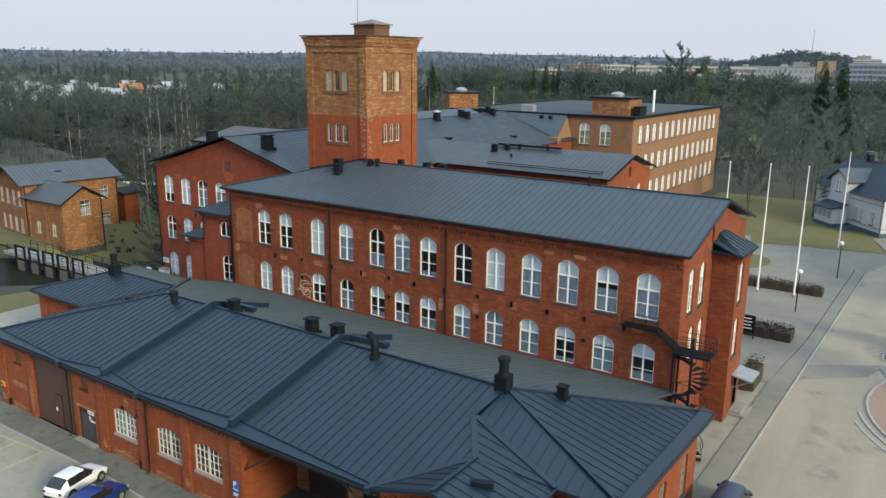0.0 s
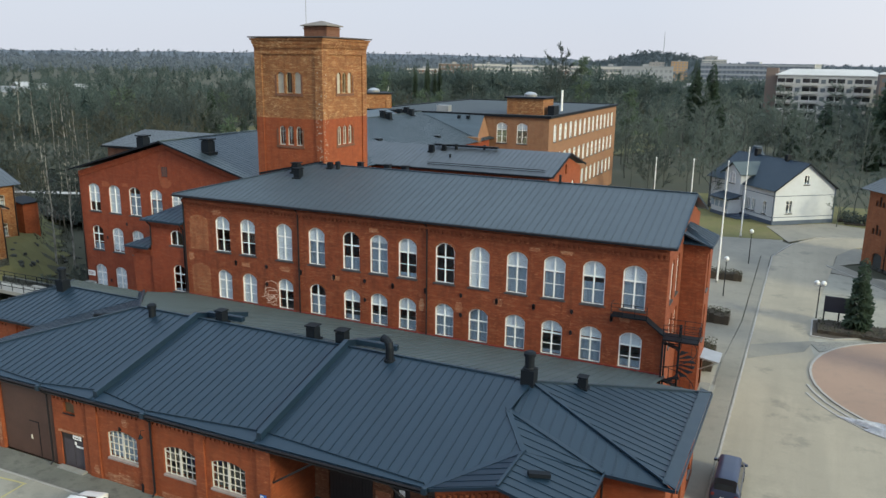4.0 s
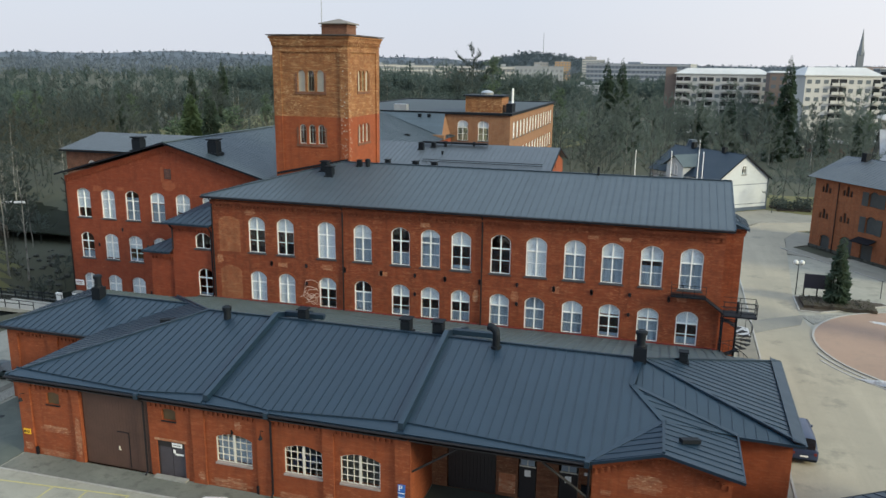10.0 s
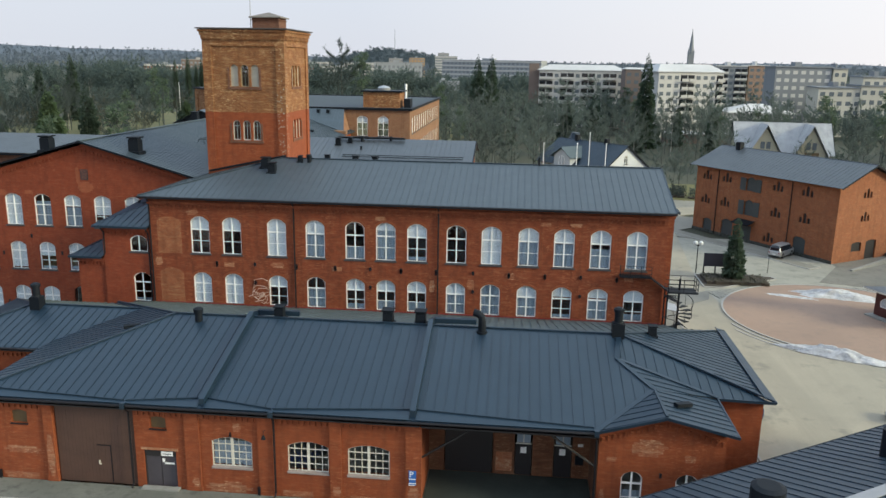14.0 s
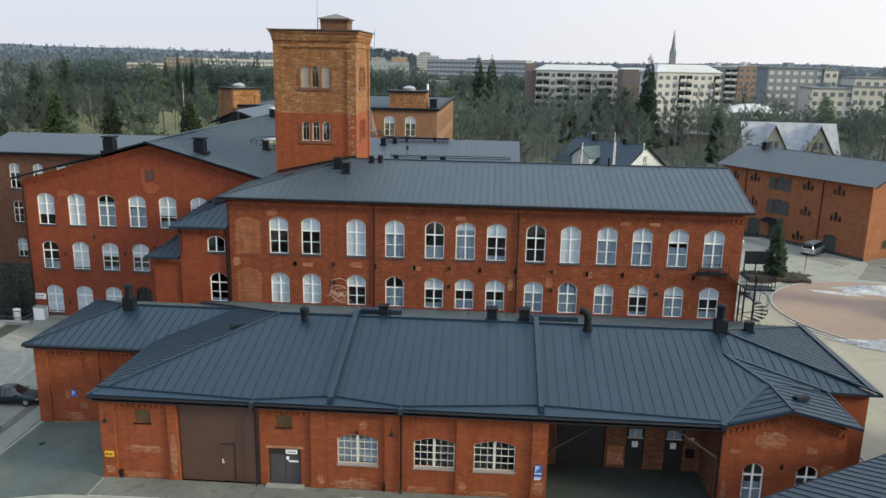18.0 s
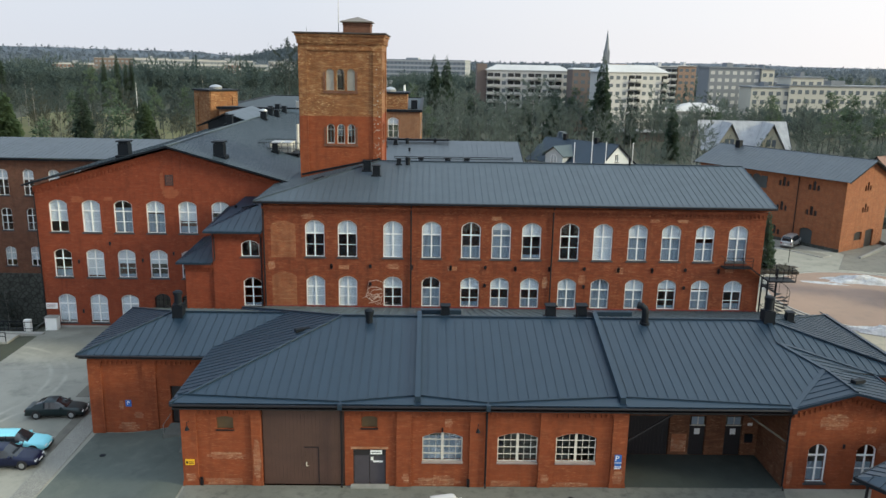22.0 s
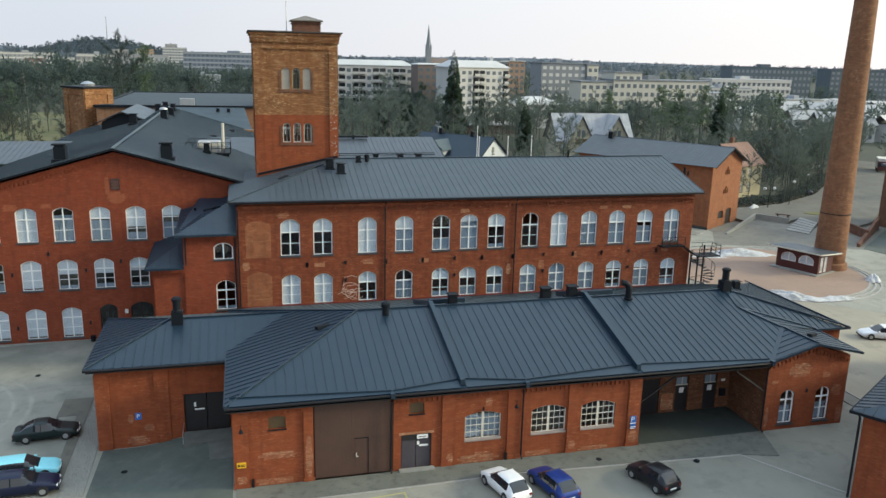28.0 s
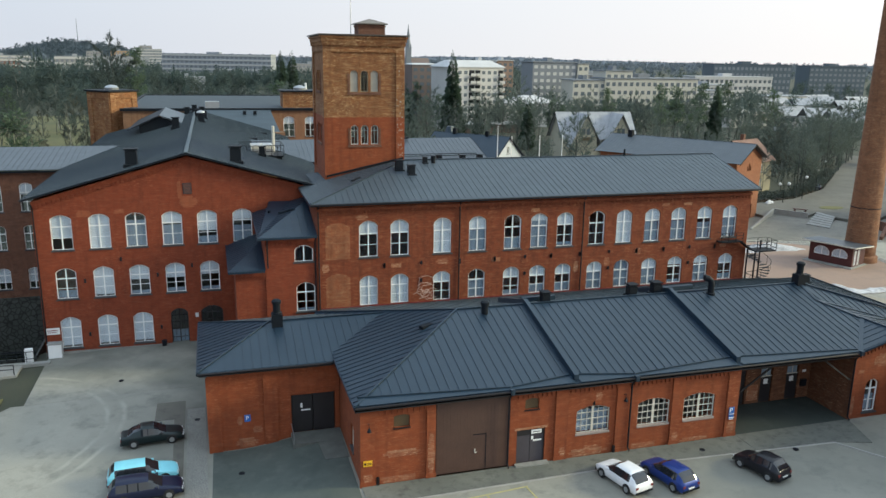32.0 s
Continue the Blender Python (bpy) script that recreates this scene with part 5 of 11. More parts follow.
for a, b in (((-73.5, 36.6, AE), (-68, 42.3, AR)), ((-68, 42.3, AR), (-58.6, 42.3, AR)), ((-68, 42.3, AR), (-73.5, 47.95, AE))):
    HP.bar(Vector(a) + Vector((0, 0, 0.05)), Vector(b) + Vector((0, 0, 0.05)), 0.14, 0.09)
part("ridge_capping", HP, ROOF, annex)


def vent(parent, x, y, z, kind, s=1.0):
    """A roof vent: square stack with cap, round stack, or bent pipe."""
    if kind == "box":
        v = part("roof_vent", MB().box(x - 0.36 * s, x + 0.36 * s, y - 0.36 * s, y + 0.36 * s, z - 0.6, z + 0.85 * s), BLACK_METAL, parent, "black sheet-metal roof vent")
        part("vent_cap", MB().box(x - 0.44 * s, x + 0.44 * s, y - 0.44 * s, y + 0.44 * s, z + 0.95 * s, z + 1.05 * s).box(x - 0.3 * s, x + 0.3 * s, y - 0.3 * s, y + 0.3 * s, z + 0.85 * s, z + 0.95 * s), BLACK_METAL, v)
        part("vent_collar", MB().box(x - 0.5 * s, x + 0.5 * s, y - 0.5 * s, y + 0.5 * s, z - 0.6, z + 0.06), BLACK_METAL, v)
    elif kind == "round":
        v = part("roof_vent", MB().cyl(x, y, z - 0.4, z + 0.75 * s, 0.27 * s, n=14), BLACK_METAL, parent, "round black roof vent")
        part("vent_cap", MB().ring([(x, y, z + 0.55 * s, 0.34 * s, 0.34 * s), (x, y, z + 0.85 * s, 0.36 * s, 0.36 * s), (x, y, z + 0.95 * s, 0.2 * s, 0.2 * s)], 14), BLACK_METAL, v)
    elif kind == "tall":
        v = part("roof_vent", MB().box(x - 0.42, x + 0.42, y - 0.42, y + 0.42, z - 0.6, z + 1.0), BLACK_METAL, parent, "tall black roof stack")
        part("stack_pipe", MB().ring([(x, y, z + 1.0, 0.36, 0.36), (x, y, z + 1.15, 0.3, 0.3), (x, y, z + 1.85, 0.3, 0.3), (x, y, z + 1.85, 0.38, 0.38), (x, y, z + 2.05, 0.38, 0.38), (x, y, z + 2.15, 0.22, 0.22)], 14), BLACK_METAL, v)
        part("stack_collar", MB().cyl(x, y, z + 1.0, z + 1.08, 0.4, n=14), BLACK_METAL, v)
    else:
        v = part("roof_vent", MB().tube([(x, y, z - 0.4), (x, y, z + 0.9), (x - 0.05, y + 0.03, z + 1.15), (x - 0.28, y + 0.1, z + 1.35), (x - 0.6, y + 0.18, z + 1.4)], 0.27, 12), BLACK_METAL, parent, "bent black exhaust pipe")
        part("vent_collar", MB().cyl(x, y, z - 0.4, z + 0.1, 0.38, n=12), BLACK_METAL, v)


vent(annex, -67.4, 41.8, 7.2, "tall")
vent(low, -51.7, 37.0, 8.6, "round")
vent(low, -46.0, 38.3, 8.6, "box", 0.9)
vent(low, -37.9, 38.5, 8.55, "box", 1.0)
vent(low, -35.5, 38.6, 8.55, "box", 1.0)
vent(low, -30.95, 37.2, 8.6, "bent")
vent(low, -21.4, 37.7, 8.6, "tall")
vent(low, -18.6, 40.0, 8.0, "box", 0.75)
for x, y in ((-56.6, 36.5), (-18.2, 30.2)):
    part("snow_hatch", MB().bar((x - 0.5, y - 0.3, 8.05 if x < -30 else 7.12), (x + 0.5, y + 0.3, 8.05 if x < -30 else 6.98), 0.4, 0.22), BLACK_METAL, low)

# ---- main mill: two tall storeys ----
mill = thing("mill_building", -39, 61, 0, "long red brick mill with arched white windows", "building")
MY, MX0, MX1 = 52.5, -62.75, -15.7
CX = [-57.92, -54.89, -50.64, -47.04, -43.35, -40.51, -37.66, -34.09, -30.94, -27.65, -24.50, -21.31, -18.16]
UP_Z, LO_Z = (9.56, 13.10), (4.78, 7.76)
mill_open = [arch(x - 0.90, x + 0.90, UP_Z[0], UP_Z[1], 0.52) for x in CX] + [arch(x - 0.88, x + 0.88, LO_Z[0], LO_Z[1], 0.5) for x in CX]
put("wall", wall_mesh("wall", [(MX0, 0), (MX1, 0), (MX1, 14.75), (MX0, 14.75)], mill_open, 0.6, MILL_BRICK), mill, pose(0, MY, 0), "red brick front wall, patched and stained")
UB = [(0.36, 0), (0.36, 0), (1.0, 0), (0.36, 0.62), (0.0, 0.3), (0.2, 0.9), (0.36, 0.1), (0.0, 0.0), (1.0, 0.0), (0.36, 0.62), (0.36, 0.6), (0.36, 0.5), (0.36, 0.62)]
LB = [(1.0, 0), (1.0, 0), (0.36, 0), (0.0, 0.62), (0.36, 0.15), (0.36, 0.3), (0.36, 0.3), (0.36, 0.62), (0.0, 0.95), (0.36, 0.62), (0.3, 0.1), (0.3, 0.62), (0.36, 0.2)]
for x, (b, c), (b2, c2) in zip(CX, UB, LB):
    window(mill, facing(x, MY, UP_Z[0], "south"), 1.80, 3.54, 0.52, 2, (0.34, 0.64), WHITE, b, c)
    window(mill, facing(x, MY, LO_Z[0], "south"), 1.76, 2.98, 0.5, 2, (0.32, 0.63), WHITE, b2, c2)
for me_w, z0, z1, rise in ((1.82, UP_Z[0], UP_Z[1], 0.52), (1.78, LO_Z[0], LO_Z[1], 0.5)):
    outer, inner = arch(-me_w / 2 - 0.16, me_w / 2 + 0.16, 0, z1 - z0 + 0.18, rise + 0.03)[2:], arch(-me_w / 2, me_w / 2, 0, z1 - z0, rise)[2:]
    head = MB().slab([(px, -0.03, pz) for px, pz in outer + inner[::-1]], 0.028, (0, 1, 0))
    hm = head.mesh("window_arch", ARCH_BRICK)
    for x in CX:
        put("window_arch", hm, mill, pose(x, MY, z0))
dentils(mill, MX0, MX1, MY, 14.15, MILL_BRICK, 0.40)
part("string_course", MB().box(MX0, MX1, MY - 0.07, MY - 0.003, 13.75, 13.87), MILL_BRICK, mill)
part("base_flashing", MB().box(MX0 + 0.3, MX1, MY - 0.1, MY - 0.004, 4.50, 4.82), RED_TRIM, mill, "red sheet-metal flashing above the lower roof")
for z0, z1 in ((9.5, 13.0), (4.75, 8.1)):
    o = arch(-62.0, -59.7, z0, z1, 0.45)
    put("bricked_up_window", wall_mesh("bricked_up_window", o, [], 0.012, BLIND_BRICK), mill, pose(0, MY - 0.016, 0), "bricked-up window of paler brick")
part("ledge", MB().box(-62.1, -59.4, MY - 0.12, MY - 0.003, 4.62, 4.74), CONCRETE, mill)
for x in (-48.95, -35.72):
    downpipe(mill, x, MY - 0.12, 4.5, 14.9, (0, -1), 0.5)
downpipe(mill, MX0 + 0.12, MY - 0.12, 4.6, 14.9)
random.seed(4)
for i, x in enumerate([(a + b) / 2 for a, b in zip(CX, CX[1:])]):
    for z in (8.75, 7.0 if i % 3 == 1 else 8.6):
        part("anchor_plate", MB().box(x - 0.12, x + 0.12, MY - 0.07, MY - 0.003, z - 0.13, z + 0.13).box(x - 0.05, x + 0.05, MY - 0.11, MY - 0.07, z - 0.2, z + 0.2), PIPE, mill)
g = MB()
for k in range(5):
    cx, cz = -52.35 + 0.3 * math.sin(k * 2.1), 6.3 - k * 0.22
    g.tube([(cx + (0.75 - 0.09 * k) * math.cos(t * 0.7 + k), MY - 0.012, cz + (0.42 + 0.08 * math.sin(3 * t + k)) * math.sin(t * 0.7 + k)) for t in range(8)], 0.03, 4)
g.tube([(-53.0, MY - 0.012, 6.4), (-52.9, MY - 0.012, 7.25), (-52.2, MY - 0.012, 7.4), (-51.6, MY - 0.012, 7.2), (-51.5, MY - 0.012, 6.5)], 0.028, 4)
g.tube([(-53.5, MY - 0.012, 5.6), (-52.9, MY - 0.012, 5.9), (-52.4, MY - 0.012, 5.5), (-51.8, MY - 0.012, 6.1), (-51.2, MY - 0.012, 6.0)], 0.028, 4)
g.tube([(-52.9, MY - 0.012, 5.1), (-52.2, MY - 0.012, 5.3), (-51.8, MY - 0.012, 5.0), (-51.1, MY - 0.012, 5.25)], 0.028, 4)
part("graffiti", g, GRAFFITI, mill, "scrawl of pale paint between windows")
for k, (u0, u1, z0, z1) in enumerate(((-51.4, -49.9, 8.5, 9.0), (-45.6, -44.4, 8.4, 8.8), (-33.1, -32.3, 7.2, 8.1), (-36.55, -35.95, 6.8, 7.9), (-26.8, -25.6, 13.3, 13.6), (-24.2, -22.9, 13.3, 13.6), (-59.2, -57.9, 13.2, 13.7), (-41.6, -40.4, 13.3, 13.65), (-29.6, -28.7, 8.3, 8.9), (-55.9, -54.6, 8.4, 8.8), (-19.2, -18.2, 8.5, 9.0), (-62.4, -61.6, 8.3, 9.1))):
    brick_patch(mill, pose(0, MY, 0), u0, u1, z0, z1, 380 + k, PATCH_BRICK if k % 2 else WORN_BRICK, "mortar_patch")
# east gable end and stair turret
east = [(MY, 0), (69.2, 0), (69.2, 14.6), (60.9, 17.2), (MY, 14.6)]
e_open = [arch(54.0, 55.3, 10.0, 13.4, 0.4), arch(56.6, 57.9, 10.0, 13.4, 0.4), arch(55.0, 56.2, 6.0, 8.8, 0.4), arch(57.3, 58.5, 6.0, 8.8, 0.4), arch(58.9, 59.5, 14.6, 16.0, 0.2)]
put("wall", wall_mesh("wall", east, e_open, 0.5, MILL_BRICK), mill, facing(MX1, 0, 0, "east"), "sunlit brick gable wall")
for y, z, w, h in ((54.65, 10.0, 1.3, 3.4), (57.25, 10.0, 1.3, 3.4), (55.6, 6.0, 1.2, 2.8), (57.9, 6.0, 1.2, 2.8)):
    window(mill, facing(MX1, y, z, "east"), w, h, 0.4, 2, (0.34, 0.64), WHITE, 0.35, 0.3)
part("attic_louver", MB().box(MX1 - 0.3, MX1 - 0.22, 58.9, 59.5, 14.6, 15.95), DARK_DOOR, mill)
put("wall", wall_mesh("wall", [(15.7, 0), (62.75, 0), (62.75, 14.75), (15.7, 14.75)], [], 0.5, MILL_BRICK), mill, facing(0, 69.2, 0, "north"))
put("wall", wall_mesh("wall", [(-69.2, 0), (-MY, 0), (-MY, 14.75), (-69.2, 14.75)], [], 0.5, MILL_BRICK), mill, facing(MX0, 0, 0, "west"))
tur = thing("stair_turret", -14.4, 63, 0, "narrow red brick stair turret with a metal roof", "building")
TX = -13.75
put("wall", wall_mesh("wall", [(-15.68, 0), (TX, 0), (TX, 13.6), (-15.68, 13.6)], [], 0.4, MILL_BRICK), tur, pose(0, 59.5, 0))
put("wall", wall_mesh("wall", [(59.5, 0), (63.4, 0), (63.4, 13.6), (59.5, 13.6)], [arch(60.3, 61.5, 9.6, 13.0, 0.35), arch(60.3, 61.5, 5.2, 8.4, 0.35), arch(61.6, 63.0, 0.4, 3.0, 0)], 0.4, MILL_BRICK), tur, facing(TX, 0, 0, "east"))
put("wall", wall_mesh("wall", [(-TX, 0), (15.68, 0), (15.68, 13.6), (-TX, 13.6)], [], 0.4, MILL_BRICK), tur, facing(0, 63.4, 0, "north"))
for z, h in ((9.6, 3.4), (5.2, 3.2)):
    window(tur, facing(TX, 60.9, z, "east"), 1.2, h, 0.35, 2, (0.34, 0.64), WHITE, 0.3)
d = part("door", MB().box(TX - 0.25, TX - 0.17, 61.65, 62.95, 0.42, 2.98), DARK_DOOR, tur, "dark entrance door")
part("door_canopy", MB().slab([(TX, 61.0, 3.55), (TX + 1.6, 61.0, 3.3), (TX + 1.6, 63.6, 3.3), (TX, 63.6, 3.55)], 0.12).bar((TX + 1.5, 61.2, 3.2), (TX, 61.2, 2.4), 0.08, 0.08).bar((TX + 1.5, 63.4, 3.2), (TX, 63.4, 2.4), 0.08, 0.08), STEEL, tur, "grey metal canopy over the door")
part("door_steps", MB().box(TX, TX + 1.3, 61.1, 63.6, 0, 0.2).box(TX, TX + 0.9, 61.3, 63.4, 0.2, 0.38), CONCRETE, tur)
troof = part("roof", MB().slab([(-15.69, 59.1, 14.6), (TX + 0.4, 59.0, 13.65), (TX + 0.4, 63.9, 13.65), (-15.69, 63.8, 14.6)], 0.14), ROOF, tur, "lean-to seamed metal roof")
seamed_roof(troof, [(-15.69, 60.9, 15.0), (-15.69, 62.4, 15.0), (TX + 0.4, 63.9, 13.75), (TX + 0.4, 59.0, 13.75)], (0, 1, 0), ROOF)
seamed_roof(troof, [(-15.69, 59.0, 13.75), (TX + 0.4, 59.0, 13.75), (-15.69, 60.9, 15.0)], (1, 0, 0), ROOF)
dentils(tur, 59.5, 63.4, TX, 13.25, MILL_BRICK, 0.4, "y")
# mill roof
ME, MR, MRY = 14.95, 17.62, 60.9
mroof = part("roof", MB().box(-52, -15.4, MRY - 0.05, MRY + 0.05, MR - 0.14, MR - 0.06), ROOF, mill, "dark grey standing-seam steel roof")
seamed_roof(mroof, [(-63.35, 51.85, ME), (-15.15, 51.85, ME), (-15.15, MRY, MR), (-52.4, MRY, MR)], (1, 0, 0), ROOF_MILL, 0.62, seam=0.035)
seamed_roof(mroof, [(-63.35, 69.9, ME), (-15.15, 69.9, ME), (-15.15, MRY, MR), (-52.4, MRY, MR)], (1, 0, 0), ROOF_MILL, 0.62, seam=0.035)
seamed_roof(mroof, [(-63.35, 51.85, ME), (-52.4, MRY, MR), (-63.35, 69.9, ME)], (0, 1, 0), ROOF_MILL, 0.62, seam=0.035)
f = MB().box(-63.4, -15.1, 51.78, 51.9, ME - 0.22, ME - 0.02).box(-63.4, -63.3, 51.85, 61.6, ME - 0.22, ME - 0.02)
f.bar((-15.12, 51.85, ME - 0.06), (-15.12, MRY, MR - 0.06), 0.1, 0.2).bar((-15.12, MRY, MR - 0.06), (-15.12, 69.9, ME - 0.06), 0.1, 0.2)
f.bar((-63.35, 51.85, ME + 0.05), (-52.4, MRY, MR + 0.05), 0.15, 0.1).bar((-52.4, MRY, MR + 0.05), (-15.15, MRY, MR + 0.05), 0.15, 0.1)
part("fascia", f, ROOF, mill)
# near-black underside, again for the eave's shade
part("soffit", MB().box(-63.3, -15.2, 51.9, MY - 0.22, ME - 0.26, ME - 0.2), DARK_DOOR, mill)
gutter(mill, (-63.4, 51.7, ME - 0.08), (-15.1, 51.7, ME - 0.08))
vent(mill, -53.5, 58.8, 16.9, "box", 1.0)
vent(mill, -52.5, 57.7, 16.6, "box", 0.95)
vent(mill, -50.4, 60.2, 17.4, "box", 0.6)
vent(mill, -49.5, 60.2, 17.4, "round", 0.8)
vent(mill, -48.2, 62.4, 17.2, "box", 0.7)
vent(mill, -45.4, 63.0, 17.0, "box", 0.8)
vent(mill, -43.4, 63.0, 17.0, "box", 0.8)
part("roof_pipe", MB().cyl(-26.8, MRY - 0.1, MR - 0.2, MR + 0.75, 0.11), BLACK_METAL, mill)
for k in range(2):
    part("snow_hatch", MB().bar((-58.6 + 1.2 * k, 57.3, 16.1), (-57.7 + 1.2 * k, 57.8, 16.35), 0.3, 0.22), BLACK_METAL, mill)
# fire-escape balcony and spiral stair at the east corner
esc = thing("fire_escape", -14.6, 51.5, 0, "black steel fire escape with a spiral stair", "fire escape")
part("balcony_floor", MB().box(-19.6, -16.9, 51.55, 52.42, 9.15, 9.27), BLACK_METAL, esc)
rl = MB()
for x in (-19.6, -18.7, -17.8, -16.9):
    rl.bar((x, 51.58, 9.2), (x, 51.58, 10.2), 0.05, 0.05)
for z in (9.55, 9.9, 10.2):
    rl.bar((-19.6, 51.58, z), (-16.9, 51.58, z), 0.035, 0.035)
rl.bar((-19.6, 51.58, 10.2), (-19.6, 52.45, 10.2), 0.035, 0.035)
part("balcony_railing", rl, BLACK_METAL, esc)
part("stair_flight", MB().slab([(-16.9, 51.55, 9.2), (-16.9, 52.4, 9.2), (-15.5, 52.4, 8.2), (-15.5, 51.55, 8.2)], 0.12), BLACK_METAL, esc)
part("landing", MB().box(-15.5, -13.0, 50.9, 52.5, 8.08, 8.2), BLACK_METAL, esc)
for x, y in ((-15.5, 50.9), (-14.2, 50.9), (-13.0, 50.9), (-13.0, 51.75), (-13.0, 52.5), (-14.2, 52.5)):
    part("railing_post", MB().bar((x, y, 8.1), (x, y, 9.3), 0.05, 0.05), BLACK_METAL, esc)
for z in (8.5, 8.9, 9.3):
    for a, b in (((-15.5, 50.9, z), (-13.0, 50.9, z)), ((-13.0, 50.9, z), (-13.0, 52.5, z)), ((-13.0, 52.5, z), (-15.5, 52.5, z))):
        part("landing_rail", MB().bar(a, b, 0.035, 0.035), BLACK_METAL, esc)
part("newel", MB().cyl(-14.4, 51.75, 0, 9.2, 0.09), BLACK_METAL, esc)
for x, y in ((-15.5, 51.1), (-15.5, 52.4)):
    part("post", MB().box(x - 0.06, x + 0.06, y - 0.06, y + 0.06, 0, 8.1), BLACK_METAL, esc)
for i in range(34):
    a, z = i * radians(27), 0.25 + i * 0.225
    a2 = a + radians(25)
    part("tread", MB().slab([(-14.4, 51.75, z), (-14.4 + 1.25 * math.cos(a), 51.75 + 1.25 * math.sin(a), z), (-14.4 + 1.25 * math.cos(a2), 51.75 + 1.25 * math.sin(a2), z)], 0.05), BLACK_METAL, esc)
rl = MB().tube([(-14.4 + 1.28 * math.cos(i * radians(13.5)), 51.75 + 1.28 * math.sin(i * radians(13.5)), 1.2 + i * 0.1125) for i in range(68)], 0.03, 5)
for i in range(0, 68, 3):
    a = i * radians(13.5)
    rl.bar((-14.4 + 1.26 * math.cos(a), 51.75 + 1.26 * math.sin(a), 0.2 + i * 0.1125), (-14.4 + 1.26 * math.cos(a), 51.75 + 1.26 * math.sin(a), 1.2 + i * 0.1125), 0.03, 0.03)
part("spiral_railing", rl, BLACK_METAL, esc)

# ---- gabled mill wing on the west ----
gab = thing("gabled_mill", -74, 80, -1, "three-storey red brick gabled mill wing", "building")
GYF, GX0, GX1 = 61.9, -88.3, -59.9
GC = [-85.88, -82.5, -79.2, -75.83, -72.5, -69.07]
g_open = [arch(x - 0.95, x + 0.95, 9.5, 12.95, 0.42) for x in GC] + [arch(x - 0.93, x + 0.93, 4.6, 7.7, 0.42) for x in GC]
g_open += [arch(x - 0.93, x + 0.93, -0.45, 2.75, 0.45) for x in GC[:3]] + [arch(-76.55, -74.85, -1.0, 2.9, 0.5), arch(-73.6, -71.4, -1.0, 3.0, 0.55)]
slope_g = (18.35 - 14.3) / 14.2
put("wall", wall_mesh("wall", [(GX0, -1.1), (GX1, -1.1), (GX1, 14.3), (-74.1, 18.35), (GX0, 14.3)], g_open, 0.6, GABLE_BRICK), gab, pose(0, GYF, 0), "smooth red-painted brick gable wall")
put("wall", wall_mesh("wall", [(-127, -4.5), (-GYF, -4.5), (-GYF, 14.3), (-127, 14.3)], [], 0.5, GABLE_BRICK), gab, facing(GX0, 0, 0, "west"))
put("wall", wall_mesh("wall", [(70, 0), (127, 0), (127, 14.3), (70, 14.3)], [], 0.5, GABLE_BRICK), gab, facing(GX1, 0, 0, "east"))
GB = [(0.66, 0.0), (1.0, 0), (0.0, 0.78), (0.36, 0.6), (0.62, 0.2), (0.3, 0.5)]
G2 = [(0.0, 0.25), (0.95, 0), (0.5, 0.1), (0.5, 0.12), (0.45, 0.1), (0.3, 0.1)]
for x, (b, c), (b2, c2) in zip(GC, GB, G2):
    window(gab, facing(x, GYF, 9.5, "south"), 1.9, 3.45, 0.42, 2, (0.34, 0.66), WHITE, b, c)
    window(gab, facing(x, GYF, 4.6, "south"), 1.86, 3.1, 0.42, 2, (0.34, 0.66), WHITE, b2, c2)
for x in GC[:3]:
    window(gab, facing(x, GYF, -0.45, "south"), 1.86, 3.2, 0.45, 2, (0.34, 0.66), WHITE, 0.95, 0)
window(gab, facing(-75.7, GYF, -1.0, "south"), 1.7, 3.9, 0.5, 4, (0.2, 0.42, 0.62, 0.8), DARK_DOOR, 0, 0.4, False, "glazed_door", 0.2)
window(gab, facing(-72.5, GYF, -1.0, "south"), 2.2, 4.0, 0.55, 4, (0.2, 0.42, 0.62, 0.8), DARK_DOOR, 0, 0.4, False, "glazed_door", 0.2)
mb = MB()
for i in range(34):
    for s in (-1, 1):
        x = -74.1 + s * (0.25 + i * 0.41)
        z = 18.35 - abs(x + 74.1) * slope_g - 0.42
        mb.box(x - 0.1, x + 0.1, GYF - 0.12, GYF - 0.002, z - 0.3, z)
tagged(part("dentil_cornice", mb, GABLE_BRICK, gab), kind="stuff")
for x, z in ((-84.2, 6.4), (-77.5, 6.6), (-74.2, 7.4), (-84.2, 0.9), (-77.5, 1.1), (-80.8, 8.4)):
    part("anchor_plate", MB().box(x - 0.1, x + 0.1, GYF - 0.06, GYF - 0.003, z - 0.25, z + 0.15), PIPE, gab)
part("plinth", MB().box(GX0, -76.6, GYF - 0.08, GYF - 0.004, -1.1, -0.75).box(-74.8, -73.65, GYF - 0.08, GYF - 0.004, -1.1, -0.75), CONCRETE, gab)
nameplate = part("name_board", MB().box(-88.2, -86.9, GYF - 0.08, GYF - 0.03, 1.1, 1.75), WHITE, gab, "white notice board on the wall")
part("lettering", MB().box(-88.0, -87.1, GYF - 0.095, GYF - 0.082, 1.47, 1.55).box(-88.0, -87.2, GYF - 0.095, GYF - 0.082, 1.28, 1.34), RED_TRIM, nameplate)
cab = thing("utility_cabinet", -87.3, 61.3, -1.05, "pale grey electrical cabinet by the wall", "cabinet")
part("body", MB().box(-87.95, -86.75, 60.9, 61.75, -1.05, 0.35), WHITE, cab)
part("cap", MB().box(-88.02, -86.68, 60.85, 61.8, 0.35, 0.42), CONCRETE, cab)
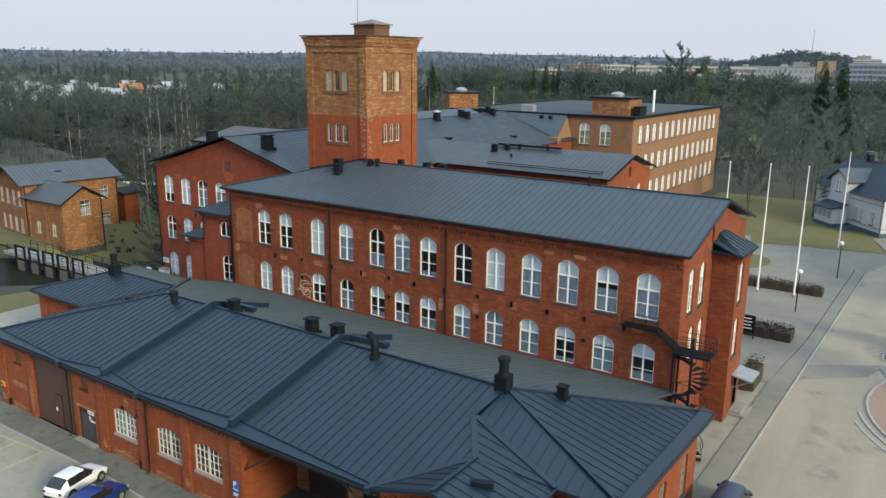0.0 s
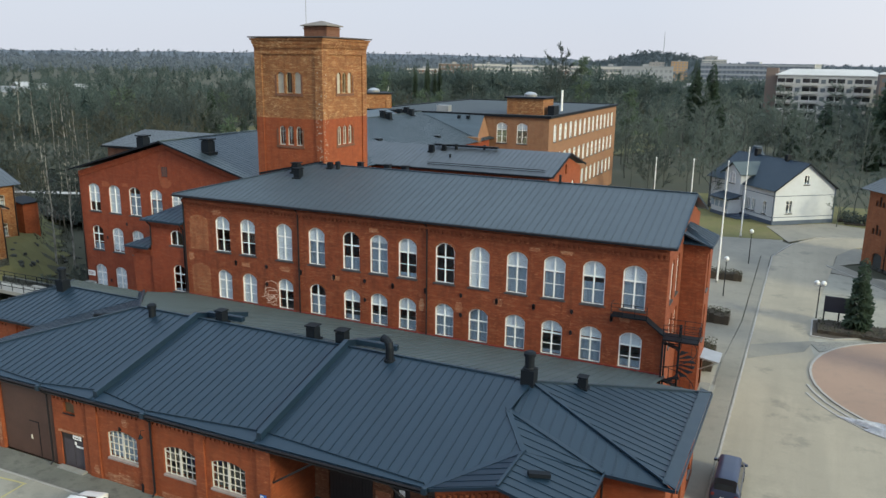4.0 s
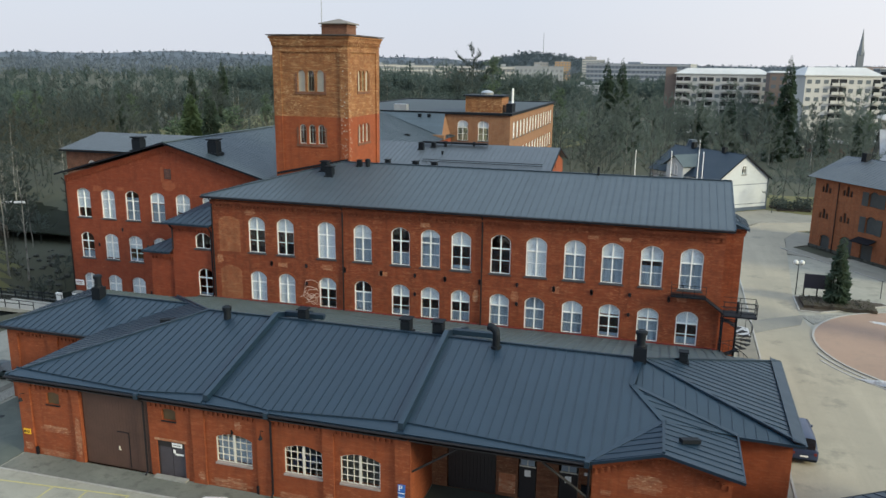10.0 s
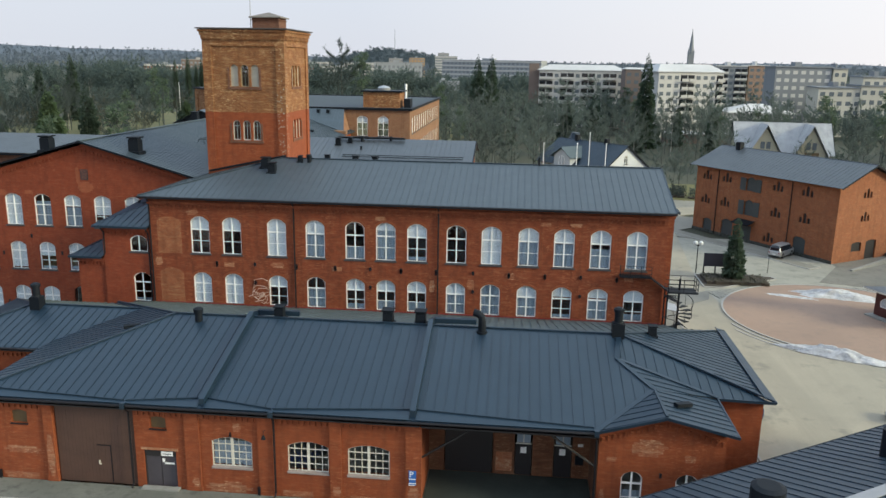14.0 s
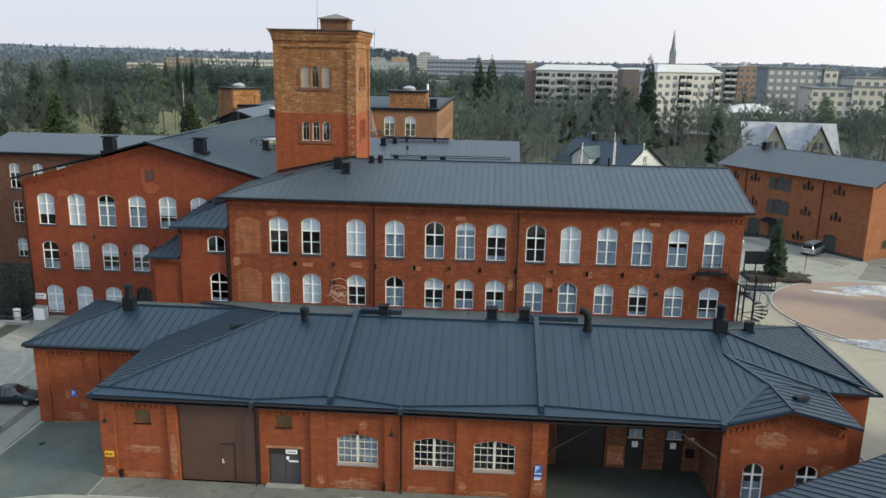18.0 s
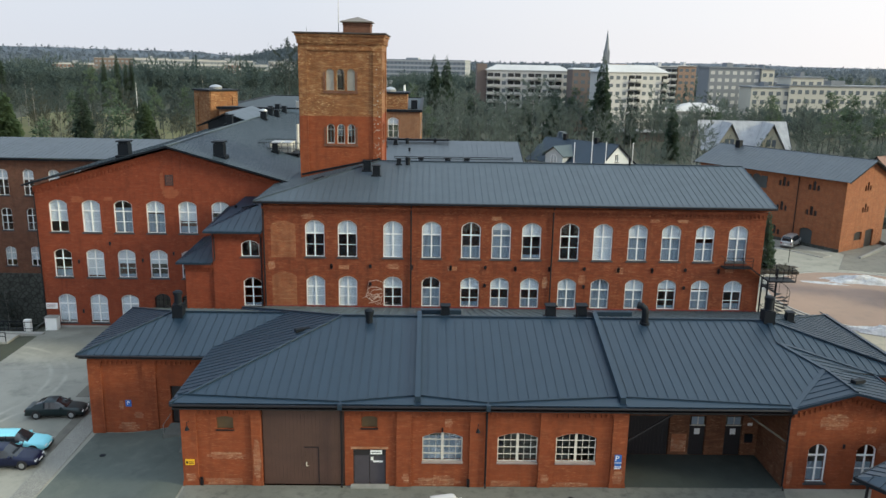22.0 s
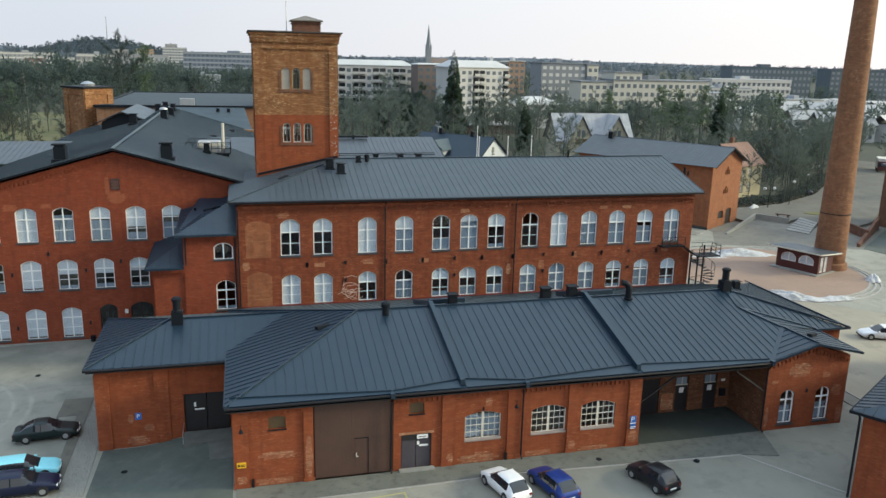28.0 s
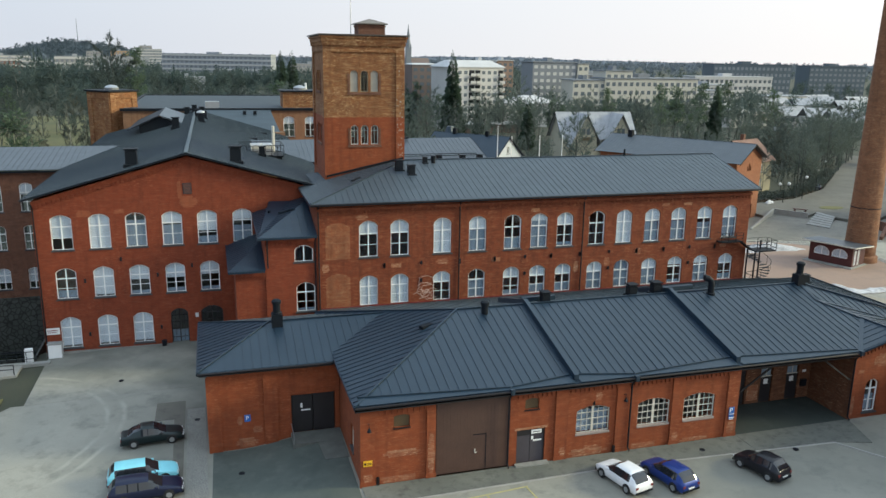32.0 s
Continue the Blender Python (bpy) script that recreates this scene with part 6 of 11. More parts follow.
bin_ = thing("litter_bin", -77.3, 61.2, -1.05, "small dark litter bin by the mill door", "bin")
part("body", MB().ring([(-77.3, 61.3, -1.05, 0.2, 0.2), (-77.3, 61.3, -0.2, 0.26, 0.26)], 10), BLACK_METAL, bin_)
lampw = part("wall_lamp", MB().box(-74.15, -73.85, GYF - 0.25, GYF - 0.003, 1.9, 2.3), LAMP_WHITE, gab)
downpipe(gab, GX0 + 0.15, GYF - 0.15, -1.0, 14.2)
GEZ, GRZ = 14.55, 18.72
groof = part("roof", MB().box(-74.2, -74.0, 61.2, 127, GRZ - 0.16, GRZ - 0.07), ROOF_GABLE, gab, "broad dark seamed metal roof")
seamed_roof(groof, [(-89.1, 61.2, GEZ), (-74.1, 61.2, GRZ), (-74.1, 128, GRZ), (-89.1, 128, GEZ)], (0, 1, 0), ROOF_GABLE)
seamed_roof(groof, [(-59.2, 61.2, GEZ), (-74.1, 61.2, GRZ), (-74.1, 128, GRZ), (-59.2, 128, GEZ)], (0, 1, 0), ROOF_GABLE)
part("verge", MB().bar((-89.0, 61.15, GEZ - 0.04), (-74.1, 61.15, GRZ - 0.04), 0.12, 0.18).bar((-74.1, 61.15, GRZ - 0.04), (-60.5, 61.15, GEZ + 0.32), 0.12, 0.18), BLACK_METAL, gab)
# pale sheet colour stands in for the wet highlight along the ridge
part("ridge_cap", MB().bar((-74.1, 61.2, GRZ + 0.05), (-74.1, 127.8, GRZ + 0.05), 0.35, 0.09), ROOF_PALE, gab, "ridge cap in a pale tone for its wet sheen")
lv = part("attic_louver", MB().box(-74.62, -73.78, GYF - 0.03, GYF - 0.004, 14.6, 15.72), DARK_DOOR, gab, "small weathered attic louver")
for i in range(7):
    part("louver_slat", MB().box(-74.55, -73.85, GYF - 0.06, GYF - 0.031, 14.68 + 0.145 * i, 14.77 + 0.145 * i), LOUVER, lv)
for k, (u0, u1, z0, z1) in enumerate(((-75.2, -74.7, 14.2, 15.9), (-75.2, -73.2, 13.3, 14.4), (-84.6, -83.0, 12.7, 13.3), (-81.2, -80.0, 12.9, 13.3))):
    brick_patch(gab, pose(0, GYF, 0), u0, u1, z0, z1, 420 + k, FADED_BRICK, "mortar_patch")
vent(gab, -79.3, 64.0, 17.4, "box", 1.5)
vent(gab, -69.4, 64.0, 17.5, "box", 1.5)
vent(gab, -76.3, 96, 18.3, "box", 1.3)
vent(gab, -73.0, 104, 18.45, "box", 1.2)
part("vent_cap", MB().ring([(-73.0, 104, 19.72, 0.62, 0.62), (-73.0, 104, 19.9, 0.55, 0.55), (-73.0, 104, 20.05, 0.2, 0.2)], 12), STEEL, gab, "pale metal vent hood")
vent(gab, -66.0, 76.5, 16.7, "box", 0.9)
hv = thing("rooftop_ventilator", -66.8, 80, 16.0, "white rooftop ventilation unit inside a railing", "ventilation unit")
part("platform", MB().box(-68.4, -63.3, 78, 83, 16.1, 16.25), BLACK_METAL, hv)
for x in (-68.2, -65.9, -63.6):
    part("platform_leg", MB().box(x - 0.1, x + 0.1, 78.2, 82.8, 14.9, 16.1), BLACK_METAL, hv)
part("casing", MB().box(-67.1, -64.5, 79, 82, 16.25, 17.0), STEEL, hv, "sheet-metal casing")
for x in (-67.1, -65.78):
    part("top_panel", MB().box(x, x + 1.26, 78.95, 82.05, 17.0, 17.42), CREAM, hv, "white top panel")
    part("grille", MB().box(x + 0.15, x + 1.11, 79.3, 81.7, 17.42, 17.46), STEEL, hv)
part("intake_duct", MB().box(-69.6, -68.7, 78.6, 79.6, 15.9, 16.8).box(-68.2, -67.4, 78.6, 79.3, 16.3, 16.9), BLACK_METAL, hv)
part("exhaust", MB().cyl(-64.2, 82.3, 16.2, 19.5, 0.18), CREAM, hv, "white exhaust pipe")
for i in range(8):
    x = -68.4 + 5.1 * i / 7
    for y in (78.05, 82.95):
        part("railing_post", MB().bar((x, y, 16.2), (x, y, 17.5), 0.06, 0.06), BLACK_METAL, hv)
for z in (16.8, 17.5):
    for y in (78.05, 82.95):
        part("railing_bar", MB().bar((-68.4, y, z), (-63.3, y, z), 0.06, 0.06), BLACK_METAL, hv)
    for x in (-68.4, -63.3):
        part("railing_bar", MB().bar((x, 78.05, z), (x, 82.95, z), 0.06, 0.06), BLACK_METAL, hv)
mon = part("roof_monitor", MB().box(-81.7, -76.1, 104.2, 122, 15.5, 17.85).slab([(-81.7, 104.2, 17.85), (-76.1, 104.2, 17.85), (-78.8, 104.2, 19.2)], 0.2, (0, 1, 0)), BLACK_METAL, gab, "raised black roof monitor")
# one roof in two tones: its western slope is blackened as the shaded side
part("monitor_roof", MB().slab([(-83.3, 103.6, 17.3), (-78.8, 103.6, 19.4), (-78.8, 122.5, 19.4), (-83.3, 122.5, 17.3)], 0.12), BLACK_METAL, mon, "metal monitor roof")
part("monitor_roof", MB().slab([(-74.9, 103.6, 18.0), (-78.8, 103.6, 19.41), (-78.8, 122.5, 19.41), (-74.9, 122.5, 18.0)], 0.12), ROOF_GABLE, mon, "metal monitor roof")
# two stair annexes in the corner
st = thing("stair_annex", -65, 58, -1, "red brick stair annex with lean-to metal roofs", "building")
put("wall", wall_mesh("wall", [(-67.5, -1), (-62.75, -1), (-62.75, 11.75), (-67.5, 11.75)], [arch(-64.85, -63.13, 9.45, 11.05, 0.42), arch(-64.76, -63.0, 4.6, 7.47, 0.45)], 0.4, GABLE_BRICK), st, pose(0, 52.62, 0), "red brick annex wall")
put("wall", wall_mesh("wall", [(-61.9, -1), (-52.62, -1), (-52.62, 11.75), (-61.9, 11.75)], [], 0.4, GABLE_BRICK), st, facing(-67.5, 0, 0, "west"))
window(st, facing(-63.99, 52.62, 9.45, "south"), 1.72, 1.6, 0.42, 2, (0.02,), WHITE, 0, 0, True, "window", 0.12, 0.09, True)
window(st, facing(-63.88, 52.62, 4.6, "south"), 1.76, 2.87, 0.45, 2, (0.34, 0.66), WHITE, 0, 0.08)
dentils(st, -67.5, -62.8, 52.62, 11.4, GABLE_BRICK, 0.36)
put("wall", wall_mesh("wall", [(-70.2, -1), (-67.5, -1), (-67.5, 8.7), (-70.2, 8.7)], [], 0.4, GABLE_BRICK), st, pose(0, 52.77, 0))
put("wall", wall_mesh("wall", [(-61.9, -1), (-52.77, -1), (-52.77, 8.7), (-61.9, 8.7)], [], 0.4, GABLE_BRICK), st, facing(-70.2, 0, 0, "west"))
dentils(st, -70.2, -67.5, 52.77, 8.35, GABLE_BRICK, 0.36)
sroof = part("roof", MB().slab([(-68.1, 52.02, 11.95), (-62.78, 52.02, 11.95), (-62.78, 61.8, 13.6), (-66.4, 61.8, 13.6)], 0.12), ROOF, st, "steep dark metal lean-to roof")
seamed_roof(sroof, [(-68.1, 52.02, 12.0), (-62.78, 52.02, 12.0), (-62.78, 59.8, 14.0)], (1, 0, 0), ROOF)
seamed_roof(sroof, [(-68.1, 52.02, 12.0), (-62.78, 59.8, 14.0), (-62.78, 61.8, 14.0), (-68.1, 61.8, 12.6)], (0, 1, 0), ROOF)
seamed_roof(sroof, [(-70.8, 52.22, 8.95), (-67.52, 52.22, 8.95), (-67.52, 58.2, 10.4)], (1, 0, 0), ROOF)
seamed_roof(sroof, [(-70.8, 52.22, 8.95), (-67.52, 58.2, 10.4), (-67.52, 61.8, 10.4), (-70.8, 61.8, 9.3)], (0, 1, 0), ROOF)
part("fascia", MB().box(-68.15, -62.8, 51.94, 52.04, 11.8, 11.98).box(-70.85, -67.55, 52.14, 52.24, 8.75, 8.93).bar((-68.12, 52.02, 11.9), (-68.12, 61.8, 12.5), 0.1, 0.18).bar((-70.82, 52.22, 8.85), (-70.82, 61.8, 9.2), 0.1, 0.18), ROOF, st)
part("snow_guard", MB().tube([(-65.8, 57.5, 13.2), (-64.9, 57.8, 13.35), (-64.2, 57.6, 13.5)], 0.08, 5), BLACK_METAL, st)
vent(st, -66.6, 58.5, 12.9, "round", 0.4)
downpipe(st, -67.3, 52.48, 9.0, 11.9)
downpipe(st, -62.95, 52.48, 4.6, 11.9)
# ---- tower ----
tow = thing("brick_tower", -56.4, 66.2, 0, "square brick tower, orange above and red below", "tower")
X0, X1, Y0, Y1 = -60.45, -52.35, 61.98, 70.4


def tower_band(z0, z1, mat, opens):
    for to, u0, u1, at in (("south", X0, X1, (0, Y0)), ("east", Y0, Y1, (X1, 0)), ("north", -X1, -X0, (0, Y1)), ("west", -Y1, -Y0, (X0, 0))):
        mid = (u0 + u1) / 2
        holes = []
        for zb, zt in opens:
            holes += [arch(mid + k * 1.05 - 0.40, mid + k * 1.05 + 0.40, zb, zt, 0.34) for k in (-1, 0, 1)]
        put("wall", wall_mesh("wall", [(u0, z0), (u1, z0), (u1, z1), (u0, z1)], holes, 0.5, mat), tow, facing(at[0], at[1], 0, to), "tower brickwork")
        for zb, zt in opens:
            for k in (-1, 0, 1):
                x, y = (mid + k * 1.05, at[1]) if to == "south" else (at[0], mid + k * 1.05) if to == "east" else (-(mid + k * 1.05), at[1]) if to == "north" else (at[0], -(mid + k * 1.05))
                if zb > 23 and k:
                    put("shutter", wall_mesh("shutter", arch(-0.40, 0.40, 0, zt - zb, 0.34), [], 0.05, SHUTTER), tow, facing(x, y, zb, to) @ pose(0, 0.16, 0), "pale closed window shutter")
                else:
                    window(tow, facing(x, y, zb, to), 0.80, zt - zb, 0.34, 2, (0.72,), TOWER_FRAME if zb > 23 else CREAM, 0.0, 0, False, "window", 0.16, 0.09, False)
            s = MB().box(mid - 1.75, mid + 1.75, -0.1, -0.003, zb - 0.28, zb - 0.05)
            s.box(mid - 1.7, mid - 1.52, -0.06, -0.003, zb - 0.05, zt - 0.3).box(mid + 1.52, mid + 1.7, -0.06, -0.003, zb - 0.05, zt - 0.3)
            part("window_surround", s, DARK_BRICK, tow, "", facing(at[0], at[1], 0, to))
        fm = facing(at[0], at[1], 0, to)
        e = 0.138 if to in ("south", "north") else 0.0
        for a, c in ((u0 - e, u0 + 0.75), (u1 - 0.75, u1 + e)):
            part("corner_pilaster", MB().box(a, c, -0.14, -0.002, z0 + (2.2 if z0 < 20 else 0), z1), mat, tow, "", fm)
        part("brick_band", MB().box(u0 + 0.75, u1 - 0.75, -0.139, -0.003, 28.5, z1) if z1 > 25 else MB().box(u0 - e, u1 + e, -0.139, -0.003, z0, z0 + 2.2), mat, tow, "", fm)


tower_band(22.0, 29.4, ORANGE_BRICK, [(24.55, 26.7)])
tower_band(14.0, 22.0, RED_BRICK, [(19.2, 21.2)])
cn = MB()
for i, (e, z0, z1) in enumerate(((0.22, 29.15, 29.5), (0.32, 29.5, 29.85), (0.45, 29.85, 30.05))):
    cn.box(X0 - e, X1 + e, Y0 - e, Y1 + e, z0, z1)
for i in range(34):
    t = (i + 0.2) / 34
    w = 0.13
    cn.box(X0 + t * (X1 - X0), X0 + t * (X1 - X0) + w, Y0 - 0.3, Y0 - 0.15, 29.1, 29.5).box(X1 + 0.15, X1 + 0.3, Y0 + t * (Y1 - Y0), Y0 + t * (Y1 - Y0) + w, 29.1, 29.5).box(X0 - 0.3, X0 - 0.15, Y0 + t * (Y1 - Y0), Y0 + t * (Y1 - Y0) + w, 29.1, 29.5)
part("cornice", cn, ORANGE_BRICK, tow, "corbelled orange brick cornice")
part("roof", MB().slab([(X0 - 0.6, Y0 - 0.6, 30.22), (X1 + 0.6, Y0 - 0.6, 30.22), (X1 + 0.6, Y1 + 0.6, 30.22), (X0 - 0.6, Y1 + 0.6, 30.22)], 0.12), plain("brown_roof_sheet", (0.055, 0.045, 0.040), 0.5), tow, "flat dark metal roof edge")
part("roof_hatch", MB().box(-56.4, -53.6, 64.9, 67.4, 30.2, 31.35).box(-56.5, -53.5, 64.8, 67.5, 31.1, 31.2), DARK_BRICK, tow, "small brick roof lantern")
part("hatch_cap", MB().ring([(-55.0, 66.15, 31.35, 2.35, 2.2), (-55.0, 66.15, 31.45, 2.35, 2.2), (-55.0, 66.15, 31.95, 0.05, 0.05)], 4, True, math.pi / 4), plain("weathered_cap", (0.17, 0.15, 0.13), 0.7), tow)
part("flagpole", MB().tube([(-57.0, 66.2, 30.2), (-57.0, 66.2, 37.5)], 0.05, 6, 0.02), STEEL, tow, "thin mast on the tower")
random.seed(8)
wp = MB()
for i in range(150):
    z = 17.2 + random.random() ** 1.5 * 9.5
    s = random.uniform(0.05, 0.15) * random.uniform(0.5, 1.0)
    d = abs(random.gauss(0, 0.38))
    if d > 0.72:
        continue
    if random.random() < 0.55:
        wp.box(X1 - d - s, X1 - d, Y0 - 0.146, Y0 - 0.142, z, z + s * random.uniform(0.4, 1.3))
    else:
        wp.box(X1 + 0.142, X1 + 0.146, Y0 + d, Y0 + d + s, z, z + s * random.uniform(0.4, 1.3))
tagged(part("lime_stain", wp, SHUTTER, tow, "pale lime stains down the tower corner"), kind="stuff")
for z, h in ((16.5, 6.5),):
    part("flashing", MB().bar((X0, Y0 - 0.2, 16.0), (X1, Y0 - 0.2, 17.75), 0.12, 0.2), BLACK_METAL, tow)

# ---- rear mill buildings ----
rear = thing("rear_mill", -50, 92, 0, "brick mill wing with a low seamed metal roof", "building")
put("wall", wall_mesh("wall", [(-59.9, 0), (-35.3, 0), (-35.3, 14.4), (-59.9, 14.4)], [arch(-57.5 + 3.0 * i, -55.9 + 3.0 * i, 9.4, 12.9, 0.45) for i in range(7)], 0.4, RED_BRICK), rear, pose(0, 85.2, 0))
for i in range(7):
    window(rear, facing(-56.7 + 3.0 * i, 85.2, 9.4, "south"), 1.6, 3.5, 0.45, 2, (0.34, 0.66), WHITE, 0.4)
put("wall", wall_mesh("wall", [(85.2, 0), (99.3, 0), (99.3, 14.3), (92.2, 16.3), (85.2, 14.3)], [arch(88.0, 89.4, 9.6, 12.8, 0.4), arch(91.5, 92.9, 9.6, 12.8, 0.4), arch(95.0, 96.4, 9.6, 12.8, 0.4), arch(91.8, 92.6, 14.0, 15.3, 0.2)], 0.4, RED_BRICK), rear, facing(-35.3, 0, 0, "east"), "orange-lit brick gable")
for y in (88.7, 92.2, 95.7):
    window(rear, facing(-35.3, y, 9.6, "east"), 1.4, 3.2, 0.4, 2, (0.34, 0.66), WHITE, 0.5)
rr = part("roof", MB().box(-66, -34.9, 92.15, 92.25, 16.5, 16.58), ROOF_FAR, rear, "grey seamed metal roof")
seamed_roof(rr, [(-66.5, 84.5, 14.6), (-34.7, 84.5, 14.6), (-34.7, 92.2, 16.75), (-66.5, 92.2, 16.75)], (1, 0, 0), ROOF_FAR)
seamed_roof(rr, [(-66.5, 99.9, 14.6), (-34.7, 99.9, 14.6), (-34.7, 92.2, 16.75), (-66.5, 92.2, 16.75)], (1, 0, 0), ROOF_FAR, joined=True)
part("verge", MB().bar((-34.7, 84.5, 14.5), (-34.7, 92.2, 16.65), 0.12, 0.25).bar((-34.7, 92.2, 16.65), (-34.7, 99.9, 14.5), 0.12, 0.25).box(-60, -34.7, 84.4, 84.52, 14.38, 14.56), BLACK_METAL, rear)
part("snow_rail", MB().tube([(-52, 85.6, 15.2), (-36, 85.6, 15.2)], 0.05, 5).tube([(-52, 85.4, 15.0), (-36, 85.4, 15.0)], 0.05, 5), BLACK_METAL, rear)
for x, y, k, s in ((-53.5, 89.8, "box", 0.9), (-52.0, 90.6, "box", 0.7), (-50.4, 91.0, "round", 0.8), (-50.0, 88.2, "round", 0.5), (-46.5, 91.6, "round", 0.6)):
    vent(rear, x, y, 16.75 - abs(y - 92.2) * 0.28, k, s)
part("roof_bridge", MB().bar((-53.8, 91.4, 16.9), (-44.5, 91.4, 16.9), 0.6, 0.25), BLACK_METAL, rear)
wing = thing("canal_mill", -101, 88, -3, "dark brick mill wing above a stone base", "building")
WXE = -107.8
wo = []
for i in range(8):
    x = -89.9 - 3.35 * i
    if x > WXE + 1.5:
        wo.append((x, 9.4, 3.5)), wo.append((x, 4.7, 3.05)), wo.append((x, -0.2, 2.7))
put("wall", wall_mesh("wall", [(WXE, -1.2), (GX0 - 0.01, -1.2), (GX0 - 0.01, 14.2), (WXE, 14.2)], [arch(x - 0.72, x + 0.72, z, z + h, 0.35) for x, z, h in wo], 0.5, DARK_BRICK), wing, pose(0, 84.0, 0), "dark brown brick wall")
for i, (x, z, h) in enumerate(wo):
    window(wing, facing(x, 84.0, z, "south"), 1.44, h, 0.35, 2, (0.34, 0.66), WHITE, (0.4, 0.0, 0.7)[i % 3], 0)
put("wall", wall_mesh("wall", [(-102, -4), (-84, -4), (-84, 14.2), (-102, 14.2)], [], 0.5, DARK_BRICK), wing, facing(WXE, 0, 0, "west"))
part("stone_base", MB().box(WXE - 0.1, GX0 - 0.02, 83.75, 84.4, -10.5, -1.2), STONE, wing, "rough field-stone base")
wr = part("roof", MB().box(-107, -80, 93.8, 94.0, 15.9, 16.0), ROOF_FAR, wing, "grey seamed hip roof")
seamed_roof(wr, [(WXE - 0.5, 83.4, 14.5), (-80, 83.4, 14.5), (-80, 93.9, 16.1), (-109.8, 93.9, 16.1)], (1, 0, 0), ROOF_FAR)
seamed_roof(wr, [(WXE - 3.6, 104.4, 14.5), (-80, 104.4, 14.5), (-80, 93.9, 16.1), (-109.8, 93.9, 16.1)], (1, 0, 0), ROOF_FAR, joined=True)
part("fascia", MB().box(WXE - 0.7, GX0 - 0.9, 83.3, 83.42, 14.15, 14.38), BLACK_METAL, wing)
flat = thing("flat_roofed_mill", -70, 154, 0, "tan brick mill block with long window rows", "building")
FZ = [(14.0, 17.2), (8.9, 12.0), (3.8, 6.9)]
FW = [131.9 + 3.42 * i for i in range(14)]
put("wall", wall_mesh("wall", [(128, 0), (180, 0), (180, 18.7), (128, 18.7)], [arch(y - 0.95, y + 0.95, a, b, 0.25) for y in FW for a, b in FZ], 0.5, TAN_BRICK), flat, facing(-49, 0, 0, "east"), "sunlit tan brick window wall")
for y in FW:
    for a, b in FZ:
        window(flat, facing(-49, y, a, "east"), 1.9, b - a, 0.25, 2, (0.34, 0.66), WHITE, 0.96)
put("wall", wall_mesh("wall", [(-86.2, 0), (-49, 0), (-49, 18.7), (-86.2, 18.7)], [arch(-58.9, -56.9, 13.7, 17.4, 0.5), arch(-55.0, -53.0, 13.7, 17.4, 0.5)], 0.5, TAN_BRICK), flat, pose(0, 128, 0), "tan brick end wall")
for x in (-57.9, -54.0):
    window(flat, facing(x, 128, 13.7, "south"), 2.0, 3.7, 0.5, 2, (0.34, 0.66), WHITE, 0.3)
put("wall", wall_mesh("wall", [(-180, 0), (-128, 0), (-128, 18.7), (-180, 18.7)], [], 0.5, TAN_BRICK), flat, facing(-86.2, 0, 0, "west"))
part("roof", MB().box(-86.4, -48.8, 127.8, 180.2, 18.5, 18.72), FLAT_ROOF, flat, "flat dark metal roof")
part("parapet", MB().box(-86.6, -48.6, 127.6, 128.2, 18.45, 18.9).box(-49.2, -48.6, 128.2, 180.4, 18.45, 18.9).box(-86.6, -86.0, 138.2, 180.4, 18.45, 18.9).box(-86.0, -49.2, 179.8, 180.4, 18.45, 18.9), BLACK_METAL, flat, "dark sheet-metal parapet")
for x0, x1, y0, y1, zt in ((-58.5, -51.5, 132, 138, 21.6),):
    bk = part("stair_head", MB().box(x0, x1, y0, y1, 18.6, zt), ORANGE_BRICK, flat, "orange brick stair head")
    part("stair_head_roof", MB().box(x0 - 0.4, x1 + 0.4, y0 - 0.4, y1 + 0.4, zt, zt + 0.28), BLACK_METAL, bk)
    c = ((x0 + x1) / 2, (y0 + y1) / 2)
    part("ventilator", MB().ring([(*c, zt + 0.28, 1.2, 1.2), (*c, zt + 0.7, 1.25, 1.25), (*c, zt + 1.0, 0.8, 0.8), (*c, zt + 1.15, 0.2, 0.2)], 14), STEEL, bk, "round metal ventilator")
bx, by = -88.35, 134.5
bk = part("stair_tower", MB().ring([(bx, by, 0, 4.05, 4.05), (bx, by, 21.5, 4.05, 4.05)], 4), ORANGE_BRICK, flat, "orange brick stair tower set cornerwise")
part("stair_tower_roof", MB().ring([(bx, by, 21.5, 4.6, 4.6), (bx, by, 21.8, 4.6, 4.6)], 4), BLACK_METAL, bk)
part("ventilator", MB().ring([(bx, by, 21.8, 1.2, 1.2), (bx, by, 22.2, 1.25, 1.25), (bx, by, 22.5, 0.8, 0.8), (bx, by, 22.65, 0.2, 0.2)], 14), STEEL, bk, "round metal ventilator")
for turn in (-45, 45):
    fm = pose(bx, by, 0, 0, 0, turn) @ pose(0, -2.87, 0)
    for a, c, z0, z1 in ((-2.85, -1.75, 8, 21.4), (1.75, 2.85, 8, 21.4), (-1.75, 1.75, 20.4, 21.4)):
        part("brick_pier", MB().box(a, c, -0.16, -0.003, z0, z1), ORANGE_BRICK, bk, "", fm)
part("roof_pipe", MB().cyl(-52.5, 147, 18.7, 22.8, 0.22), WHITE, flat)
part("plant_box", MB().box(-72.5, -70.0, 131, 132.5, 18.6, 19.9), STEEL, flat, "white rooftop plant box")
part("plant_box", MB().box(-50.8, -49.6, 132.5, 135.5, 18.6, 20.4), BLACK_METAL, flat)
